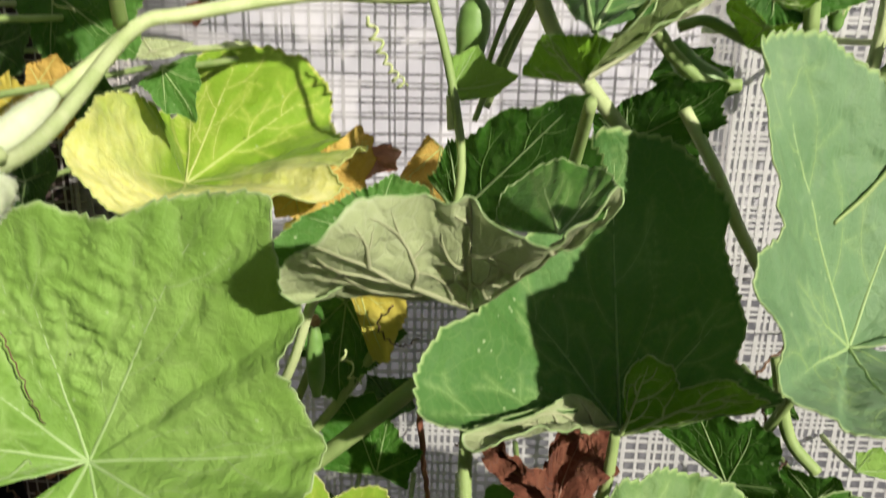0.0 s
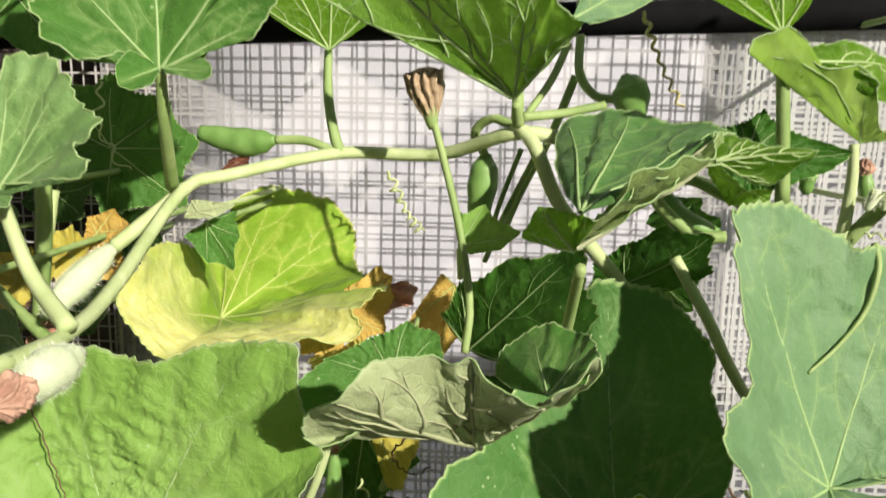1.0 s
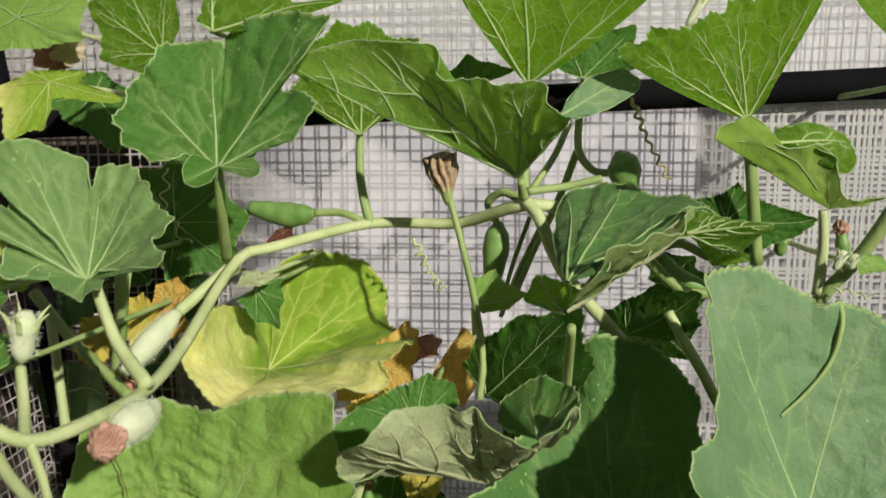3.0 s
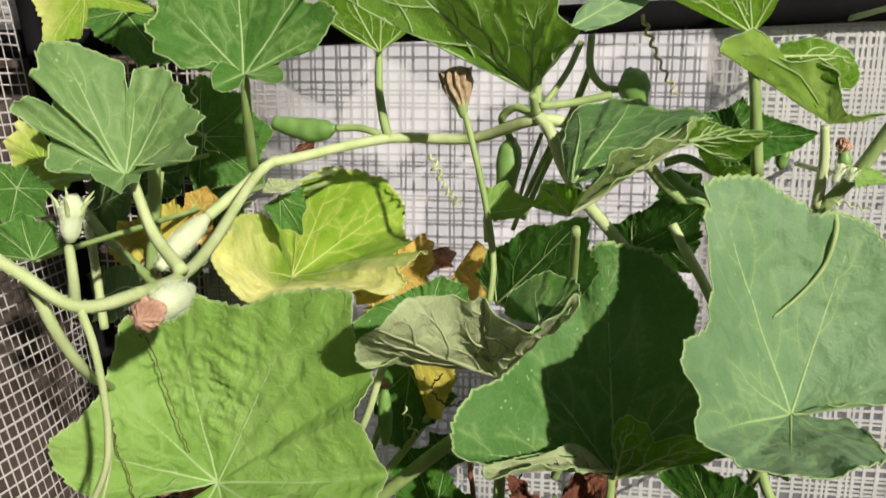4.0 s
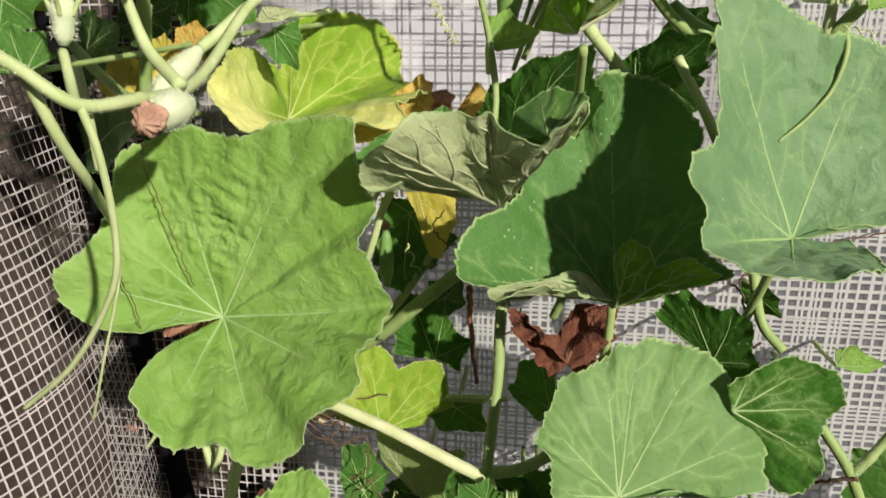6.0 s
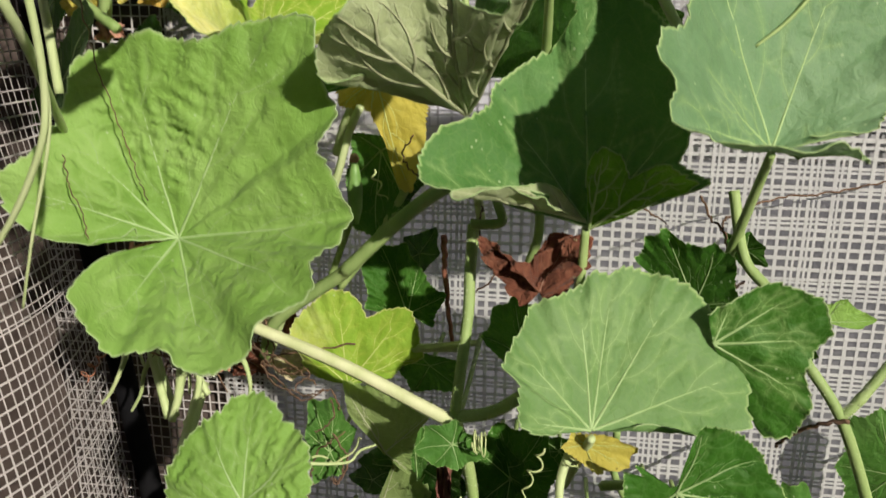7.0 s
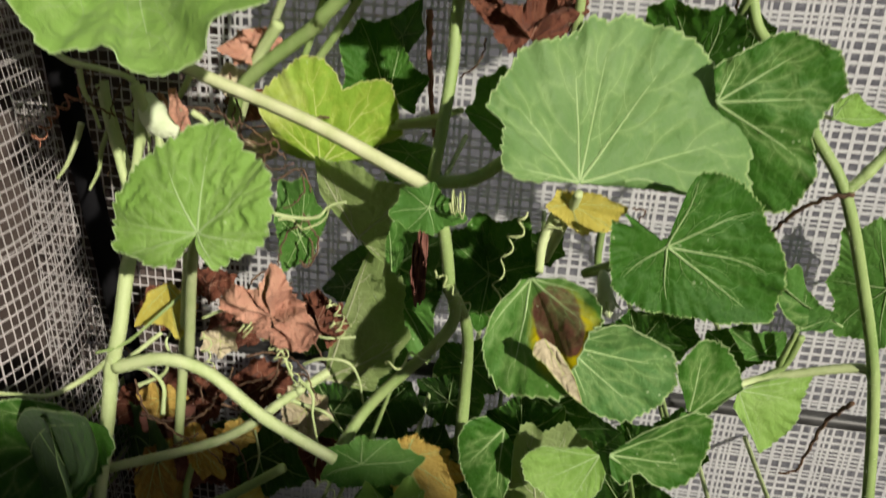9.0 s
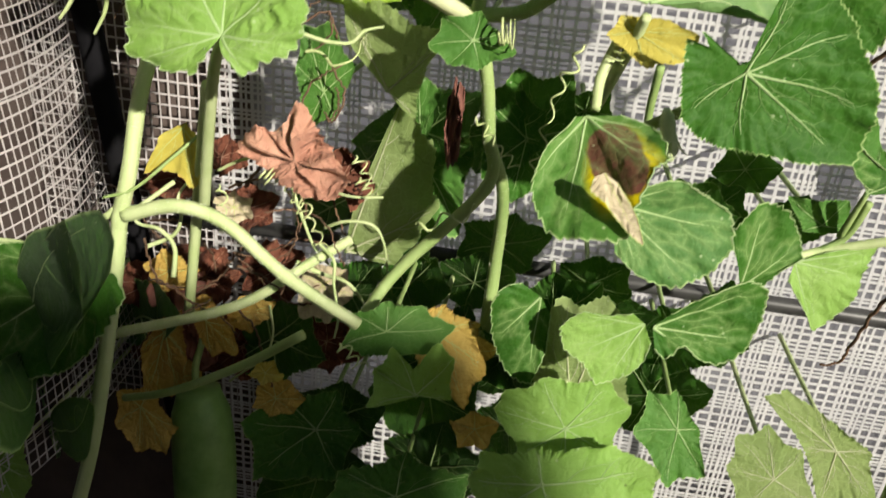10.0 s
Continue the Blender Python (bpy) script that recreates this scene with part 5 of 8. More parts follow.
fan_leaf("yellow-green gourd leaf fading to yellow", "yellowing", (-0.079, 0.5, 0.831), [(-0.103, 0.5, 0.834), (-0.117, 0.498, 0.845), (-0.123, 0.496, 0.862), (-0.129, 0.495, 0.874), (-0.126, 0.497, 0.889), (-0.108, 0.5, 0.907), (-0.095, 0.505, 0.918), (-0.081, 0.508, 0.916), (-0.07, 0.51, 0.907), (-0.063, 0.51, 0.892), (-0.049, 0.512, 0.899), (-0.028, 0.512, 0.903), (-0.019, 0.512, 0.889), (-0.016, 0.51, 0.875), (-0.012, 0.51, 0.86), (-0.03, 0.508, 0.851), (-0.04, 0.505, 0.838)], [(3.5, 0.9), (6.3, 0.92), (11, 0.92), (13.4, 0.9)], stalk=[(-0.034, 0.514, 0.861), (-0.010, 0.508, 0.868), (0.019, 0.500, 0.874)], frill=0.0022)
fan_leaf("olive green gourd leaf in flat shade", "shade", (0.136, 0.415, 0.732), [(0.142, 0.412, 0.742), (0.153, 0.41, 0.749), (0.18, 0.412, 0.755), (0.198, 0.415, 0.745), (0.218, 0.42, 0.733), (0.222, 0.415, 0.711), (0.209, 0.408, 0.692), (0.185, 0.4, 0.682), (0.161, 0.4, 0.687), (0.142, 0.404, 0.701)], [(2, 0.93), (4.4, 0.95), (6.4, 0.93), (8, 0.9)])
fan_leaf("small green lobed leaf in shade", "deep", (0.24, 0.43, 0.674), [(0.23, 0.428, 0.699), (0.225, 0.428, 0.718), (0.238, 0.432, 0.74), (0.256, 0.434, 0.738), (0.27, 0.434, 0.721), (0.276, 0.432, 0.703), (0.262, 0.43, 0.689), (0.251, 0.428, 0.675)], [(2.2, 0.93), (4.4, 0.93)])
fan_leaf("light green gourd leaf on a slender stalk by the sheet", "bright", (0.279, 0.45, 0.692), [(0.277, 0.446, 0.678), (0.293, 0.444, 0.658), (0.304, 0.444, 0.64), (0.32, 0.446, 0.657), (0.329, 0.45, 0.674), (0.33, 0.454, 0.692), (0.335, 0.456, 0.71), (0.318, 0.456, 0.706), (0.295, 0.454, 0.699)], [(2, 0.93), (4.6, 0.95), (6, 0.95)], stalk=[(0.272, 0.451, 0.692), (0.300, 0.460, 0.700), (0.352, 0.450, 0.722), (0.372, 0.443, 0.727)])
fan_leaf("green gourd leaf with fine pale veins, low down", "deep", (0.182, 0.415, 0.639), [(0.193, 0.412, 0.653), (0.213, 0.412, 0.673), (0.24, 0.416, 0.685), (0.256, 0.42, 0.68), (0.256, 0.416, 0.656), (0.249, 0.412, 0.632), (0.23, 0.408, 0.619), (0.206, 0.408, 0.632), (0.194, 0.406, 0.619), (0.185, 0.408, 0.625)], [(2.6, 0.95), (4.6, 0.95), (6.4, 0.92)])
fan_leaf("light green gourd leaf in dappled sun", "bright", (0.172, 0.395, 0.652), [(0.162, 0.393, 0.66), (0.145, 0.39, 0.656), (0.127, 0.388, 0.659), (0.114, 0.386, 0.645), (0.118, 0.384, 0.628), (0.133, 0.382, 0.62), (0.144, 0.38, 0.606), (0.165, 0.382, 0.615), (0.175, 0.386, 0.626), (0.178, 0.39, 0.64)], [(2.4, 0.93), (4.4, 0.93), (6.4, 0.93)])
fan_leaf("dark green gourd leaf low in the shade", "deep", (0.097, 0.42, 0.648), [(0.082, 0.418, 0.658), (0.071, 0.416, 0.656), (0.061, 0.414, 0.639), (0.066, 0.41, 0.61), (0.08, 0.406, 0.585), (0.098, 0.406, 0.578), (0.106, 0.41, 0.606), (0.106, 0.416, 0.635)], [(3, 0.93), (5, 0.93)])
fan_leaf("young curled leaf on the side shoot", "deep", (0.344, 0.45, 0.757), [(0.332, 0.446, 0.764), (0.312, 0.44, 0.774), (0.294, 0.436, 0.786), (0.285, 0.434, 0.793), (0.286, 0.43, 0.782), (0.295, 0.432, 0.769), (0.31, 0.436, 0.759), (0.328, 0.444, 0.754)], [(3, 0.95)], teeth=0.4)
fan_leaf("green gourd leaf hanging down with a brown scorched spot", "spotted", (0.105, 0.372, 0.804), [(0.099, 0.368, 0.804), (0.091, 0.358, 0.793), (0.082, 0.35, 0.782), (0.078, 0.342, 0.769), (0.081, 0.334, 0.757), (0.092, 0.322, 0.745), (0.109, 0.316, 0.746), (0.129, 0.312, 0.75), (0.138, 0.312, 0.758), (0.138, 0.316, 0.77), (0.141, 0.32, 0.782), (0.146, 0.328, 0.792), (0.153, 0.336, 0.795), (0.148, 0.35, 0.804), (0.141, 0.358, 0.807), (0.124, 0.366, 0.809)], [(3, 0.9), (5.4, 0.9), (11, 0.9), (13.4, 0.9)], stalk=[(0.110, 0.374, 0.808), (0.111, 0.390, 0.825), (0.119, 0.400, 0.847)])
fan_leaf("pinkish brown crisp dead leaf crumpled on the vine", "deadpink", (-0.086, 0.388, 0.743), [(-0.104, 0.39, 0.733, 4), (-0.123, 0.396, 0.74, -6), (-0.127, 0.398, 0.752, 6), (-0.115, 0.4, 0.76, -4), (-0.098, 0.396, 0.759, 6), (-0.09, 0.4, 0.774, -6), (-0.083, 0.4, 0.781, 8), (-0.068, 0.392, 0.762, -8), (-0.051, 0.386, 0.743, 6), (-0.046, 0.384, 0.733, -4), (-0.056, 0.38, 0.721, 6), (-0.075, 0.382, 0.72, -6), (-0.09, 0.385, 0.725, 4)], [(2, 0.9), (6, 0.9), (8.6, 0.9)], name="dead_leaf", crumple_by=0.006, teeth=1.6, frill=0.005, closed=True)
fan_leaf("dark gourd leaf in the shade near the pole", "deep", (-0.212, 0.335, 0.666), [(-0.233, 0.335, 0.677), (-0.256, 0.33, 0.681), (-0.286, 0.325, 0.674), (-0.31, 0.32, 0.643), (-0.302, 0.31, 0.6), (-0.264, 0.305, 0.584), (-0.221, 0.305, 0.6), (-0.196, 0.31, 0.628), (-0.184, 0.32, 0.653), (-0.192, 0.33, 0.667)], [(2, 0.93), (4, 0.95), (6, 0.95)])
gourd_leaf("gourd_leaf", "upright gourd leaf glowing with light from behind, strong veins", "backlit", (0.054, 0.530, 1.351), (0.1, -0.1, -0.5), [(35, 112), (40, 151), (67, 145), (88, 147), (106, 145), (126, 134), (128, 85)], stalk=[(0.054, 0.530, 1.351), (0.052, 0.540, 1.301), (0.052, 0.530, 1.266)])
gourd_leaf("gourd_leaf", "gourd leaf with its pale underside tilted up against the light", "backlit", (0.199, 0.462, 1.323), (0.35, -0.1, -0.3), [(50, 15), (62, 49), (63, 77), (66, 95), (78, 82), (88, 76), (101, 76), (106, 76), (109, 68), (115, 74), (123, 72), (133, 75), (141, 89), (147, 86), (152, 98), (156, 97)], stalk=[(0.194, 0.462, 1.323), (0.204, 0.470, 1.300), (0.215, 0.480, 1.224)], veins=[(127, 71), (68, 87), (150, 90), (102, 70)])
gourd_leaf("gourd_leaf", "bright gourd leaf against the white sheet", "backlit", (0.314, 0.460, 1.350), (0.1, 0, 0.1), [(0, 33), (40, 58), (83, 89), (119, 90), (137, 89)])
gourd_leaf("gourd_leaf", "deep green gourd leaf seen from below on a tall stalk", "under", (-0.085, 0.565, 1.314), (0.1, 0.1, -0.3), [(40, 99), (46, 33), (54, 92), (81, 89), (97, 89), (118, 82), (148, 65)], stalk=[(-0.088, 0.575, 1.314), (-0.086, 0.565, 1.282), (-0.080, 0.557, 1.255), (-0.075, 0.554, 1.241)])
gourd_leaf("gourd_leaf", "dark shaded gourd leaf close to the sheet", "deep", (0.098, 0.600, 1.360), (0, 0, 0), [(10, 46), (45, 61), (68, 45), (114, 29), (158, 22)])
gourd_leaf("gourd_leaf", "small dark gourd leaf behind the others", "green", (0.001, 0.600, 1.355), (0, 0, 0), [(17, 46), (38, 30), (90, 27), (155, 22)])
gourd_leaf("gourd_leaf", "gourd leaf with brownish green underside", "under", (-0.199, 0.450, 1.371), (0.1, 0, -0.3), [(-174, 43), (-129, 22), (32, 12), (48, 27), (71, 50), (109, 57), (145, 56)], stalk=[(-0.199, 0.450, 1.371), (-0.217, 0.470, 1.361), (-0.241, 0.500, 1.326)])
gourd_leaf("gourd_leaf", "gourd leaf bent over with a thick yellowish midrib", "under", (-0.148, 0.420, 1.381), (0, 0.1, 0.2), [(3, 31), (13, 98), (19, 54), (39, 61), (95, 35), (148, 13)])
gourd_leaf("gourd_leaf", "pale yellow-green gourd leaf in full light", "bright", (-0.271, 0.400, 1.390), (0, 0.1, 0.1), [(-150, 47), (-44, 28), (-19, 48), (12, 47), (53, 46), (145, 54)])
gourd_leaf("gourd_leaf", "drooping gourd leaf with a yellowed arching edge", "yellowing", (-0.252, 0.400, 1.349), (0, 0.1, 0.3), [(-175, 40), (-123, 45), (-89, 31), (-66, 11), (-17, 49), (-13, 54), (-4, 24), (17, 24), (150, 14)])
gourd_leaf("gourd_leaf", "dark green gourd leaf half hidden by stalks", "deep", (0.195, 0.490, 1.253), (-0.2, -0.1, 0.2), [(-140, 18), (-92, 23), (-46, 29), (-10, 49), (2, 61), (41, 25), (74, 28), (104, 19), (145, 26)], notch=0.05)
gourd_leaf("young_leaf", "small young gourd leaf, pale green", "bright", (0.017, 0.480, 1.190), (0, 0, 0.4), [(-36, 9), (-4, 27), (13, 41), (60, 29), (99, 20)], stalk=[(0.017, 0.480, 1.188), (0.019, 0.480, 1.168)])
gourd_leaf("dry_leaf", "orange withered gourd leaf hanging down", "orange", (0.009, 0.585, 1.138), (0, 0, 0), [(-138, 50), (-121, 62), (-99, 65), (-83, 40), (-37, 8), (138, 14)])
gourd_leaf("dry_leaf", "orange withered leaf tip with scorched edge", "orange", (-0.068, 0.550, 1.122), (0.1, 0.2, 0.5), [(-112, 20), (-64, 25), (-25, 31), (19, 35), (41, 40), (60, 40), (82, 21), (148, 23)], notch=0.15)
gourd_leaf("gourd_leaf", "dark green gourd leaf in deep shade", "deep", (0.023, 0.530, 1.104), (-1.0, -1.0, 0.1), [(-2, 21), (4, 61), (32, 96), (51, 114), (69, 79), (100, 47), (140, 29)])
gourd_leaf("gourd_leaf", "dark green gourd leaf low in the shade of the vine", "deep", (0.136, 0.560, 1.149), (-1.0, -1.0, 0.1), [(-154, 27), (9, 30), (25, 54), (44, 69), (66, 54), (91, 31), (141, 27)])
gourd_leaf("gourd_leaf", "dark green gourd leaf in the shade behind stalks", "green", (-0.249, 0.560, 1.239), (0, 0, 0.2), [(-93, 51), (-34, 72), (5, 68), (42, 56), (93, 56), (129, 59), (162, 42)])
gourd_leaf("gourd_leaf", "dark shaded gourd leaf under the upper ones", "green", (-0.328, 0.580, 1.351), (0, 0, 0.2), [(-168, 46), (-135, 34), (-66, 57), (-45, 67), (-6, 46), (65, 21), (144, 33)])
gourd_leaf("gourd_leaf", "green gourd leaf behind the turned one", "green", (-0.019, 0.430, 1.115), (0.1, 0, 0.4), [(-160, 62), (26, 34), (46, 39), (78, 35), (121, 28), (163, 42), (180, 56)], notch=0.04)
gourd_leaf("dry_leaf", "brownish yellow curled leaf edge", "orange", (-0.076, 0.490, 1.123), (0, 0, 0.2), [(-136, 18), (-84, 14), (-25, 18), (15, 16), (92, 6), (177, 20)])
gourd_leaf("gourd_leaf", "yellow-green gourd leaf behind the young shoot", "yellowing", (-0.275, 0.370, 1.236), (0, 0, 0.2), [(-162, 26), (-118, 22), (-44, 26), (-11, 32), (22, 16), (91, 19), (125, 34), (156, 31)])
gourd_leaf("gourd_leaf", "deep yellow gourd leaf hanging in shade", "yellowleaf", (-0.050, 0.500, 1.101), (0, 0, 0.1), [(-143, 37), (-99, 26), (-80, 53), (-78, 87), (-72, 96), (-53, 70), (-26, 47), (14, 37), (99, 17), (178, 37)], stalk=[(-0.050, 0.500, 1.100), (-0.074, 0.510, 1.074), (-0.092, 0.530, 1.035)], notch=0.05)
gourd_leaf("gourd_leaf", "dark green leaf between the stalks", "green", (-0.053, 0.530, 1.039), (0, 0, 0), [(-138, 42), (-110, 76), (-94, 82), (-67, 51), (25, 28), (150, 29)])
gourd_leaf("gourd_leaf", "dark green gourd leaf near the sheet", "deep", (-0.037, 0.570, 0.876), (0, 0, 0.1), [(-25, 28), (29, 42), (79, 49), (93, 69), (113, 73), (133, 67), (177, 42)])
gourd_leaf("young_leaf", "small green gourd leaf beside a stalk", "green", (0.078, 0.500, 0.870), (0, 0, 0.1), [(-125, 18), (-29, 8), (90, 50), (102, 55), (124, 52), (159, 42)])
gourd_leaf("dry_leaf", "pale yellow withered leaf with a brown rim", "yellowleaf", (-0.261, 0.450, 1.164), (0, 0, 0.2), [(-107, 18), (-59, 18), (19, 13), (86, 18), (127, 19), (167, 15)], notch=0.08)
gourd_leaf("dry_leaf", "yellow and brown fading leaf under the vine", "yellowleaf", (-0.234, 0.470, 1.176), (0, 0, 0.2), [(-168, 22), (-111, 22), (-59, 14), (39, 13), (93, 20), (143, 23)], notch=0.1)
gourd_leaf("dry_leaf", "orange fading leaf behind the joint", "orange", (-0.228, 0.490, 1.188), (0, 0, 0.2), [(-130, 16), (-93, 23), (-51, 26), (11, 24), (53, 21), (122, 12)], notch=0.1)
gourd_leaf("young_leaf", "pale young leaf at the vine joint", "bright", (0.286, 0.495, 1.223), (0, 0, 0.3), [(-79, 8), (-27, 12), (-8, 24), (14, 19), (52, 10)], notch=0.05)
gourd_leaf("dead_leaf", "brown withered flower scrap beside the young gourd", "deadpink", (-0.229, 0.420, 1.138), (0, 0, 0.2), [(-150, 16), (-108, 11), (-32, 10), (11, 12), (93, 7), (165, 13)], crumple_by=0.006)
gourd_leaf("gourd_leaf", "dark green gourd leaf, top in a patch of sun", "deep", (0.214, 0.500, 0.926), (-0.8, -0.8, 0.0), [(-44, 30), (20, 33), (65, 53), (81, 56), (97, 50), (115, 64), (130, 62), (152, 54)])
gourd_leaf("young_leaf", "small pale green leaf beyond the stalk", "bright", (0.345, 0.580, 0.889), (0, 0, 0.1), [(-8, 29), (5, 45), (59, 27), (100, 17)])
gourd_leaf("gourd_leaf", "smooth green gourd leaf with an open notch at its stalk", "deep", (0.186, 0.347, 0.846), (0.05, 0.1, 0.12), [(-177.1, 35), (-137.5, 41), (-119.1, 42), (-97, 42), (-73.2, 44), (-58.3, 52), (-47.1, 62), (-36.8, 75), (-32, 86), (-23.1, 80), (-8.3, 75), (3, 70), (20.5, 60), (29.3, 61), (47.2, 58), (63.2, 55), (73.7, 50), (80.5, 42), (83, 18), (83.9, 30), (86.2, 7), (133.6, 7), (144.4, 38), (147.4, 31), (153.8, 25), (154.7, 39)], stalk=[(0.179, 0.365, 0.838), (0.173, 0.420, 0.805), (0.149, 0.470, 0.770)], veins=[(27, 58), (-10, 66), (-34, 69), (-82, 36), (73, 45), (-137, 34)], notch=0.0)
gourd_leaf("young_leaf", "young green leaf folded along its midrib", "green", (0.308, 0.440, 0.755), (0, 0, 0.1), [(7, 11), (30, 32), (88, 32), (99, 54), (119, 56)], stalk=[(0.308, 0.440, 0.755), (0.308, 0.460, 0.713)])
gourd_leaf("young_leaf", "curly young shoot leaf, dark green", "green", (0.297, 0.470, 0.716), (0, 0, 0.1), [(-152, 14), (-6, 23), (57, 26), (148, 35)], puck=1)
fan_leaf("torn pale strip of dry leaf", "dry", (0.117, 0.318, 0.788), [(0.112, 0.318, 0.785), (0.111, 0.316, 0.777), (0.119, 0.313, 0.773), (0.127, 0.31, 0.765), (0.137, 0.306, 0.757), (0.144, 0.304, 0.754), (0.138, 0.308, 0.768), (0.131, 0.312, 0.777), (0.125, 0.316, 0.784)], [(4.5, 0.9)], name="leaf_strip", teeth=0.5, frill=0.001)
gourd_leaf("gourd_leaf", "dark green gourd leaf beside the tall vine", "green", (0.427, 0.580, 0.740), (-0.5, -0.5, 0.1), [(-171, 46), (-119, 65), (-85, 57), (-43, 46), (61, 45), (106, 67), (132, 62)])
gourd_leaf("young_leaf", "small dark round leaf over a vine joint", "green", (0.028, 0.405, 0.835), (0, 0, 0.4), [(-168, 30), (-132, 22), (-71, 18), (-8, 30), (20, 18), (83, 18), (152, 25)])
gourd_leaf("gourd_leaf", "pale olive gourd leaf seen through its thin blade", "paleolive", (-0.074, 0.500, 0.622), (0, 0.1, 0.0), [(-11, 47), (15, 63), (33, 93), (56, 124), (67, 135), (74, 150), (76, 114), (81, 53)])
gourd_leaf("gourd_leaf", "pale olive gourd leaf in soft light", "paleolive", (-0.043, 0.490, 0.772), (0, 0, 0.0), [(-40, 30), (39, 38), (46, 69), (99, 69), (120, 78), (133, 51)])
gourd_leaf("gourd_leaf", "dark green gourd leaf deep behind the tendrils", "green", (-0.022, 0.540, 0.707), (0, 0, 0.1), [(-87, 69), (-59, 82), (6, 49), (60, 68), (97, 71), (130, 40)])
gourd_leaf("gourd_leaf", "dark green gourd leaf behind the tendrils", "deep", (0.069, 0.520, 0.738), (0, 0, 0.1), [(-133, 49), (-96, 56), (-46, 48), (19, 49), (61, 63), (104, 58), (143, 54)])
gourd_leaf("gourd_leaf", "dark green leaf under the long stalk", "green", (-0.012, 0.550, 0.833), (0, 0, 0.1), [(-118, 31), (-35, 40), (16, 26), (139, 21), (172, 47)])
gourd_leaf("gourd_leaf", "dark green leaf in the middle shade", "green", (-0.097, 0.500, 0.762), (0, 0, 0.1), [(-115, 37), (-62, 23), (43, 34), (86, 57), (113, 54), (142, 30)])
gourd_leaf("dry_leaf", "small yellow withered leaf on the vine", "yellowleaf", (-0.171, 0.400, 0.752), (0, 0, 0.1), [(-158, 18), (-129, 47), (-103, 35), (-80, 45), (-50, 34), (-33, 22), (59, 5)], notch=0.15)
gourd_leaf("dry_leaf", "yellow and brown withered leaf base", "yellowleaf", (0.126, 0.385, 0.855), (0, 0, 0.2), [(-168, 17), (-64, 22), (-24, 35), (3, 39), (27, 20), (140, 13)], notch=0.1)
gourd_leaf("gourd_leaf", "mid green gourd leaf above an orange faded leaf", "green", (-0.016, 0.400, 0.609), (0, 0, 0.5), [(-157, 36), (-131, 24), (-11, 39), (11, 55), (41, 33), (98, 22), (164, 31)])
gourd_leaf("dry_leaf", "orange withered gourd leaf low in the vine", "orange", (0.016, 0.430, 0.598), (0, 0, 0.5), [(-82, 42), (-55, 61), (-26, 53), (16, 38), (71, 21), (163, 32)])
gourd_leaf("gourd_leaf", "light green cupped gourd leaf with two lobes", "bright", (0.015, 0.370, 0.577), (0.2, -0.2, 0.5), [(-164, 37), (6, 27), (53, 42), (75, 41), (105, 18), (123, 41), (156, 38)])
gourd_leaf("gourd_leaf", "pale grey-green gourd leaf, smooth underside", "paleolive", (0.135, 0.430, 0.548), (0, 0, 0.3), [(-157, 37), (-3, 48), (62, 82), (79, 90), (106, 86), (126, 64)])
gourd_leaf("gourd_leaf", "dark gourd leaf above the lower pipe", "green", (0.232, 0.440, 0.649), (0, 0, 0.4), [(-99, 31), (-72, 34), (-36, 24), (25, 28), (75, 23), (155, 16)])
gourd_leaf("gourd_leaf", "light green gourd leaf near the ground", "bright", (0.128, 0.370, 0.568), (0, 0, 0.6), [(-149, 36), (-81, 32), (-15, 36), (24, 51), (52, 45), (125, 38), (160, 53), (177, 55)])
gourd_leaf("gourd_leaf", "bright green gourd leaf near the ground", "bright", (0.115, 0.330, 0.547), (0, 0, 0.6), [(-176, 52), (-145, 53), (-62, 25), (-1, 79), (15, 83), (35, 53), (109, 22), (163, 49)])
gourd_leaf("gourd_leaf", "green gourd leaf with a pale midrib near the ground", "green", (0.220, 0.420, 0.547), (0, 0, 0.4), [(-171, 35), (-92, 44), (-51, 44), (9, 17), (99, 30), (136, 37)])
gourd_leaf("gourd_leaf", "olive green gourd leaf low by the sheet", "paleolive", (0.357, 0.450, 0.528), (0, 0, 0.4), [(-97, 46), (-42, 51), (9, 27), (123, 34), (139, 64), (152, 74), (180, 27)])
gourd_leaf("gourd_leaf", "olive green gourd leaf at the bottom of the vine", "paleolive", (0.304, 0.420, 0.513), (0, 0, 0.5), [(-133, 39), (-19, 35), (51, 30), (105, 39), (142, 45), (176, 38)])
gourd_leaf("gourd_leaf", "bright green gourd leaf at the edge of the vine", "bright", (-0.335, 0.360, 0.446), (0, 0, 0.5), [(-113, 56), (-57, 52), (-14, 34), (61, 32), (107, 41), (159, 36)])
gourd_leaf("dry_leaf", "orange withered leaf hanging under the vine", "orange", (-0.235, 0.470, 0.527), (0, 0, 0.1), [(-137, 32), (-106, 75), (-77, 68), (-44, 31), (57, 32), (136, 15)], notch=0.1)
gourd_leaf("dry_leaf", "brown and yellow withered leaf in the vine", "orange", (-0.199, 0.480, 0.539), (0, 0, 0.1), [(-82, 36), (-37, 42), (-3, 28), (89, 30), (137, 30)], notch=0.12)
gourd_leaf("dry_leaf", "tan withered leaf behind a stalk", "dry", (-0.094, 0.500, 0.585), (0, 0, 0.1), [(-123, 40), (-81, 39), (-16, 29), (39, 28), (128, 28), (164, 29)], notch=0.1)
gourd_leaf("dry_leaf", "tan and yellow leaf piece near the ground", "orange", (-0.236, 0.420, 0.480), (0, 0, 0.3), [(-140, 30), (-93, 44), (-51, 46), (-23, 38), (67, 23), (152, 25)], notch=0.12)
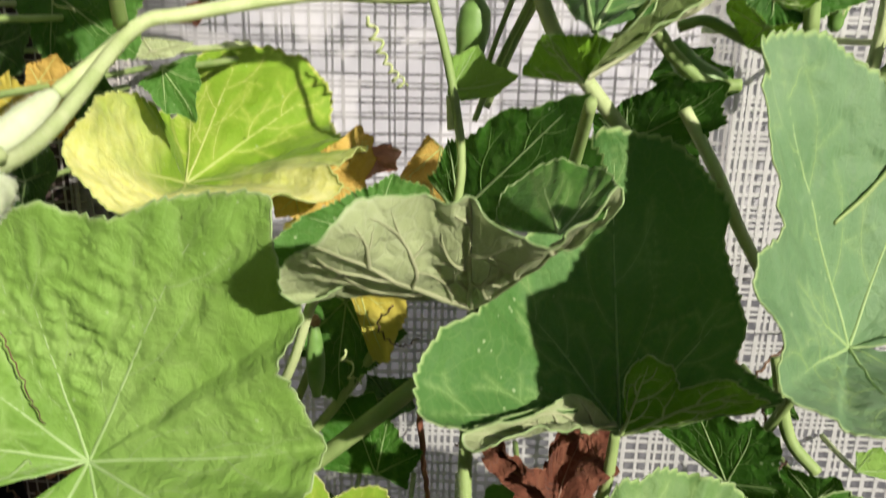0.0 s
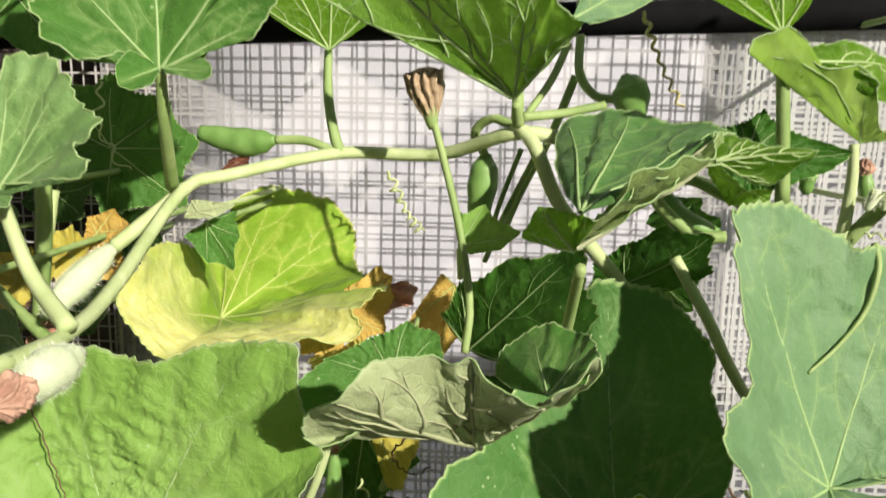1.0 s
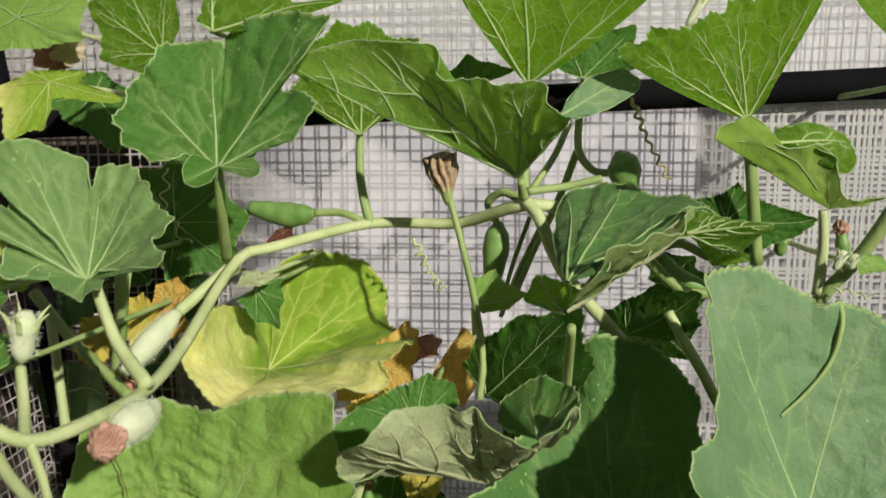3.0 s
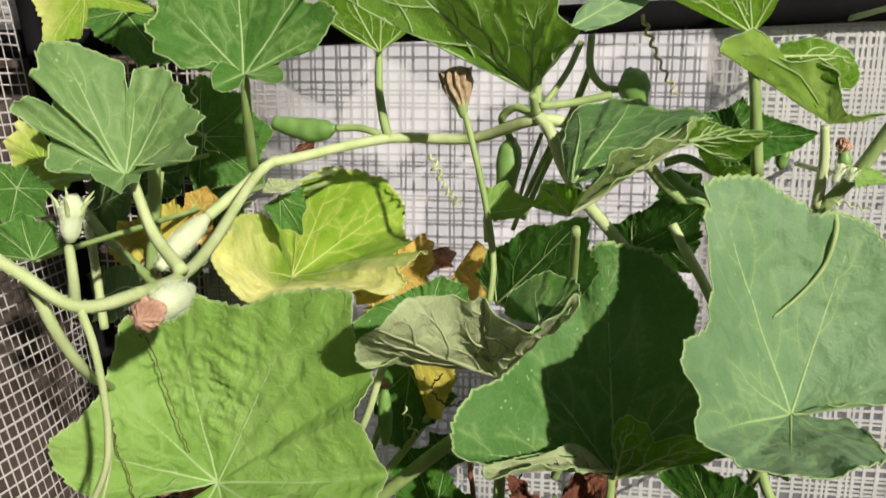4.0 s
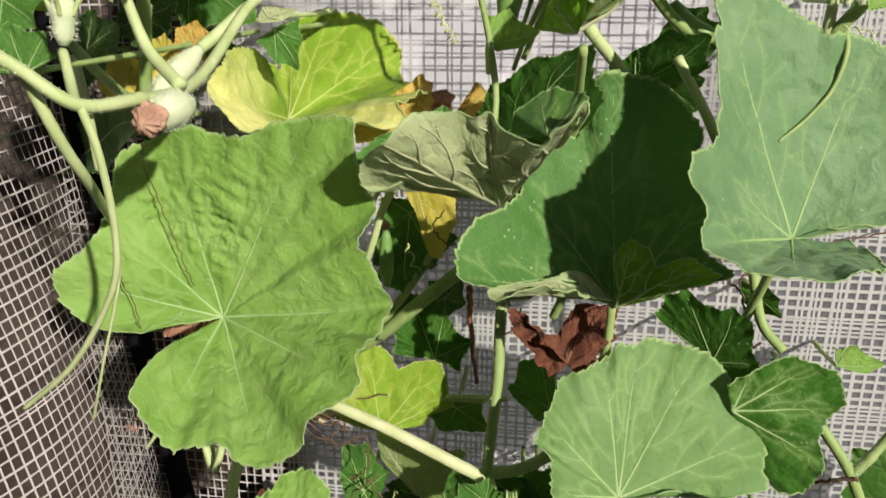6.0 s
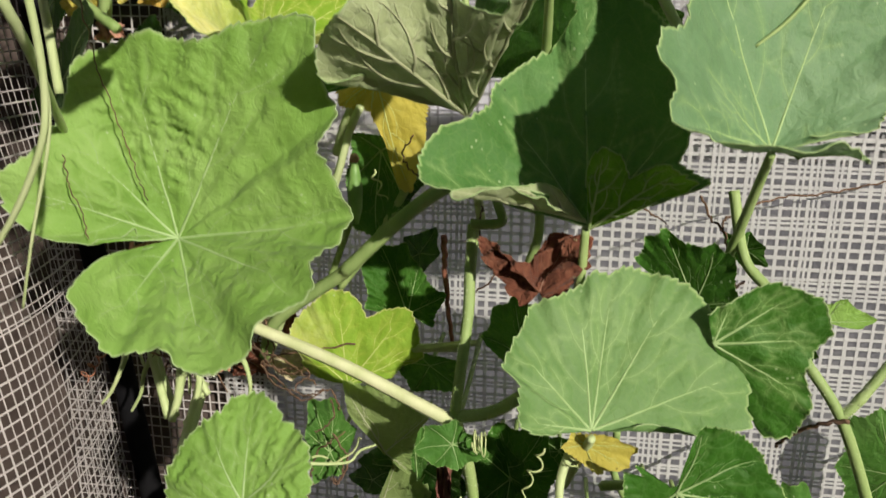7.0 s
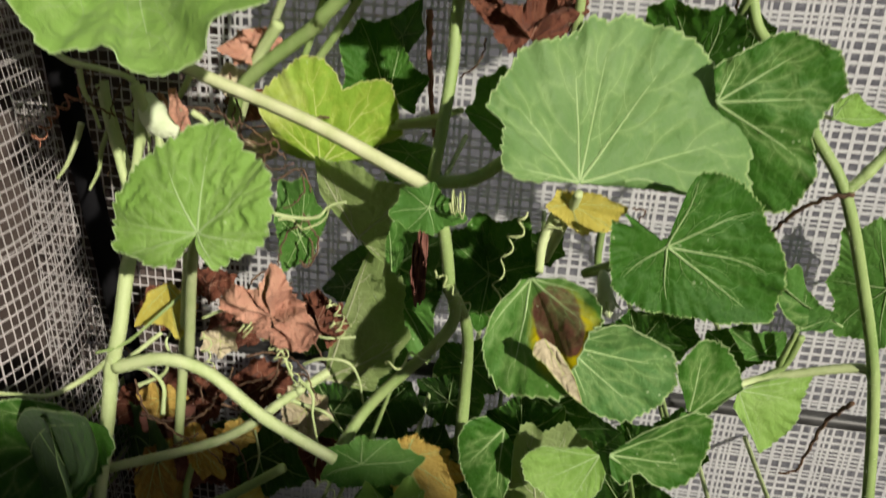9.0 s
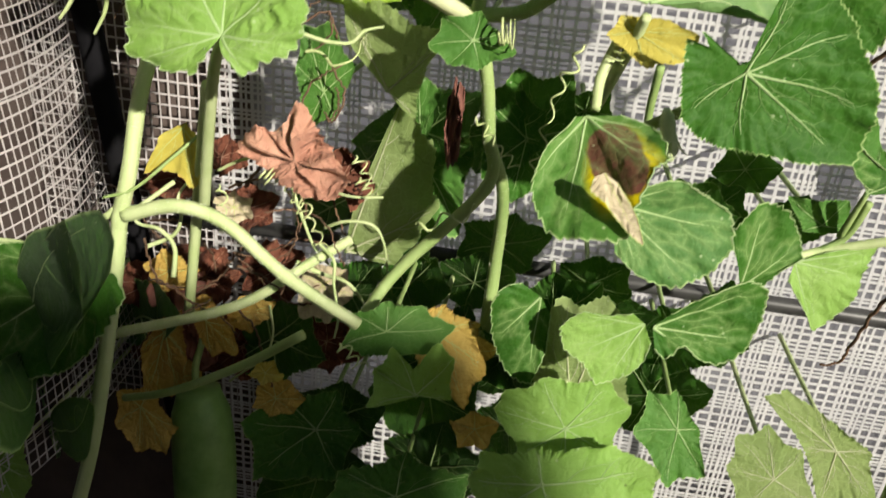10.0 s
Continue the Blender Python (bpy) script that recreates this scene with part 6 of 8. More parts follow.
gourd_leaf("gourd_leaf", "dark green gourd leaf behind the fruit", "green", (-0.093, 0.480, 0.436), (0, 0, 0.3), [(-179, 73), (-133, 83), (-59, 53), (9, 44), (67, 45), (139, 49)])
gourd_leaf("gourd_leaf", "green gourd leaf at the bottom of the tangle", "green", (-0.002, 0.420, 0.426), (0, 0, 0.4), [(-163, 73), (-138, 62), (-13, 76), (25, 68), (83, 40), (164, 56)])
gourd_leaf("gourd_leaf", "young gourd leaf with a folded hairy rim", "green", (-0.223, 0.280, 1.190), (0, 0, 0.3), [(27, 33), (29, 19), (59, 25), (113, 29), (148, 33), (177, 41)])
gourd_leaf("gourd_leaf", "pale green young gourd leaf at the shoot", "green", (-0.244, 0.300, 1.228), (0, 0, 0.3), [(-174, 35), (-97, 22), (-35, 26), (1, 24), (62, 14), (140, 24)])
gourd_leaf("dry_leaf", "pale yellow withered leaf behind the young fruit", "yellowleaf", (-0.259, 0.450, 1.162), (0, 0, 0.1), [(-179, 23), (-123, 24), (-35, 22), (29, 27), (75, 23), (128, 24)], notch=0.12)
gourd_leaf("young_leaf", "cream pale bract leaf at a vine joint", "pale", (-0.144, 0.455, 1.210), (0, 0.1, 0.1), [(-155, 10), (-17, 11), (12, 24), (120, 8)], notch=0.02)
gourd_leaf("young_leaf", "toothed green leaf under a vine joint", "green", (-0.149, 0.480, 1.199), (0, 0.1, 0.1), [(-148, 17), (-87, 26), (-59, 37), (-20, 24), (23, 22)])
# filler leaves added behind: tilted off the sun and coloured dark to give shade
gourd_leaf("gourd_leaf", "filler gourd leaf deep in the tangle, toned dark for shade", "deep", (0.058, 0.550, 0.625), (-1.0564135815221571, -1.2317060844577414, 0.030379394373850677), [(-138, 58), (-106, 54), (-8, 29), (45, 64), (74, 40), (180, 38)])
gourd_leaf("gourd_leaf", "filler gourd leaf deep in the tangle, toned dark for shade", "deep", (-0.028, 0.560, 0.560), (-0.9166083991828142, -1.0754611738334319, -0.0031554696122000903), [(-149, 70), (-121, 83), (-57, 34), (36, 61), (60, 63), (125, 31)])
gourd_leaf("gourd_leaf", "filler gourd leaf deep in the tangle, toned dark for shade", "deep", (0.113, 0.520, 0.575), (-0.8411108570420776, -1.2371872452342834, -0.02985842762399804), [(-180, 37), (-136, 73), (-108, 59), (-23, 27), (40, 52), (61, 72), (96, 44)])
gourd_leaf("gourd_leaf", "filler gourd leaf deep in the tangle, toned dark for shade", "deep", (0.236, 0.560, 0.680), (-0.9411111161489194, -0.9046946287506825, -0.13816876947775836), [(-134, 41), (-101, 42), (-53, 26), (20, 29), (64, 39), (98, 33), (162, 26)])
gourd_leaf("gourd_leaf", "filler gourd leaf deep in the tangle, toned dark for shade", "deep", (0.146, 0.550, 0.674), (-1.0719002864314966, -0.8067989950449874, -0.159886014338814), [(-161, 33), (-127, 49), (-95, 34), (-22, 27), (34, 36), (67, 45), (113, 25)])
gourd_leaf("gourd_leaf", "filler gourd leaf deep in the tangle, toned dark for shade", "deep", (-0.081, 0.600, 0.672), (-1.2514259387927287, -1.0339834383425015, -0.09747712257314156), [(-142, 54), (-113, 30), (12, 30), (49, 42), (144, 16)])
gourd_leaf("gourd_leaf", "filler gourd leaf deep in the tangle, toned dark for shade", "deep", (-0.111, 0.580, 0.625), (-0.979743721883088, -1.292107002370101, -0.047984218087356034), [(-168, 53), (-137, 71), (-107, 39), (23, 45), (46, 89), (71, 47)])
gourd_leaf("gourd_leaf", "filler gourd leaf deep in the tangle, toned dark for shade", "deep", (0.221, 0.520, 0.572), (-1.0152773634438599, -1.0639999069321429, -0.10692032325915043), [(-138, 49), (-98, 59), (7, 34), (65, 58), (118, 29)])
gourd_leaf("gourd_leaf", "filler gourd leaf deep in the tangle, toned dark for shade", "deep", (0.019, 0.540, 0.519), (-0.9103711527091348, -1.1879055421615705, -0.07359728066865145), [(-174, 44), (-126, 97), (-75, 41), (44, 67), (72, 63)])
gourd_leaf("gourd_leaf", "filler gourd leaf deep in the tangle, toned dark for shade", "deep", (-0.169, 0.570, 0.470), (-0.9022291442149004, -0.9309406134138268, 0.048163611796044836), [(-155, 119), (-131, 130), (-71, 45), (26, 90), (54, 95), (109, 49)])
gourd_leaf("gourd_leaf", "filler gourd leaf deep in the tangle, toned dark for shade", "deep", (-0.083, 0.560, 0.544), (-0.823012760927016, -1.1293986592910141, 0.09278879917584099), [(-154, 67), (-128, 71), (-38, 29), (32, 75), (61, 64), (140, 33)])
gourd_leaf("gourd_leaf", "filler gourd leaf deep in the tangle, toned dark for shade", "deep", (0.005, 0.560, 0.437), (-0.8703108714882304, -1.2700873564273092, 0.05342965199408206), [(-145, 97), (-120, 93), (-73, 55), (29, 65), (56, 89), (76, 78), (158, 44)])
gourd_leaf("gourd_leaf", "filler gourd leaf deep in the tangle, toned dark for shade", "deep", (-0.109, 0.540, 0.315), (-0.9078101747070195, -1.0213710777217506, 0.06652609857986685), [(-150, 96), (-128, 174), (-99, 81), (26, 74), (48, 137), (65, 98), (126, 51)])
gourd_leaf("gourd_leaf", "filler gourd leaf deep in the tangle, toned dark for shade", "deep", (0.079, 0.550, 0.513), (-0.9792533005312434, -0.9969901402245953, -0.09498231980090327), [(-153, 71), (-110, 87), (-37, 40), (50, 74), (97, 47)])
gourd_leaf("gourd_leaf", "filler gourd leaf deep in the tangle, toned dark for shade", "deep", (0.159, 0.560, 0.560), (-1.1947007248627006, -1.015870055350562, 0.057286212797361735), [(-174, 36), (-120, 61), (-49, 30), (37, 58), (79, 47)])
gourd_leaf("gourd_leaf", "filler gourd leaf deep in the tangle, toned dark for shade", "deep", (0.221, 0.550, 0.486), (-0.8419744647601255, -1.2110064691271192, -0.02337663811489088), [(-139, 74), (-101, 57), (-16, 29), (48, 65), (78, 66), (136, 44)])
gourd_leaf("gourd_leaf", "filler gourd leaf deep in the tangle, toned dark for shade", "deep", (-0.308, 0.560, 0.479), (-0.9383564767928056, -1.2381439882330745, 0.01951528539253955), [(-159, 109), (-137, 151), (-38, 30), (41, 167), (57, 106)])
gourd_leaf("gourd_leaf", "filler gourd leaf deep in the tangle, toned dark for shade", "deep", (-0.042, 0.560, 0.613), (-1.1376147447864209, -1.1428945962400132, -0.010531635497379455), [(-149, 61), (-115, 50), (4, 41), (46, 65), (113, 34)])
gourd_leaf("gourd_leaf", "filler gourd leaf deep in the tangle, toned dark for shade", "deep", (0.038, 0.550, 0.582), (-0.9543536175766592, -1.1834923986279389, -0.03341247043299472), [(-179, 38), (-137, 55), (-101, 36), (4, 37), (46, 56), (80, 40)])
gourd_leaf("gourd_leaf", "filler gourd leaf deep in the tangle, toned dark for shade", "deep", (0.262, 0.560, 0.553), (-0.9562456904771747, -1.285491439491526, 0.04634198716307797), [(-177, 28), (-137, 46), (-102, 38), (-45, 22), (32, 34), (69, 38), (99, 35)])
gourd_leaf("gourd_leaf", "filler gourd leaf deep in the tangle, toned dark for shade", "deep", (-0.352, 0.440, 0.511), (-1.0120874861409972, -0.9922202085325558, -0.18089656526090792), [(-146, 295), (-140, 374), (-127, 380), (34, 128), (45, 381), (48, 393), (55, 266)])
gourd_leaf("gourd_leaf", "filler gourd leaf deep in the tangle, toned dark for shade", "deep", (-0.354, 0.500, 0.512), (-1.2257486351653706, -1.1361673580836558, -0.2468747678447403), [(-144, 241), (-125, 264), (45, 392), (48, 418), (68, 121)])
gourd_leaf("gourd_leaf", "filler gourd leaf deep in the tangle, toned dark for shade", "deep", (-0.364, 0.460, 0.478), (-1.0594646461618296, -1.1130163055949889, -0.25633754925118774), [(-149, 221), (-142, 316), (-126, 300), (43, 359), (46, 376)])
gourd_leaf("gourd_leaf", "filler gourd leaf deep in the tangle, toned dark for shade", "deep", (-0.343, 0.440, 0.417), (-1.2168771568471712, -1.0289931752527157, -0.09403137211339824), [(-143, 234), (-136, 339), (-124, 344), (44, 236), (50, 312)])
gourd_leaf("gourd_leaf", "filler gourd leaf deep in the tangle, toned dark for shade", "deep", (-0.060, 0.570, 0.998), (-1.0283728070717781, -0.8948584966873783, -0.1526334634115511), [(-169, 49), (-137, 70), (-100, 43), (-32, 31), (25, 57), (57, 50), (120, 28)])
gourd_leaf("gourd_leaf", "filler gourd leaf deep in the tangle, toned dark for shade", "deep", (-0.031, 0.600, 0.928), (-1.1711798964107736, -1.2274716094807387, -0.2342191654579634), [(-137, 38), (-94, 27), (22, 27), (59, 43), (152, 22)])
gourd_leaf("gourd_leaf", "filler gourd leaf deep in the tangle, toned dark for shade", "deep", (0.065, 0.580, 1.034), (-1.2200544637283897, -1.0882959572496391, -0.18495373342241186), [(-154, 47), (-120, 52), (-66, 32), (-4, 35), (40, 43), (81, 46), (145, 38)])
gourd_leaf("gourd_leaf", "filler gourd leaf deep in the tangle, toned dark for shade", "deep", (0.170, 0.600, 1.143), (-0.8921263447847754, -0.8458002999932046, -0.1277308101548962), [(-118, 36), (-38, 28), (26, 28), (94, 27), (176, 37)])
gourd_leaf("gourd_leaf", "filler gourd leaf deep in the tangle, toned dark for shade", "deep", (0.191, 0.580, 1.189), (-1.2258773649843115, -1.1145942618472844, -0.021455758232463373), [(-132, 20), (-75, 17), (-14, 16), (44, 17), (103, 19), (162, 16)])
gourd_leaf("gourd_leaf", "filler gourd leaf deep in the tangle, toned dark for shade", "deep", (0.180, 0.600, 1.197), (-1.1400896443469306, -0.8344727152442784, -0.011471081830329632), [(-155, 23), (-91, 25), (-13, 17), (49, 21), (124, 19)])
gourd_leaf("gourd_leaf", "filler gourd leaf deep in the tangle, toned dark for shade", "deep", (0.144, 0.620, 1.107), (-0.8863194339784426, -1.0766035107139813, -0.27952103509249554), [(-159, 45), (-100, 45), (-16, 31), (49, 38), (119, 28)])
gourd_leaf("gourd_leaf", "filler gourd leaf deep in the tangle, toned dark for shade", "deep", (-0.360, 0.570, 1.172), (-1.246998948817186, -0.9834539878181627, 0.01361797161721301), [(-180, 92), (-162, 101), (-136, 70), (-6, 60), (19, 82), (54, 47)])
gourd_leaf("gourd_leaf", "filler gourd leaf deep in the tangle, toned dark for shade", "deep", (-0.307, 0.580, 1.201), (-0.9031917828358116, -0.9545921668975781, 0.06874361544993857), [(-165, 70), (-124, 35), (-15, 46), (15, 69), (56, 31), (165, 43)])
gourd_leaf("gourd_leaf", "filler gourd leaf deep in the tangle, toned dark for shade", "deep", (-0.353, 0.550, 1.088), (-0.9698161720004529, -1.2360445223505825, -0.03340200746283428), [(-166, 119), (-152, 131), (-102, 31), (22, 164), (30, 144), (70, 35)])
gourd_leaf("gourd_leaf", "filler gourd leaf deep in the tangle, toned dark for shade", "deep", (-0.291, 0.570, 1.108), (-0.8390005423718829, -1.1562393712993528, -0.11183093875808117), [(-171, 62), (-151, 61), (-123, 34), (-2, 40), (22, 75), (36, 70), (111, 23)])
gourd_leaf("gourd_leaf", "filler gourd leaf deep in the tangle, toned dark for shade", "deep", (-0.242, 0.570, 1.174), (-1.077698250414253, -0.9434133215542588, 0.0227796419293389), [(-162, 55), (-108, 26), (3, 43), (34, 43), (146, 25)])
gourd_leaf("gourd_leaf", "filler gourd leaf deep in the tangle, toned dark for shade", "deep", (0.306, 0.560, 0.874), (-0.8576900199665114, -1.003992480366421, -0.0812604727214758), [(-150, 36), (-85, 27), (-8, 23), (71, 30), (135, 29)])
gourd_leaf("gourd_leaf", "filler gourd leaf deep in the tangle, toned dark for shade", "deep", (0.018, 0.500, 0.393), (-1.0458425847131863, -0.8711540410799947, -0.22614681483983293), [(-152, 68), (-111, 147), (-41, 40), (52, 105), (82, 88)])
gourd_leaf("gourd_leaf", "filler gourd leaf deep in the tangle, toned dark for shade", "deep", (0.151, 0.500, 0.408), (-0.8135027019794455, -0.957804710410776, -0.08757161744330116), [(-138, 58), (-110, 80), (-33, 31), (46, 66), (70, 76), (144, 38)])
gourd_leaf("gourd_leaf", "filler gourd leaf deep in the tangle, toned dark for shade", "deep", (-0.081, 0.520, 0.422), (-0.9585590677910216, -0.8041009549654019, -0.12455230932880251), [(-159, 67), (-128, 131), (-101, 78), (14, 45), (50, 91), (79, 63)])
gourd_leaf("gourd_leaf", "filler gourd leaf deep in the tangle, toned dark for shade", "deep", (0.090, 0.520, 0.442), (-1.0033414806652758, -1.263901157515955, -0.19618261243024315), [(-166, 34), (-121, 84), (-87, 49), (29, 34), (65, 68), (93, 50)])
gourd_leaf("gourd_leaf", "filler gourd leaf deep in the tangle, toned dark for shade", "deep", (-0.021, 0.550, 0.723), (-0.9125445746932574, -1.1163044668808515, 0.07695201317617217), [(-153, 92), (-104, 59), (8, 46), (46, 79), (130, 35)])
gourd_leaf("gourd_leaf", "filler gourd leaf deep in the tangle, toned dark for shade", "deep", (0.054, 0.540, 0.736), (-1.2734400943430373, -1.2100639080736433, -0.2627313307140243), [(-143, 69), (-116, 69), (-64, 32), (13, 33), (50, 43), (81, 43), (166, 27)])
gourd_leaf("gourd_leaf", "filler gourd leaf deep in the tangle, toned dark for shade", "deep", (0.204, 0.500, 0.696), (-0.8139048416108874, -0.8114922988936262, -0.0949378069115043), [(-171, 38), (-133, 50), (-96, 38), (-24, 26), (29, 39), (71, 40), (109, 32)])
gourd_leaf("gourd_leaf", "filler gourd leaf deep in the tangle, toned dark for shade", "deep", (0.088, 0.500, 0.546), (-1.0033414806652758, -1.263901157515955, -0.19618261243024315), [(-167, 38), (-123, 95), (-90, 55), (28, 38), (63, 76), (90, 55)])
gourd_leaf("gourd_leaf", "filler gourd leaf deep in the tangle, toned dark for shade", "deep", (0.113, 0.530, 0.764), (-0.8756926187087588, -1.2749360122834392, -0.2330113478442286), [(-146, 23), (-109, 27), (-58, 16), (17, 21), (56, 29), (89, 19), (159, 18)])
gourd_leaf("gourd_leaf", "filler gourd leaf deep in the tangle, toned dark for shade", "deep", (-0.060, 0.570, 0.835), (-1.0496250127990558, -1.0894830224565675, -0.27655461023248656), [(-152, 38), (-112, 27), (-17, 25), (29, 35), (63, 23), (155, 22)])
gourd_leaf("gourd_leaf", "filler gourd leaf deep in the tangle, toned dark for shade", "deep", (0.285, 0.520, 0.690), (-1.0705715397066338, -1.1145434560334821, -0.23083522858400174), [(-122, 39), (-75, 27), (29, 29), (79, 39), (153, 20)])
gourd_leaf("gourd_leaf", "filler gourd leaf deep in the tangle, toned dark for shade", "deep", (0.256, 0.560, 0.723), (-1.1400473716464425, -0.9191098732997949, 0.041541457737263365), [(-149, 26), (-109, 33), (-43, 20), (27, 27), (73, 27), (126, 22)])
gourd_leaf("gourd_leaf", "filler gourd leaf deep in the tangle, toned dark for shade", "deep", (0.139, 0.500, 0.623), (-1.1558416644089933, -1.0978510651522364, -0.1072779384932398), [(-135, 42), (-111, 51), (-66, 28), (25, 35), (57, 46), (83, 33), (173, 26)])
gourd_leaf("gourd_leaf", "filler gourd leaf deep in the tangle, toned dark for shade", "deep", (0.268, 0.580, 0.953), (-1.0137538759768412, -1.0142680417018846, 0.043894439517167594), [(-148, 16), (-93, 16), (-31, 18), (29, 15), (84, 17), (152, 19)])
gourd_leaf("dry_leaf", "orange brown withered leaf in the tangle", "orange", (-0.213, 0.500, 0.680), (-0.08669033895547673, -0.015107000652936353, 0.15399670851201966), [(-154, 17), (-101, 14), (-26, 17), (19, 21), (81, 14), (156, 18)])
gourd_leaf("dry_leaf", "tan withered leaf in the tangle", "dry", (-0.176, 0.500, 0.649), (0.031356363381676605, 0.03141460047355943, 0.3047658759282186), [(-154, 19), (-85, 16), (-17, 20), (29, 17), (95, 14), (165, 21)])
gourd_leaf("dry_leaf", "orange brown withered leaf in the tangle", "orange", (-0.237, 0.500, 0.456), (0.15944182469938023, 0.10306784454630175, 0.25057969167499716), [(-140, 21), (-83, 22), (-24, 28), (24, 22), (71, 26), (134, 22), (174, 23)])
gourd_leaf("dry_leaf", "orange brown withered leaf in the tangle", "orange", (-0.162, 0.500, 0.545), (0.13258085477762172, -0.12634205785371982, 0.17925698754882113), [(-173, 20), (-127, 19), (-57, 14), (-5, 20), (28, 25), (83, 19), (133, 19)])
gourd_leaf("dry_leaf", "orange brown withered leaf in the tangle", "orange", (-0.126, 0.460, 0.481), (-0.049668098810915884, 0.11920224672283614, 0.27540189996273245), [(-150, 24), (-103, 18), (-34, 22), (3, 28), (53, 24), (106, 23), (160, 21)])
gourd_leaf("dry_leaf", "orange brown withered leaf in the tangle", "orange", (-0.241, 0.500, 0.575), (-0.051046823592923035, 0.16322688553500558, 0.31575009687482525), [(-150, 23), (-100, 21), (-39, 22), (5, 27), (50, 17), (109, 22), (173, 25)])
gourd_leaf("dry_leaf", "orange brown withered leaf in the tangle", "orange", (-0.171, 0.500, 0.538), (-0.1755493527201849, -0.12325232844724426, 0.11439604850188903), [(-140, 20), (-61, 18), (14, 22), (72, 20), (164, 20)])
gourd_leaf("dry_leaf", "orange brown withered leaf in the tangle", "orange", (0.041, 0.450, 0.571), (-0.13985673530080533, 0.18938976360772058, 0.22618264872629515), [(-140, 30), (-65, 23), (4, 30), (80, 21), (165, 22)])
gourd_leaf("dry_leaf", "orange brown withered leaf in the tangle", "orange", (0.059, 0.450, 0.491), (-0.05659735957500531, -0.04240788782032373, 0.3050176801990967), [(-121, 22), (-48, 20), (24, 24), (98, 17), (176, 24)])
gourd_leaf("dry_leaf", "yellow fading leaf in the tangle", "yellowleaf", (-0.132, 0.450, 0.515), (0.17443358071722248, -0.08819495276817012, 0.32141007751462647), [(-168, 15), (-96, 11), (-10, 17), (51, 15), (128, 13)])
gourd_leaf("dry_leaf", "tan withered leaf in the tangle", "dry", (-0.153, 0.500, 0.894), (0.042532890338546514, 0.17029399980402093, 0.4083625119963804), [(-177, 17), (-109, 13), (-26, 16), (40, 14), (113, 16)])
gourd_leaf("dry_leaf", "tan withered leaf in the tangle", "dry", (-0.145, 0.540, 0.829), (0.04184135555465435, -0.06573393462573521, 0.28422233035904076), [(-150, 19), (-87, 17), (-28, 16), (14, 20), (61, 17), (121, 16), (175, 21)])
gourd_leaf("dry_leaf", "yellow fading leaf in the tangle", "yellowleaf", (-0.272, 0.460, 1.156), (0.06927841031095994, -0.06943986809540634, 0.48196437692843064), [(-135, 14), (-59, 11), (-14, 16), (18, 18), (82, 11), (139, 15), (179, 17)])
gourd_leaf("dry_leaf", "yellow fading leaf in the tangle", "yellowleaf", (-0.328, 0.500, 1.241), (0.07527921808380139, -0.08001791303902835, 0.23373768352953458), [(-136, 13), (-71, 13), (-17, 20), (15, 20), (71, 14), (141, 15), (178, 18)])
gourd_leaf("dry_leaf", "orange brown withered leaf in the tangle", "orange", (-0.228, 0.500, 1.164), (-0.18724541269817171, 0.025466385363700716, 0.42263611510327626), [(-160, 20), (-64, 12), (-5, 17), (68, 14), (156, 18)])
gourd_leaf("dry_leaf", "tan withered leaf in the tangle", "dry", (-0.249, 0.420, 1.371), (0.14864931757850947, 0.11024825255387194, 0.13238467554589572), [(-156, 14), (-85, 11), (-26, 13), (25, 11), (95, 10), (159, 11)])
gourd_leaf("dry_leaf", "tan withered leaf in the tangle", "dry", (-0.273, 0.440, 1.370), (-0.09188047442616175, -0.19656580772293253, 0.4586011402820712), [(-152, 12), (-48, 10), (0, 16), (78, 8), (159, 14)])
gourd_leaf("dead_leaf", "dark brown dead leaf behind the crisp one", "dead", (-0.068, 0.460, 0.708), (0, 0, 0.1), [(-118, 26), (-75, 32), (-30, 26), (33, 23), (85, 23), (150, 26)], crumple_by=0.01)
gourd_leaf("dead_leaf", "reddish brown scorched end of the yellow leaf", "deadpink", (-0.051, 0.575, 1.132), (0.1, 0.2, 0.4), [(-155, 18), (-63, 17), (-22, 31), (3, 31), (20, 24), (32, 8), (163, 23), (178, 36)], crumple_by=0.006)
gourd_leaf("dead_leaf", "brown crumpled dead leaf among the stalks", "deadpink", (-0.128, 0.470, 0.928), (0, 0, 0.1), [(-176, 21), (-126, 20), (-61, 19), (4, 21), (50, 18), (139, 15)], crumple_by=0.01)
gourd_leaf("dead_leaf", "reddish dry leaf strip below the large leaf", "deadpink", (-0.175, 0.440, 0.878), (0, 0, 0.1), [(-175, 6), (-83, 15), (-42, 18), (5, 9), (91, 19), (117, 19)], crumple_by=0.003)
gourd_leaf("dead_leaf", "brown withered leaf by the upper stalks", "deadpink", (-0.260, 0.420, 1.370), (0, 0, 0.1), [(-156, 21), (-122, 15), (-50, 12), (5, 17), (61, 8), (160, 16)], crumple_by=0.006)
gourd_leaf("dead_leaf", "dark withered leaf under the young gourd", "dead", (-0.155, 0.560, 1.231), (0, 0, 0.1), [(-147, 17), (-90, 12), (-11, 11), (37, 12), (163, 7)], crumple_by=0.003)
# dead-leaf fillers added so the gap behind the vine stays dark
gourd_leaf("dead_leaf", "dark brown filler leaf added to darken the tangle", "dead", (-0.283, 0.600, 0.621), (0.07147340226073401, -0.04129107748081301, 0.44396223251354994), [(-167, 37), (-87, 25), (-13, 31), (37, 31), (139, 29)], crumple_by=0.005)
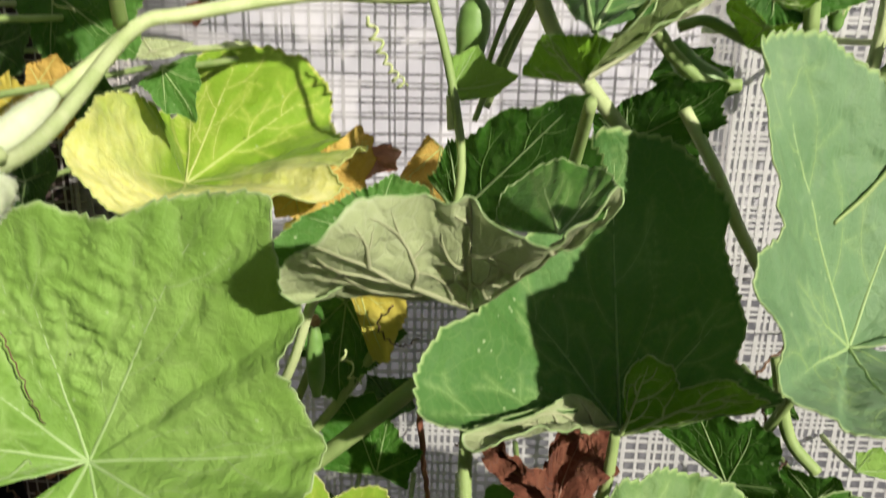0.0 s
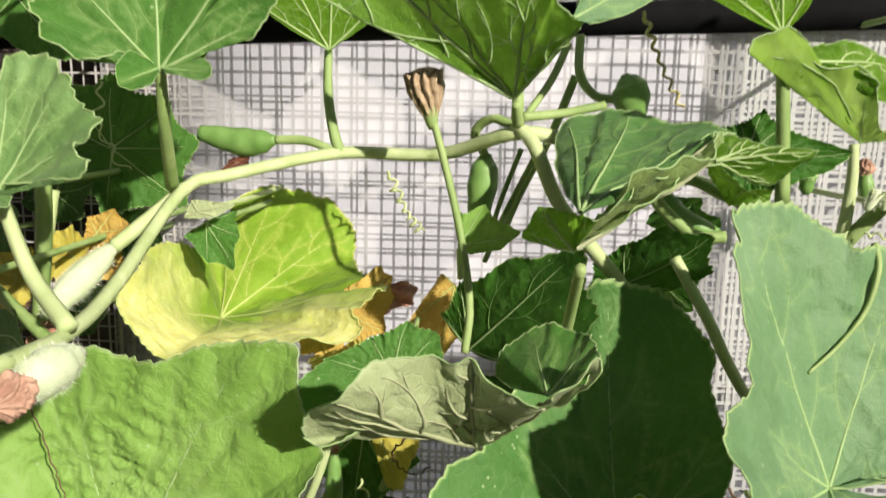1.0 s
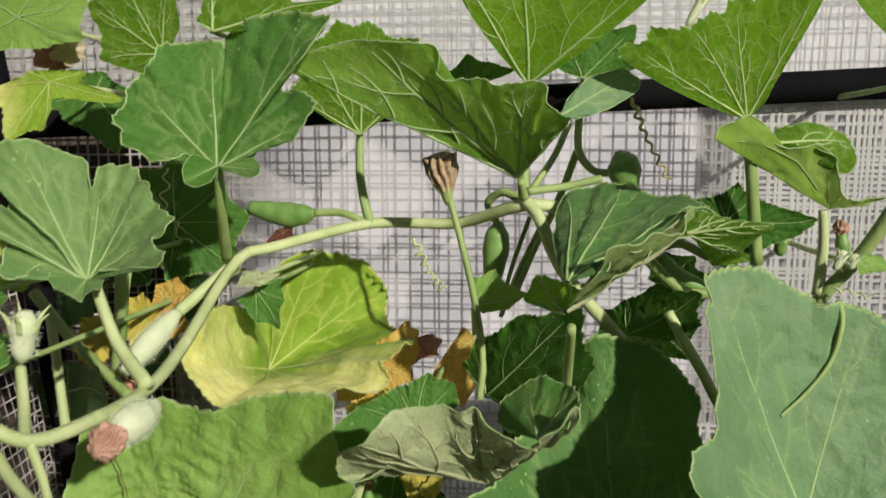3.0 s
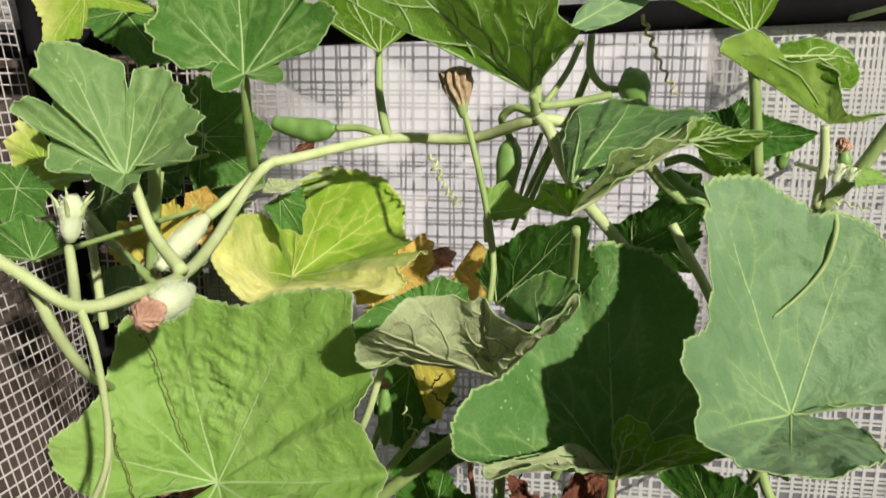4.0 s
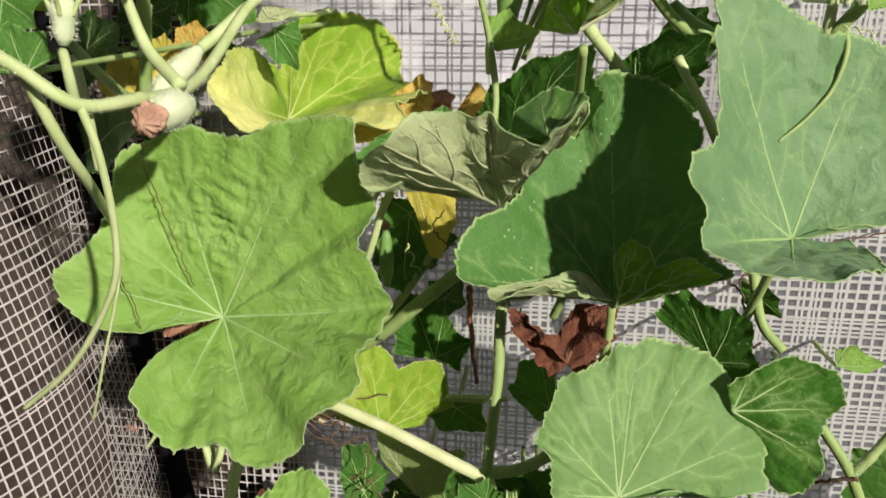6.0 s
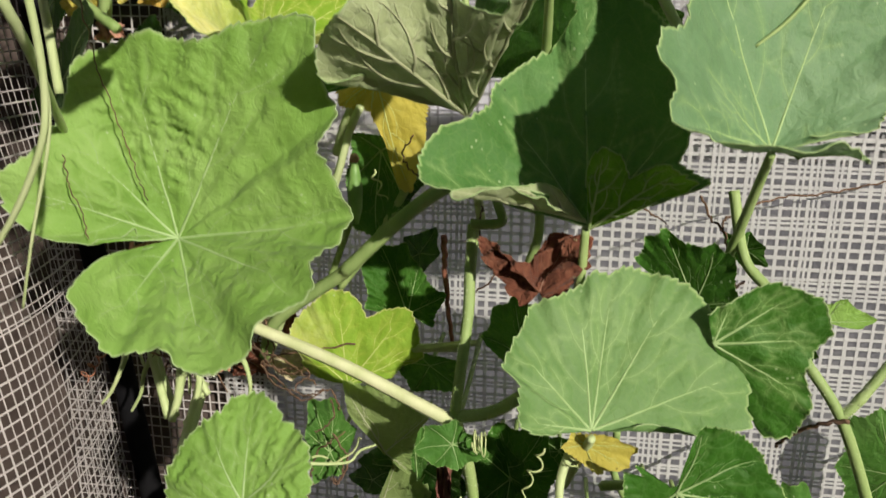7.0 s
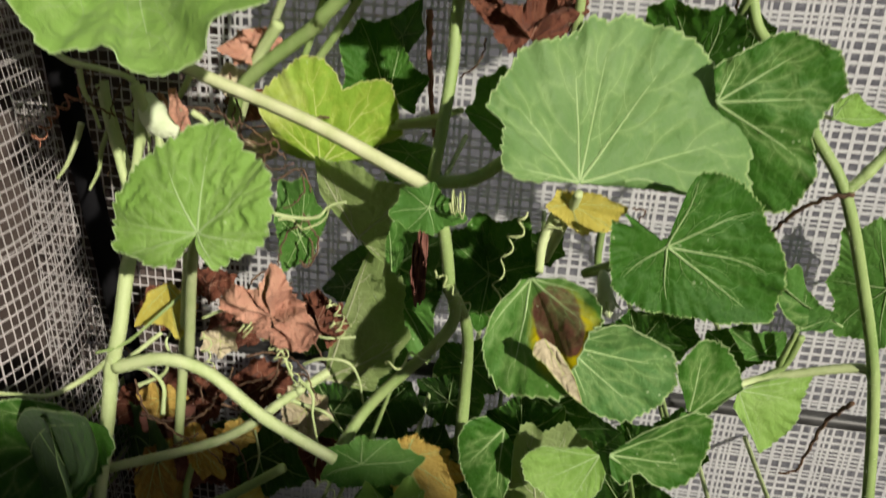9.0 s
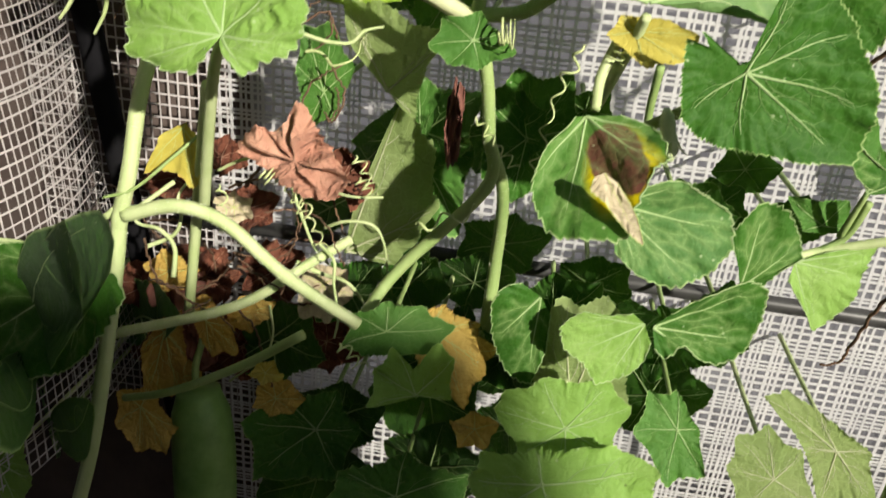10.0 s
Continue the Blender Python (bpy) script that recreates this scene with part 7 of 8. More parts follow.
gourd_leaf("dead_leaf", "dark brown filler leaf added to darken the tangle", "dead", (-0.215, 0.620, 0.590), (-0.11364029618288525, 0.0028981026873947102, 0.344484584778201), [(-156, 44), (-94, 25), (-18, 32), (24, 39), (84, 27), (162, 33)], crumple_by=0.005)
gourd_leaf("dead_leaf", "dark brown filler leaf added to darken the tangle", "dead", (-0.258, 0.600, 0.508), (-0.046857605543297515, -0.17942218671404048, 0.10697744358350586), [(-180, 58), (-134, 49), (-93, 45), (-22, 36), (21, 50), (56, 49), (118, 46)], crumple_by=0.005)
gourd_leaf("dead_leaf", "dark brown filler leaf added to darken the tangle", "dead", (-0.184, 0.620, 0.521), (0.17755571694434735, 0.18327799529765038, 0.15032388344228753), [(-147, 39), (-73, 43), (-12, 48), (41, 40), (105, 37), (167, 36)], crumple_by=0.005)
gourd_leaf("dead_leaf", "dark brown filler leaf added to darken the tangle", "dead", (-0.289, 0.580, 0.425), (0.06773436554003498, 0.05920911912580623, 0.17078596340532937), [(-169, 52), (-107, 40), (-19, 50), (41, 46), (122, 40)], crumple_by=0.005)
gourd_leaf("dead_leaf", "dark brown filler leaf added to darken the tangle", "dead", (-0.215, 0.600, 0.429), (-0.16666943586760077, 0.15549196237955426, 0.17576947185314787), [(-172, 63), (-134, 58), (-82, 41), (-31, 45), (21, 48), (63, 41), (136, 50)], crumple_by=0.005)
gourd_leaf("dead_leaf", "dark brown filler leaf added to darken the tangle", "dead", (-0.119, 0.600, 0.452), (0.1787723170338691, 0.04816956159321681, 0.4493562866741112), [(-153, 42), (-74, 29), (-15, 45), (27, 44), (103, 41), (164, 44)], crumple_by=0.005)
gourd_leaf("dead_leaf", "dark brown filler leaf added to darken the tangle", "dead", (-0.229, 0.600, 0.654), (0.07203785209259583, -0.02297541245972093, 0.34521557892986443), [(-159, 31), (-94, 20), (-18, 26), (22, 27), (83, 20), (155, 26)], crumple_by=0.005)
gourd_leaf("dead_leaf", "dark brown filler leaf added to darken the tangle", "dead", (-0.305, 0.560, 0.513), (0.19915841623143093, 0.1792638483814668, 0.1286749860143382), [(-147, 38), (-95, 27), (-45, 31), (10, 28), (57, 36), (118, 30), (167, 34)], crumple_by=0.005)
gourd_leaf("dead_leaf", "dark brown filler leaf added to darken the tangle", "dead", (-0.175, 0.580, 0.854), (0.06326615611975289, -0.03692616602649529, 0.4285229234394796), [(-151, 20), (-90, 14), (-33, 19), (10, 25), (50, 19), (122, 21), (169, 23)], crumple_by=0.005)
gourd_leaf("dead_leaf", "dark brown filler leaf added to darken the tangle", "dead", (-0.206, 0.580, 0.807), (-0.16893806330438974, 0.18076514591569248, 0.2708730219186857), [(-177, 28), (-135, 24), (-77, 15), (-24, 25), (20, 18), (67, 18), (142, 19)], crumple_by=0.005)
gourd_leaf("dead_leaf", "reddish brown dead leaf seen through the leaf's eye", "deadpink", (-0.228, 0.450, 0.956), (0.1, 0.1, 0.2), [(-162, 30), (-107, 17), (-21, 23), (25, 26), (90, 15), (157, 26)], crumple_by=0.006)
gourd_leaf("gourd_leaf", "dim green leaf between the young gourds", "under", (0.202, 0.515, 1.228), (0, 0, 0.1), [(-131, 15), (-26, 18), (17, 22), (62, 28), (100, 33), (128, 33), (155, 28)], notch=0.05)

# ---- vines, stalks and tendrils ----
stem("vine_stem", "pale green ribbed gourd vine running across the sheet", (5.5, 9.5), [(-0.196, 0.200, 1.218), (-0.171, 0.200, 1.203), (-0.152, 0.212, 1.185), (-0.142, 0.250, 1.182), (-0.148, 0.310, 1.177), (-0.156, 0.370, 1.184), (-0.160, 0.473, 1.221), (-0.137, 0.500, 1.229), (-0.075, 0.554, 1.241), (-0.004, 0.555, 1.242), (0.050, 0.520, 1.260), (0.086, 0.540, 1.256)])
stem("vine_stem", "pale green gourd vine bending down behind the leaves", (9, 9), [(0.050, 0.520, 1.266), (0.063, 0.510, 1.253), (0.077, 0.500, 1.222), (0.093, 0.490, 1.200), (0.116, 0.500, 1.173), (0.140, 0.520, 1.143)])
stem("leaf_stalk", "thick green gourd vine rising behind the large leaf", (10.5, 10.5), [(0.068, 0.530, 1.040), (0.004, 0.452, 1.019), (-0.059, 0.455, 0.961), (-0.074, 0.465, 0.946), (-0.135, 0.480, 0.897), (-0.151, 0.490, 0.858)])
stem("vine_stem", "stout pale gourd vine with a swollen joint by the pole", (10.5, 11), [(-0.197, 0.460, 0.843), (-0.198, 0.400, 0.782), (-0.200, 0.375, 0.726), (-0.209, 0.372, 0.689), (-0.215, 0.365, 0.637), (-0.232, 0.340, 0.509), (-0.265, 0.335, 0.396)])
stem("vine_stem", "pale green gourd vine arching down to the ground", (10, 9), [(-0.205, 0.370, 0.692), (-0.165, 0.370, 0.705), (-0.131, 0.375, 0.694), (-0.089, 0.380, 0.656), (-0.036, 0.390, 0.618)])
stem("vine_stem", "pale gourd vine crossing under the dry leaf", (8, 8), [(-0.243, 0.400, 0.567), (-0.145, 0.420, 0.599), (-0.093, 0.450, 0.631), (-0.063, 0.470, 0.649)])
stem("vine_stem", "green gourd vine hanging from its joint", (9, 9), [(0.027, 0.424, 0.848), (0.037, 0.430, 0.809), (0.043, 0.436, 0.764), (0.045, 0.440, 0.722), (-0.015, 0.440, 0.645), (-0.039, 0.420, 0.607), (-0.047, 0.410, 0.584)])
stem("vine_stem", "green gourd vine joining the broad leaf", (9.5, 9), [(0.025, 0.424, 0.848), (0.056, 0.430, 0.852), (0.084, 0.430, 0.872), (0.104, 0.460, 0.869)])
stem("vine_stem", "tall green gourd vine by the white sheet", (8, 9), [(0.288, 0.450, 0.905), (0.315, 0.437, 0.866), (0.345, 0.440, 0.797), (0.371, 0.440, 0.723), (0.391, 0.440, 0.631), (0.401, 0.440, 0.56), (0.404, 0.440, 0.44), (0.404, 0.450, 0.24), (0.404, 0.460, 0.0)])
stem("vine_stem", "side shoot of the tall gourd vine", (7.5, 7), [(0.316, 0.437, 0.867), (0.328, 0.440, 0.881), (0.351, 0.450, 0.911)])
stem("vine_stem", "green stalk hidden under the dark leaf", (9, 8.5), [(0.034, 0.470, 0.993), (0.033, 0.460, 0.955), (0.033, 0.450, 0.922), (0.027, 0.424, 0.849)])
stem("vine_stem", "vine at the upper edge of the tall leaf", (10, 9), [(0.317, 0.500, 1.273), (0.295, 0.510, 1.228), (0.272, 0.520, 1.192), (0.263, 0.540, 1.158)])
stem("vine_stem", "thick lower gourd vine in the shade", (8, 12), [(0.042, 0.440, 0.762), (0.057, 0.470, 0.707), (0.057, 0.500, 0.631), (0.056, 0.500, 0.555)])
stem("leaf_stalk", "slender green leaf stalk near the sheet", (8, 8), [(0.234, 0.500, 1.022), (0.245, 0.490, 0.972), (0.263, 0.480, 0.950)])
stem("leaf_stalk", "slender yellowish leaf stalk", (5.5, 5.5), [(-0.176, 0.205, 1.204), (-0.174, 0.210, 1.195), (-0.170, 0.222, 1.164), (-0.181, 0.260, 1.129), (-0.256, 0.400, 1.059), (-0.267, 0.450, 1.011)])
stem("leaf_stalk", "pale smooth hanging shoot", (4, 3), [(-0.151, 0.212, 1.184), (-0.147, 0.215, 1.159), (-0.151, 0.225, 1.114), (-0.162, 0.230, 1.080), (-0.198, 0.240, 1.031), (-0.243, 0.250, 0.992)])
stem("leaf_stalk", "thin pale hanging tendril stalk", (2, 1.4), [(-0.154, 0.230, 1.127), (-0.158, 0.235, 1.091), (-0.179, 0.240, 1.033), (-0.198, 0.250, 0.988)])
stem("leaf_stalk", "green leaf stalk behind the young fruit", (9, 9), [(-0.221, 0.420, 1.254), (-0.229, 0.430, 1.199), (-0.242, 0.440, 1.142)])
stem("leaf_stalk", "dark green leaf stalk in the shade", (4.5, 4), [(0.069, 0.550, 1.249), (0.045, 0.570, 1.195), (0.032, 0.580, 1.159)])
stem("leaf_stalk", "dark green stalk in the shade", (3.5, 3.5), [(0.056, 0.560, 1.247), (0.043, 0.570, 1.209), (0.035, 0.580, 1.179)])
stem("leaf_stalk", "slender green stalk above the vine", (5, 5), [(0.086, 0.560, 1.322), (0.075, 0.550, 1.297), (0.058, 0.530, 1.272)])
stem("leaf_stalk", "green stalk of the hanging fruit", (6, 5.5), [(0.094, 0.560, 1.327), (0.094, 0.550, 1.301), (0.105, 0.545, 1.286), (0.121, 0.540, 1.284)])
stem("leaf_stalk", "slender green side stalk", (6, 6), [(0.111, 0.535, 1.280), (0.083, 0.530, 1.274), (0.055, 0.520, 1.271)])
stem("leaf_stalk", "dark green stalk rising behind", (6, 5), [(0.094, 0.580, 1.300), (0.077, 0.580, 1.254), (0.059, 0.590, 1.215), (0.040, 0.590, 1.167)])
stem("leaf_stalk", "thin upright stalk of the dry flower", (4.5, 5), [(-0.003, 0.500, 1.267), (0.005, 0.490, 1.243), (0.017, 0.475, 1.201), (0.025, 0.465, 1.156), (0.023, 0.460, 1.125)])
stem("leaf_stalk", "pale leaf stalk with green bands", (8, 8), [(0.164, 0.530, 1.177), (0.177, 0.520, 1.154), (0.189, 0.520, 1.134), (0.207, 0.525, 1.101), (0.232, 0.530, 1.063)])
stem("leaf_stalk", "slender yellow-green leaf stalk", (6, 6), [(-0.120, 0.500, 0.934), (-0.080, 0.470, 1.014), (-0.063, 0.460, 1.062), (-0.051, 0.450, 1.084)])
stem("leaf_stalk", "thin green stalk by the sheet", (7, 7), [(-0.012, 0.520, 1.039), (-0.041, 0.530, 0.989), (-0.068, 0.540, 0.946), (-0.098, 0.550, 0.905)])
stem("leaf_stalk", "thin green stalk by the sheet", (6, 6), [(-0.068, 0.540, 1.016), (-0.089, 0.550, 0.963), (-0.111, 0.560, 0.907)])
stem("leaf_stalk", "yellow-green leaf stalk low in the tangle", (8, 8), [(-0.133, 0.360, 0.798), (-0.174, 0.420, 0.673), (-0.195, 0.440, 0.574)])
stem("leaf_stalk", "yellow-green leaf stalk by the pole", (9, 9), [(-0.267, 0.500, 0.875), (-0.251, 0.490, 0.829), (-0.231, 0.470, 0.802)])
stem("leaf_stalk", "pale withered stalk under the large leaf", (8, 5), [(-0.206, 0.440, 0.897), (-0.198, 0.450, 0.859), (-0.188, 0.450, 0.837)])
stem("leaf_stalk", "yellow-green stalk among dry leaves", (9, 9), [(-0.102, 0.470, 0.947), (-0.125, 0.480, 0.914), (-0.150, 0.500, 0.860)])
stem("leaf_stalk", "slender green stalk of the spotted leaf", (6, 6), [(0.158, 0.480, 0.817), (0.160, 0.500, 0.768), (0.173, 0.500, 0.738)])
stem("leaf_stalk", "green young stalk by the sheet", (6, 5), [(0.316, 0.450, 0.745), (0.312, 0.460, 0.713), (0.295, 0.460, 0.698)])
stem("leaf_stalk", "brown dry leaf stalk lying across", (8, 6), [(-0.082, 0.400, 0.595), (-0.132, 0.400, 0.557), (-0.195, 0.400, 0.519), (-0.245, 0.410, 0.495)])
stem("dry_tendril", "thin brown dry tendril stretched over the sheet", (2.2, 1.6), [(0.231, 0.520, 0.984), (0.246, 0.550, 0.991), (0.296, 0.600, 0.997), (0.347, 0.620, 1.000), (0.403, 0.630, 1.012)])
stem("dry_tendril", "thin brown dry tendril", (2, 2), [(0.213, 0.520, 1.014), (0.221, 0.510, 0.997), (0.233, 0.510, 0.985), (0.236, 0.500, 0.966), (0.241, 0.490, 0.947), (0.247, 0.490, 0.952)])
stem("dry_tendril", "thin dry tendril across the sheet", (1.8, 1.4), [(0.163, 0.550, 1.008), (0.176, 0.550, 0.991), (0.193, 0.550, 0.981)])
stem("dry_tendril", "thin brown dry twig at the vine joint", (3.5, 3), [(0.318, 0.430, 0.867), (0.299, 0.440, 0.857), (0.288, 0.460, 0.835), (0.285, 0.480, 0.815)])
stem("dry_tendril", "dark dry twig low at the sheet", (4, 2), [(0.376, 0.470, 0.681), (0.373, 0.500, 0.643), (0.376, 0.530, 0.587), (0.375, 0.540, 0.560), (0.361, 0.540, 0.554)])
stem("dry_tendril", "dark thin thread on the large leaf", (0.9, 0.8), [(-0.144, 0.25, 1.158), (-0.21, 0.37, 1.115), (-0.212, 0.384, 1.093), (-0.203, 0.382, 1.068), (-0.195, 0.38, 1.043), (-0.191, 0.384, 1.02)])
stem("dry_tendril", "dark thin thread on the large leaf", (0.9, 0.8), [(-0.232, 0.355, 1.058), (-0.228, 0.352, 1.036), (-0.221, 0.352, 1.019), (-0.218, 0.35, 1.001)])
stem("dry_tendril", "dark dry tendril under the vine", (1.8, 1.6), [(-0.071, 0.500, 0.872), (-0.155, 0.500, 0.850), (-0.141, 0.500, 0.828), (-0.121, 0.500, 0.812), (-0.096, 0.500, 0.825), (-0.086, 0.500, 0.805)])
stem("dry_tendril", "dark dry tendril in the tangle", (1.8, 1.6), [(-0.088, 0.480, 0.792), (-0.075, 0.480, 0.767), (-0.083, 0.480, 0.745), (-0.091, 0.480, 0.749)])
stem("dry_tendril", "dark dry tendril on the sheet", (2, 1.6), [(0.047, 0.570, 0.935), (0.043, 0.570, 0.915), (0.025, 0.580, 0.897)])
stem("dry_tendril", "dark dry tendril near the leaf base", (1.6, 1.4), [(0.181, 0.500, 0.819), (0.191, 0.500, 0.817), (0.187, 0.500, 0.807)])
stem("dry_tendril", "thin dark tendril behind yellow leaf", (1.5, 1.5), [(-0.242, 0.440, 1.183), (-0.239, 0.440, 1.168), (-0.248, 0.440, 1.151), (-0.260, 0.440, 1.146)])
stem("dry_tendril", "brown dry stick hanging by the sheet", (6, 4), [(-0.003, 0.570, 0.955), (-0.002, 0.580, 0.903), (0.003, 0.590, 0.838)])
stem("leaf_stalk", "thin green shoot hanging over the tall leaf", (4, 2), [(0.263, 0.458, 1.204), (0.263, 0.450, 1.190), (0.256, 0.444, 1.167), (0.240, 0.436, 1.148), (0.221, 0.427, 1.133)])
stem("leaf_stalk", "pale stalk of the flower bud", (5, 5), [(-0.180, 0.250, 1.205), (-0.169, 0.235, 1.192), (-0.154, 0.213, 1.185)])
stem("dry_tendril", "thin dark tendril in the gap below the yellow leaf", (1.4, 1.2), [(-0.015, 0.470, 1.061), (-0.025, 0.480, 1.043), (-0.012, 0.490, 1.025), (0.001, 0.500, 1.027)])
stem("dry_tendril", "reddish thin dry tendril by the pole", (1.6, 1.4), [(-0.289, 0.490, 0.905), (-0.276, 0.490, 0.892), (-0.267, 0.490, 0.902), (-0.274, 0.490, 0.883), (-0.276, 0.480, 0.880)])
stem("dry_tendril", "dark thin tendril near the puckered leaf", (1.4, 1.2), [(-0.217, 0.460, 0.884), (-0.230, 0.460, 0.869), (-0.226, 0.460, 0.858), (-0.204, 0.450, 0.863)])
stem("dry_tendril", "dark dry tendril across the gap", (1.6, 1.4), [(-0.194, 0.500, 0.869), (-0.175, 0.500, 0.863), (-0.151, 0.500, 0.844), (-0.121, 0.500, 0.844), (-0.111, 0.500, 0.850)])
stem("dry_tendril", "dark dry tendril in the tangle", (1.6, 1.4), [(-0.153, 0.520, 0.863), (-0.156, 0.520, 0.843), (-0.149, 0.520, 0.829), (-0.108, 0.520, 0.830)])
stem("leaf_stalk", "pale hairy tendril stalk from the joint", (5, 2.5), [(-0.212, 0.372, 0.695), (-0.231, 0.370, 0.679), (-0.255, 0.360, 0.666), (-0.281, 0.350, 0.669), (-0.309, 0.350, 0.669)])
stem("leaf_stalk", "slender pale stalk of the yellow leaf", (3.5, 3), [(-0.180, 0.400, 0.710), (-0.195, 0.385, 0.698), (-0.208, 0.372, 0.688)])
stem("leaf_stalk", "thin reddish tendril along the vine", (2.5, 2), [(-0.149, 0.400, 0.758), (-0.171, 0.380, 0.736), (-0.195, 0.370, 0.714), (-0.216, 0.365, 0.706)])
stem("leaf_stalk", "pale withered stalk bent over the pole", (5, 4), [(-0.279, 0.460, 0.912), (-0.260, 0.450, 0.908), (-0.232, 0.450, 0.904), (-0.210, 0.450, 0.895), (-0.202, 0.450, 0.856)])
stem("leaf_stalk", "pale bundle of withered stalks", (9, 5), [(-0.213, 0.460, 0.893), (-0.212, 0.460, 0.862), (-0.217, 0.450, 0.827)])
stem("leaf_stalk", "yellow-green stalk behind the pole net", (7, 7), [(-0.282, 0.520, 0.877), (-0.276, 0.520, 0.837), (-0.262, 0.510, 0.795)])
stem("dry_tendril", "pinkish thin tendril hanging low", (2, 1.6), [(-0.219, 0.420, 0.650), (-0.217, 0.430, 0.610), (-0.201, 0.440, 0.596), (-0.179, 0.460, 0.593)])
stem("leaf_stalk", "yellow-green leaf stalk behind the joint", (8, 8), [(-0.251, 0.480, 1.217), (-0.253, 0.470, 1.179), (-0.256, 0.460, 1.127)])
stem("leaf_stalk", "green leaf stalk by the side net", (8, 7), [(-0.303, 0.440, 1.201), (-0.269, 0.430, 1.169), (-0.210, 0.400, 1.138)])
stem("leaf_stalk", "pale leaf stalk by the side net", (7, 7), [(-0.312, 0.470, 1.178), (-0.302, 0.460, 1.138), (-0.299, 0.460, 1.087)])
stem("leaf_stalk", "green leaf stalk bent in an elbow", (7.5, 7), [(0.033, 0.455, 0.997), (0.045, 0.455, 0.997), (0.057, 0.455, 1.000), (0.053, 0.460, 1.013), (0.047, 0.475, 1.028)])
stem("dry_tendril", "brown dry hooked tendril behind the stalk", (2, 1.6), [(0.040, 0.470, 0.982), (0.038, 0.470, 0.993), (0.040, 0.480, 1.005)])
stem("leaf_stalk", "thin green stalk rising behind the dead leaf", (8, 7), [(0.084, 0.520, 1.005), (0.084, 0.520, 0.972), (0.077, 0.530, 0.946)])
stem("leaf_stalk", "pale stalk of the slim bud above the pipe", (4, 3.5), [(0.146, 0.500, 1.360), (0.155, 0.500, 1.377), (0.164, 0.500, 1.388)])
stem("leaf_stalk", "thin pale withered stalk in the tangle", (2.3189982908937146, 1.8), [(-0.157, 0.425, 0.713), (-0.135, 0.422, 0.726), (-0.116, 0.426, 0.729), (-0.096, 0.418, 0.730), (-0.087, 0.421, 0.716)])
stem("dry_tendril", "thin brown dry tendril in the withered tangle", (2.0219828140678544, 1.2), [(-0.118, 0.488, 0.715), (-0.110, 0.479, 0.746), (-0.105, 0.484, 0.770), (-0.094, 0.486, 0.779), (-0.082, 0.495, 0.786)])
stem("dry_tendril", "thin brown dry tendril in the withered tangle", (2.824428003969733, 1.2), [(-0.211, 0.447, 0.624), (-0.215, 0.438, 0.642), (-0.232, 0.444, 0.654), (-0.241, 0.439, 0.677), (-0.259, 0.448, 0.677)])
stem("leaf_stalk", "thin pale withered stalk in the tangle", (3.5722595758563775, 1.8), [(-0.117, 0.469, 0.713), (-0.114, 0.472, 0.686), (-0.103, 0.466, 0.662), (-0.093, 0.464, 0.640), (-0.078, 0.457, 0.629)])
stem("dry_tendril", "thin brown dry tendril in the withered tangle", (1.765922551986879, 1.2), [(-0.188, 0.439, 0.593), (-0.167, 0.445, 0.610), (-0.155, 0.437, 0.630), (-0.145, 0.439, 0.644), (-0.141, 0.443, 0.659)])
stem("dry_tendril", "thin brown dry tendril in the withered tangle", (2.09282407387914, 1.2), [(-0.080, 0.474, 0.636), (-0.110, 0.482, 0.637), (-0.134, 0.485, 0.621), (-0.160, 0.491, 0.608), (-0.176, 0.493, 0.607)])
stem("leaf_stalk", "thin pale withered stalk in the tangle", (2.3441828347300095, 1.8), [(-0.142, 0.492, 0.559), (-0.142, 0.499, 0.524), (-0.149, 0.495, 0.499), (-0.169, 0.495, 0.480), (-0.185, 0.494, 0.465)])
stem("dry_tendril", "thin brown dry tendril in the withered tangle", (2.3431864583871636, 1.2), [(-0.172, 0.484, 0.556), (-0.150, 0.473, 0.546), (-0.142, 0.469, 0.521), (-0.131, 0.462, 0.500), (-0.131, 0.466, 0.476)])
stem("dry_tendril", "thin brown dry tendril in the withered tangle", (2.2145209805926585, 1.2), [(-0.226, 0.434, 0.604), (-0.201, 0.427, 0.602), (-0.183, 0.427, 0.590), (-0.160, 0.419, 0.588), (-0.145, 0.427, 0.566)])
stem("leaf_stalk", "thin pale withered stalk in the tangle", (2.8259973693391807, 1.8), [(-0.114, 0.445, 0.726), (-0.099, 0.451, 0.706), (-0.080, 0.448, 0.700), (-0.056, 0.440, 0.700), (-0.034, 0.449, 0.699)])
stem("dry_tendril", "thin brown dry tendril in the withered tangle", (2.560352969644796, 1.2), [(-0.111, 0.491, 0.689), (-0.092, 0.501, 0.675), (-0.084, 0.508, 0.647), (-0.073, 0.507, 0.626), (-0.052, 0.501, 0.614)])
stem("dry_tendril", "thin brown dry tendril in the withered tangle", (2.6539713621613386, 1.2), [(-0.155, 0.472, 0.681), (-0.139, 0.473, 0.705), (-0.132, 0.467, 0.727), (-0.124, 0.475, 0.736), (-0.107, 0.476, 0.741)])
stem("leaf_stalk", "thin pale withered stalk in the tangle", (3.6570432919217093, 1.8), [(-0.224, 0.431, 0.635), (-0.201, 0.435, 0.648), (-0.192, 0.432, 0.669), (-0.194, 0.433, 0.684), (-0.185, 0.445, 0.699)])
stem("dry_tendril", "thin brown dry tendril in the withered tangle", (1.720977254931127, 1.2), [(-0.117, 0.417, 0.688), (-0.096, 0.425, 0.689), (-0.070, 0.413, 0.687), (-0.061, 0.412, 0.670), (-0.054, 0.414, 0.652)])
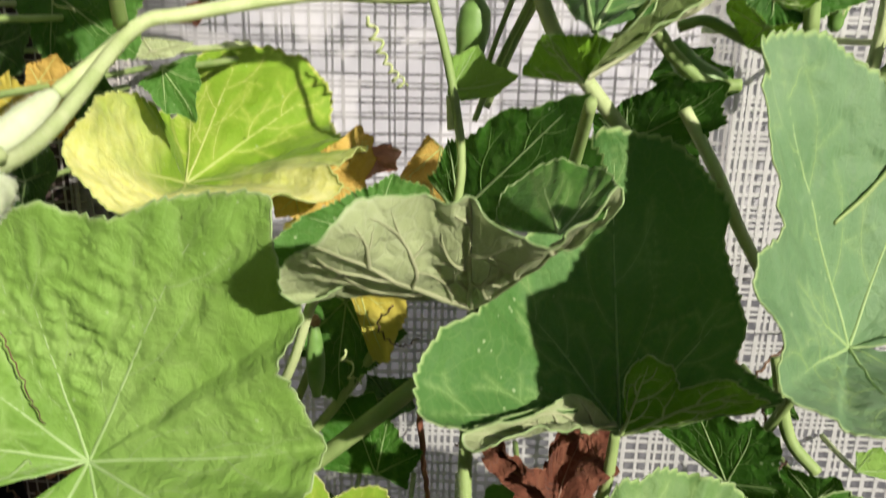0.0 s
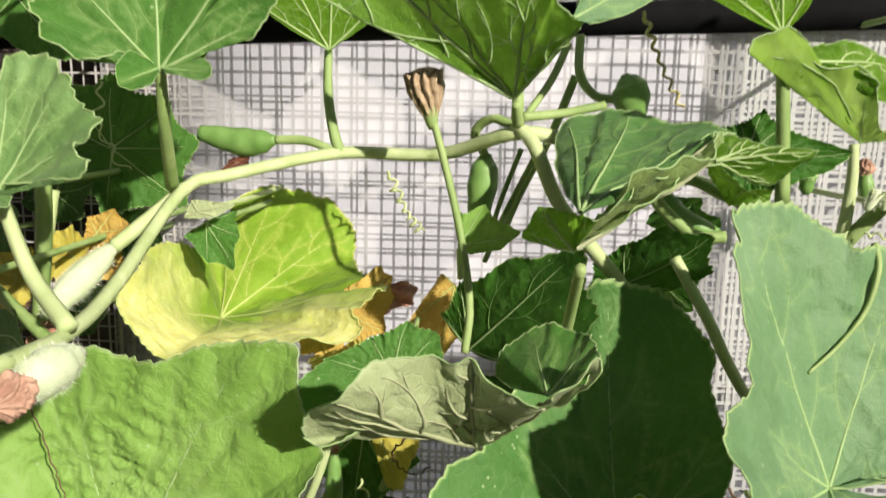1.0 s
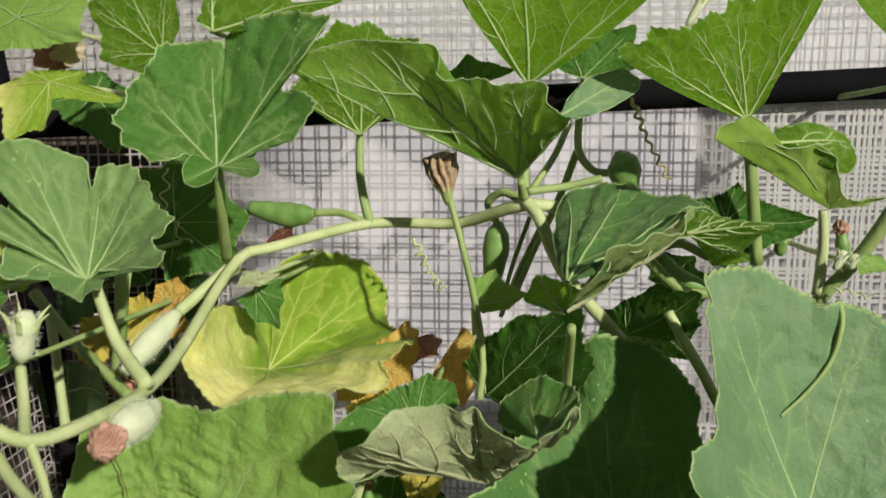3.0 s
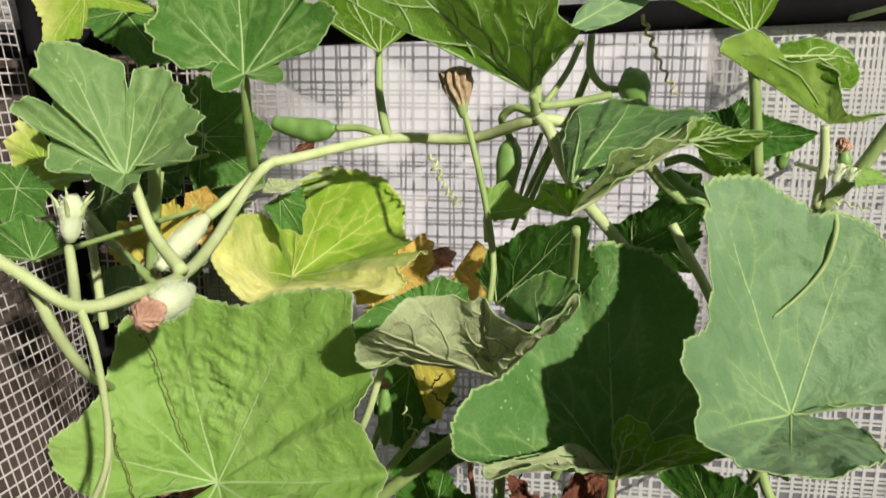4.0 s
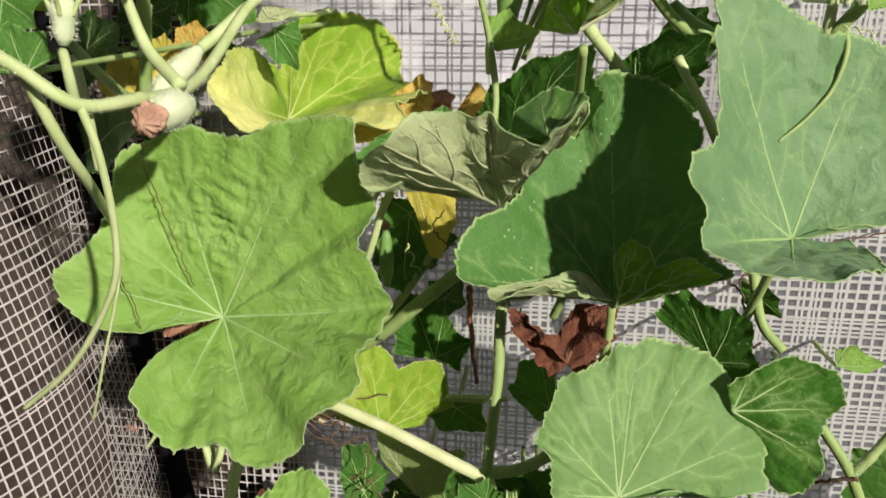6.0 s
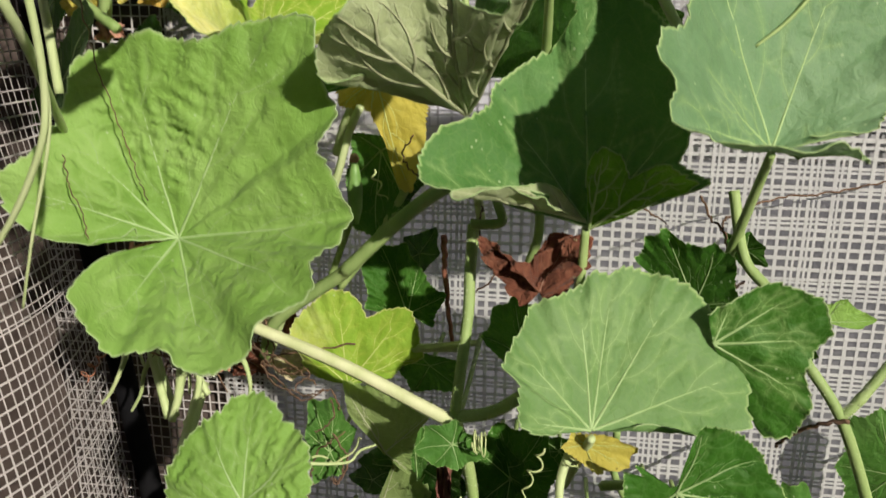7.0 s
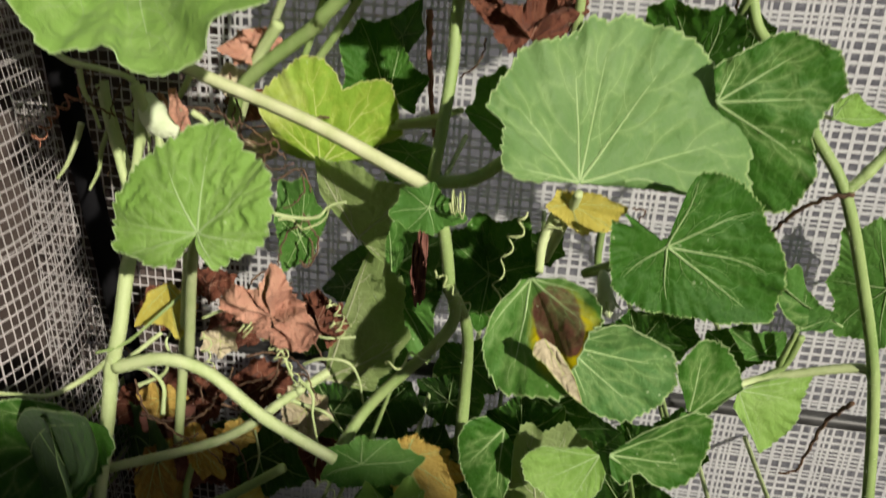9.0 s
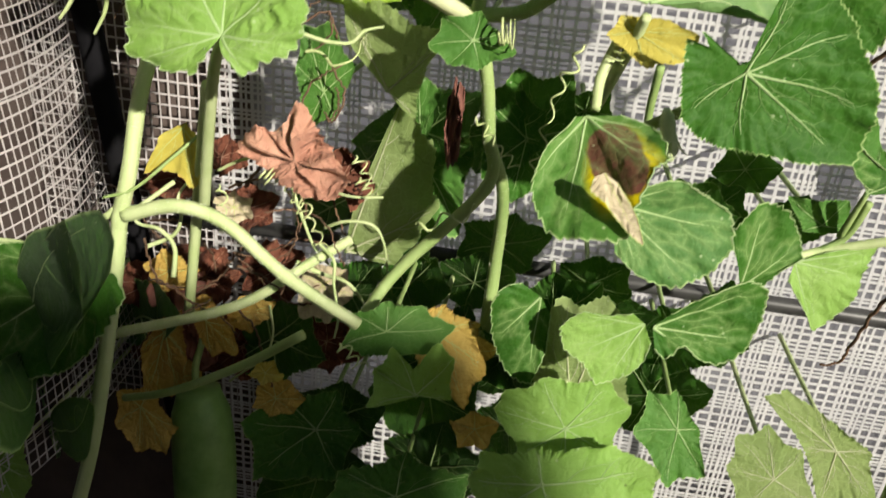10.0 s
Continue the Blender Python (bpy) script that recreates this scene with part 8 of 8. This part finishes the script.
stem("dry_tendril", "thin brown dry tendril in the withered tangle", (2.333204335816572, 1.2), [(-0.098, 0.488, 0.571), (-0.124, 0.499, 0.561), (-0.147, 0.499, 0.574), (-0.163, 0.511, 0.580), (-0.174, 0.501, 0.599)])
stem("leaf_stalk", "thin pale withered stalk in the tangle", (4.172935084701659, 1.8), [(-0.195, 0.417, 0.619), (-0.198, 0.428, 0.640), (-0.208, 0.425, 0.656), (-0.227, 0.426, 0.659), (-0.231, 0.416, 0.685)])
stem("dry_tendril", "thin brown dry tendril in the withered tangle", (1.7336342754358687, 1.2), [(-0.166, 0.423, 0.600), (-0.186, 0.422, 0.586), (-0.196, 0.412, 0.582), (-0.214, 0.412, 0.568), (-0.225, 0.403, 0.552)])
stem("dry_tendril", "thin brown dry tendril in the withered tangle", (2.4296001523415516, 1.2), [(-0.160, 0.453, 0.688), (-0.132, 0.446, 0.703), (-0.117, 0.441, 0.716), (-0.105, 0.441, 0.738), (-0.087, 0.445, 0.745)])
stem("leaf_stalk", "thin pale withered stalk in the tangle", (3.066832163228832, 1.8), [(-0.086, 0.455, 0.648), (-0.071, 0.446, 0.639), (-0.069, 0.440, 0.621), (-0.064, 0.438, 0.592), (-0.066, 0.435, 0.573)])
stem("dry_tendril", "thin brown dry tendril in the withered tangle", (1.9335632795890791, 1.2), [(-0.111, 0.491, 0.671), (-0.107, 0.487, 0.659), (-0.113, 0.486, 0.643), (-0.125, 0.496, 0.614), (-0.141, 0.503, 0.587)])
stem("dry_tendril", "thin brown dry tendril in the withered tangle", (2.162285858550795, 1.2), [(-0.143, 0.418, 0.637), (-0.123, 0.422, 0.629), (-0.111, 0.421, 0.622), (-0.093, 0.415, 0.625), (-0.073, 0.413, 0.634)])
stem("leaf_stalk", "thin pale withered stalk in the tangle", (4.1713733403095, 1.8), [(-0.104, 0.451, 0.630), (-0.085, 0.463, 0.616), (-0.063, 0.454, 0.617), (-0.051, 0.456, 0.604), (-0.042, 0.467, 0.578)])
stem("dry_tendril", "thin brown dry tendril in the withered tangle", (1.6017932034653002, 1.2), [(-0.119, 0.480, 0.700), (-0.121, 0.477, 0.687), (-0.110, 0.472, 0.663), (-0.110, 0.463, 0.640), (-0.124, 0.461, 0.625)])
stem("dry_tendril", "thin brown dry tendril in the withered tangle", (2.501625033318063, 1.2), [(-0.236, 0.464, 0.642), (-0.210, 0.452, 0.652), (-0.194, 0.458, 0.640), (-0.184, 0.467, 0.618), (-0.181, 0.466, 0.601)])
stem("leaf_stalk", "thin pale withered stalk in the tangle", (2.806213061988694, 1.8), [(-0.081, 0.453, 0.664), (-0.063, 0.447, 0.675), (-0.041, 0.447, 0.675), (-0.032, 0.453, 0.657), (-0.029, 0.460, 0.628)])
stem("dry_tendril", "thin brown dry tendril in the withered tangle", (2.5646258031513383, 1.2), [(-0.126, 0.496, 0.589), (-0.141, 0.506, 0.554), (-0.164, 0.514, 0.522), (-0.182, 0.516, 0.508), (-0.188, 0.510, 0.474)])
stem("leaf_stalk", "pale withered stalk under the large leaf", (5.390090685821239, 2.4), [(-0.185, 0.492, 0.898), (-0.196, 0.492, 0.879), (-0.209, 0.492, 0.863), (-0.231, 0.492, 0.852)])
stem("dry_tendril", "thin brown dry tendril under the large leaf", (2.4215899074591687, 1.2), [(-0.247, 0.504, 0.859), (-0.251, 0.504, 0.839), (-0.262, 0.504, 0.818), (-0.273, 0.504, 0.800)])
stem("leaf_stalk", "pale withered stalk under the large leaf", (4.642395057876642, 2.4), [(-0.265, 0.501, 0.846), (-0.275, 0.501, 0.825), (-0.280, 0.501, 0.805), (-0.291, 0.501, 0.786)])
stem("dry_tendril", "thin brown dry tendril under the large leaf", (2.1773781083510038, 1.2), [(-0.262, 0.455, 0.878), (-0.241, 0.455, 0.871), (-0.221, 0.455, 0.866), (-0.208, 0.455, 0.859)])
stem("leaf_stalk", "pale withered stalk under the large leaf", (4.758688346559273, 2.4), [(-0.262, 0.460, 0.902), (-0.260, 0.460, 0.884), (-0.255, 0.460, 0.874), (-0.250, 0.460, 0.855)])
stem("dry_tendril", "thin brown dry tendril under the large leaf", (1.8100221128072222, 1.2), [(-0.251, 0.476, 0.891), (-0.267, 0.476, 0.875), (-0.289, 0.476, 0.869), (-0.300, 0.476, 0.851)])
stem("leaf_stalk", "pale withered stalk under the large leaf", (3.898082270288662, 2.4), [(-0.214, 0.466, 0.883), (-0.214, 0.466, 0.862), (-0.212, 0.466, 0.846), (-0.213, 0.466, 0.828)])
stem("dry_tendril", "thin brown dry tendril under the large leaf", (2.1809714840480634, 1.2), [(-0.212, 0.451, 0.876), (-0.199, 0.451, 0.865), (-0.180, 0.451, 0.857), (-0.171, 0.451, 0.840)])
stem("leaf_stalk", "pale withered stalk under the large leaf", (4.590044652009955, 2.4), [(-0.251, 0.506, 0.903), (-0.244, 0.506, 0.891), (-0.242, 0.506, 0.878), (-0.247, 0.506, 0.861)])
stem("dry_tendril", "thin brown dry tendril under the large leaf", (2.0104284810532027, 1.2), [(-0.217, 0.461, 0.908), (-0.225, 0.461, 0.897), (-0.236, 0.461, 0.879), (-0.242, 0.461, 0.864)])
stem("leaf_stalk", "pale withered stalk under the large leaf", (3.5312471607564127, 2.4), [(-0.220, 0.470, 0.894), (-0.223, 0.470, 0.873), (-0.221, 0.470, 0.857), (-0.222, 0.470, 0.835)])
stem("dry_tendril", "thin brown dry tendril under the large leaf", (2.5230764054775774, 1.2), [(-0.160, 0.507, 0.908), (-0.161, 0.507, 0.893), (-0.162, 0.507, 0.872), (-0.166, 0.507, 0.856)])
stem("leaf_stalk", "pale withered stalk under the large leaf", (5.509029342302296, 2.4), [(-0.172, 0.462, 0.875), (-0.160, 0.462, 0.866), (-0.155, 0.462, 0.845), (-0.157, 0.462, 0.830)])
stem("dry_tendril", "thin brown dry tendril under the large leaf", (1.8075629011705163, 1.2), [(-0.227, 0.500, 0.873), (-0.240, 0.500, 0.853), (-0.245, 0.500, 0.838), (-0.253, 0.500, 0.820)])
stem("leaf_stalk", "pale withered stalk under the large leaf", (5.357825426761007, 2.4), [(-0.285, 0.491, 0.849), (-0.291, 0.491, 0.834), (-0.303, 0.491, 0.811), (-0.314, 0.491, 0.797)])
stem("dry_tendril", "thin brown dry tendril under the large leaf", (1.975885306131768, 1.2), [(-0.144, 0.472, 0.905), (-0.140, 0.472, 0.889), (-0.136, 0.472, 0.875), (-0.140, 0.472, 0.861)])
stem("leaf_stalk", "green stalk looping between the young gourds", (7, 6), [(0.155, 0.530, 1.227), (0.171, 0.530, 1.231), (0.191, 0.525, 1.222), (0.217, 0.530, 1.211)])
stem("leaf_stalk", "green stalk arching behind the folded leaf", (9, 8), [(0.140, 0.540, 1.229), (0.156, 0.535, 1.209), (0.177, 0.530, 1.193), (0.197, 0.530, 1.193)])
stem("leaf_stalk", "pale papery withered stalk hanging in a bundle", (9, 6), [(-0.21, 0.455, 0.885), (-0.211, 0.452, 0.864), (-0.214, 0.448, 0.836), (-0.221, 0.445, 0.812)])
stem("leaf_stalk", "pale papery withered stalk bent over", (6, 5), [(-0.21, 0.45, 0.893), (-0.199, 0.446, 0.872), (-0.192, 0.444, 0.854), (-0.198, 0.44, 0.826), (-0.205, 0.438, 0.814)])
stem("leaf_stalk", "pale withered stalk looping down", (5, 4), [(-0.225, 0.46, 0.875), (-0.22, 0.456, 0.86), (-0.209, 0.452, 0.864), (-0.204, 0.45, 0.879), (-0.211, 0.452, 0.89)])
stem("leaf_stalk", "yellow-green stalk beside the withered bundle", (7, 7), [(-0.251, 0.475, 0.891), (-0.247, 0.47, 0.861), (-0.237, 0.462, 0.83), (-0.229, 0.455, 0.808)])
stem("dry_tendril", "brown dry stick standing by the bundle", (6, 5), [(-0.202, 0.47, 0.885), (-0.194, 0.468, 0.871), (-0.181, 0.465, 0.853)])
stem("dry_tendril", "thin black dry tendril tangled behind the stalk", (1.6, 1.3), [(-0.174, 0.47, 0.877), (-0.151, 0.472, 0.873), (-0.143, 0.474, 0.859), (-0.124, 0.476, 0.85), (-0.108, 0.478, 0.855)])
stem("dry_tendril", "thin black dry tendril tangled behind the stalk", (1.6, 1.3), [(-0.144, 0.48, 0.877), (-0.147, 0.478, 0.855), (-0.139, 0.476, 0.839), (-0.117, 0.474, 0.834)])
stem("dry_tendril", "thin black dry tendril tangled behind the stalk", (1.6, 1.3), [(-0.159, 0.476, 0.881), (-0.149, 0.478, 0.867), (-0.135, 0.48, 0.863), (-0.117, 0.482, 0.849), (-0.103, 0.484, 0.837)])
stem("dry_tendril", "thin black dry tendril tangled behind the stalk", (1.6, 1.3), [(-0.115, 0.478, 0.858), (-0.107, 0.476, 0.849), (-0.119, 0.474, 0.839), (-0.113, 0.476, 0.829), (-0.096, 0.478, 0.835)])
stem("dry_tendril", "thin black dry tendril tangled behind the stalk", (1.6, 1.3), [(-0.086, 0.47, 0.831), (-0.083, 0.468, 0.817), (-0.093, 0.466, 0.804), (-0.1, 0.466, 0.801)])
stem("dry_tendril", "thin black dry tendril tangled behind the stalk", (1.6, 1.3), [(-0.079, 0.47, 0.776), (-0.076, 0.468, 0.764), (-0.082, 0.466, 0.751), (-0.087, 0.466, 0.756)])
stem("leaf_stalk", "thin pale tendril stretched from the crinkled leaf", (2.4, 1.6), [(-0.071, 0.36, 0.836), (-0.058, 0.37, 0.831), (-0.045, 0.375, 0.831), (-0.038, 0.38, 0.838), (-0.027, 0.385, 0.841)])
stem("leaf_stalk", "green stalk of the yellow-green leaf", (5.5, 5), [(-0.016, 0.505, 0.87), (-0.001, 0.5, 0.874), (0.017, 0.49, 0.881), (0.04, 0.47, 0.893)])
coil("pale green coiled tendril hanging by the spotted leaf", 1.6, 5, 5, [(0.098, 0.400, 0.841), (0.085, 0.400, 0.804), (0.078, 0.400, 0.748)])
coil("tightly coiled pale tendril at a vine joint", 1.6, 10, 4, [(0.044, 0.395, 0.843), (0.054, 0.395, 0.844)])
coil("pale green coiled tendril on the vine", 1.6, 6, 3, [(-0.057, 0.450, 0.730), (-0.043, 0.450, 0.705)])
coil("pale coiled tendril on the vine", 1.5, 5, 4, [(-0.150, 0.410, 0.708), (-0.150, 0.420, 0.659)])
coil("pale coiled tendril on the dry leaf", 1.5, 5, 4, [(-0.085, 0.400, 0.712), (-0.070, 0.410, 0.666)])
coil("reddish dry coiled tendril by the pole", 2.0, 5, 6, [(-0.264, 0.470, 0.887), (-0.288, 0.460, 0.863), (-0.309, 0.460, 0.837)])
coil("green coiled tendril against the sheet", 2.2, 4, 7, [(-0.041, 0.560, 1.228), (-0.029, 0.570, 1.198), (-0.018, 0.580, 1.180)])
coil("brownish coiled tendril hanging from above", 2.6, 2.4, 7, [(0.131, 0.530, 1.341), (0.144, 0.530, 1.310), (0.161, 0.530, 1.279)])
coil("pale coiled tendril behind the leaf", 1.6, 4, 4, [(-0.234, 0.520, 1.288), (-0.238, 0.520, 1.257), (-0.219, 0.520, 1.226)])
coil("curly green tendril under the turned leaf", 1.6, 4, 2, [(-0.043, 0.460, 1.035), (-0.036, 0.460, 1.011)])
coil("pale curled tendril across the olive leaf", 1.8, 8, 1, [(-0.082, 0.400, 0.816), (-0.062, 0.420, 0.810), (-0.044, 0.420, 0.819)])
coil("pale coiled tendril low on the vine", 1.8, 6, 3, [(0.121, 0.390, 0.847), (0.118, 0.390, 0.834)])
coil("pale curled tendril at the low joint", 1.8, 7, 2, [(-0.004, 0.430, 0.689), (0.019, 0.430, 0.698), (0.042, 0.430, 0.706)])
coil("pale coiled tendril at the stem", 1.5, 5, 5, [(-0.107, 0.400, 0.734), (-0.081, 0.400, 0.697)])
coil("pale coiled tendril on the hanging vine", 1.5, 4, 5, [(0.033, 0.420, 0.780), (0.066, 0.420, 0.746)])
coil("pale spiral tendril beside the crisp leaf", 1.5, 7, 3, [(-0.106, 0.385, 0.734), (-0.100, 0.385, 0.728)])
coil("pale spiral tendril by the olive leaf", 1.5, 6, 3, [(-0.051, 0.440, 0.716), (-0.041, 0.440, 0.701)])
coil("pale spiral tendril low on the leaf", 1.6, 6, 3, [(-0.045, 0.370, 0.612), (-0.027, 0.370, 0.593)])
coil("yellowish twisted tendril at the joint", 1.6, 2.2, 3, [(0.275, 0.500, 1.204), (0.301, 0.500, 1.198)])

# ---- fruits and flowers ----
fruit("green finger-long young gourd lying against the sheet", [(-0.124, 0.560, 1.249), (-0.150, 0.568, 1.246), (-0.185, 0.570, 1.252)], [3.5, 9, 11, 9, 6], FRUIT, None, [(-0.124, 0.560, 1.249), (-0.100, 0.558, 1.249), (-0.077, 0.554, 1.241)])
fruit("small green young gourd hanging from a hooked stalk", [(0.031, 0.550, 1.244), (0.029, 0.550, 1.221), (0.026, 0.550, 1.192)], [4, 10, 11, 9, 6], FRUIT, None, [(0.031, 0.550, 1.241), (0.023, 0.545, 1.259), (0.035, 0.535, 1.269), (0.050, 0.525, 1.264)])
fruit("small round green young gourd with a dark tip", [(0.123, 0.540, 1.301), (0.128, 0.540, 1.289), (0.132, 0.540, 1.265)], [2.5, 8, 12, 13, 10, 4], FRUIT)
fruit("curved green young gourd in the shade", [(0.160, 0.560, 1.217), (0.173, 0.560, 1.200), (0.200, 0.560, 1.189)], [5, 8, 9, 8, 5], FRUIT)
fruit("downy pale young gourd on the vine", [(-0.197, 0.447, 1.186), (-0.203, 0.42, 1.173), (-0.204, 0.385, 1.161)], [4.5, 7, 8.6, 8.8, 7, 3.5], FRUIT_PALE, None, [(-0.196, 0.448, 1.187), (-0.182, 0.462, 1.201), (-0.163, 0.474, 1.219)])
fruit("white downy young gourd with its withered flower", [(-0.133, 0.290, 1.174), (-0.134, 0.270, 1.174), (-0.134, 0.250, 1.173)], [3, 7, 9.5, 9, 6], FRUIT_PALE, 9)
fruit("slim green young gourd with a brown tip", [(-0.069, 0.500, 0.981), (-0.069, 0.500, 1.010), (-0.069, 0.500, 1.033)], [3, 6, 6.5, 5, 3], FRUIT, 4)
fruit("long green gourd hanging into the shade", [(-0.196, 0.450, 0.485), (-0.189, 0.440, 0.428), (-0.187, 0.430, 0.324)], [20, 27, 29, 29, 29], FRUIT, None, [(-0.200, 0.455, 0.474), (-0.207, 0.470, 0.494), (-0.212, 0.500, 0.506)])
fruit("pale green bud among withered stalks", [(-0.208, 0.460, 0.884), (-0.195, 0.450, 0.869), (-0.177, 0.450, 0.861)], [6, 11, 11, 6], FRUIT_PALE)


def dry_flower(label, foot, head, size):
    """A withered flower: funnel of shrivelled petals over a green cup."""
    owner = thing("withered_flower", foot, label, "flower")
    a, b = Vector(foot), Vector(head)
    d = (b - a).normalized()
    u = d.orthogonal().normalized()
    w = d.cross(u)
    n, m = 110, 34
    verts, faces = [], []
    for i in range(m + 1):
        s = i / m
        for k in range(n):
            t = 2 * math.pi * k / n
            r = size * (0.14 + 0.86 * min(1, s * 1.5) ** 0.8 - 0.12 * max(0, s - 0.7)) * (1 + (0.10 + 0.06 * s) * math.sin(11 * t + 3 * noise.noise(Vector((s * 2, t, 1)))) + 0.22 * s * noise.noise(Vector((math.cos(t) * 3, math.sin(t) * 3, s * 5))) + 0.10 * noise.noise(Vector((math.cos(t) * 9, math.sin(t) * 9, s * 9))))
            verts.append(a + d * (b - a).length * (s + 0.22 * s**3 * noise.noise(Vector((math.cos(t) * 4, math.sin(t) * 4, 7)))) + (u * math.cos(t) + w * math.sin(t)) * r)
    for i in range(m):
        for k in range(n):
            p, q = i * n + k, i * n + (k + 1) % n
            faces.append((p, q, q + n, p + n))
    mesh_object("petals", verts, faces, PETAL_DRY, owner)
    v, f = crumple(b - d * size * 0.15, d, size * 0.98, 0.45, 9)
    mesh_object("shrivelled_tips", v, f, PETAL_DRY, owner)
    v, f = sweep([a - d * 0.004, a, a + d * 0.006, a + d * 0.011], lambda s: 0.0026 + 0.004 * s, 12)
    mesh_object("cup", v, f, STEM_GREEN, owner)


 
def flower_bud(label, foot, head, size, material=None):
    """A closed bud in a cup with pointed sepals."""
    owner = thing("flower_bud", foot, label, "bud")
    a, b = Vector(foot), Vector(head)
    d = (b - a).normalized()
    u = d.orthogonal().normalized()
    w = d.cross(u)
    shape = [0.25, 0.5, 0.62, 0.6, 0.72, 0.8, 0.62, 0.3]
    v, f = sweep([a.lerp(b, k / 7) for k in range(8)], lambda s: size * shape[min(7, int(s * 7 + 0.5))], 16, 0.06)
    body = mesh_object("body", v, f, material or FRUIT_PALE, owner)
    if material is None:
        down(body, [a.lerp(b, k / 9) for k in range(10)], lambda s: size * 0.66, 260, 0.0024, 8)
    for k in range(5):
        t = 2 * math.pi * k / 5 + 0.4
        o = u * math.cos(t) + w * math.sin(t)
        c = a.lerp(b, 0.62) + o * size * 0.6
        line = spline([c, c + d * size * 0.7 + o * size * 0.35, c + d * size * 1.3 + o * size * 0.9], 6)
        v, f = sweep(line, lambda s: size * 0.2 * (1 - 0.85 * s), 8)
        mesh_object("sepal", v, f, STEM_PALE, body)
    return owner


flower_bud("pale green hairy flower bud with pointed sepals", (-0.179, 0.250, 1.208), (-0.175, 0.250, 1.233), 0.0085)
flower_bud("small green flower bud by a stalk", (0.236, 0.500, 1.227), (0.236, 0.500, 1.243), 0.007, FRUIT)
flower_bud("pale twisted flower bud among the leaves", (0.152, 0.375, 0.814), (0.160, 0.372, 0.782), 0.0075)
flower_bud("slim pale flower bud above the pipe", (0.164, 0.500, 1.388), (0.179, 0.500, 1.414), 0.0046)
flower_bud("tiny twisted pale bud at the vine joint", (0.270, 0.490, 1.219), (0.276, 0.490, 1.233), 0.0045)
flower_bud("tiny pale bud at the vine joint", (0.282, 0.495, 1.219), (0.286, 0.495, 1.230), 0.004)
fruit("slim green young gourd with a round brown withered flower", [(0.302, 0.560, 1.213), (0.300, 0.560, 1.224), (0.298, 0.560, 1.236)], [3, 5, 5.5, 4], FRUIT, 6)
dry_flower("withered brown flower on an upright stalk", (-0.004, 0.500, 1.266), (-0.010, 0.500, 1.297), 0.0112)
dead_leaf("dark brown dead leaf in the tangle by the pole", DEAD_LEAF, (-0.268, 0.500, 0.580), (0.05, 0.0, -0.02), (0.01, 0.0, -0.12), 15)
dead_leaf("brown dead leaf strip hanging behind the vine", DEAD_LEAF, (0.007, 0.470, 0.790), (0.012, 0.0, 0.0), (0.0, 0.0, -0.07), 17, 0.005)
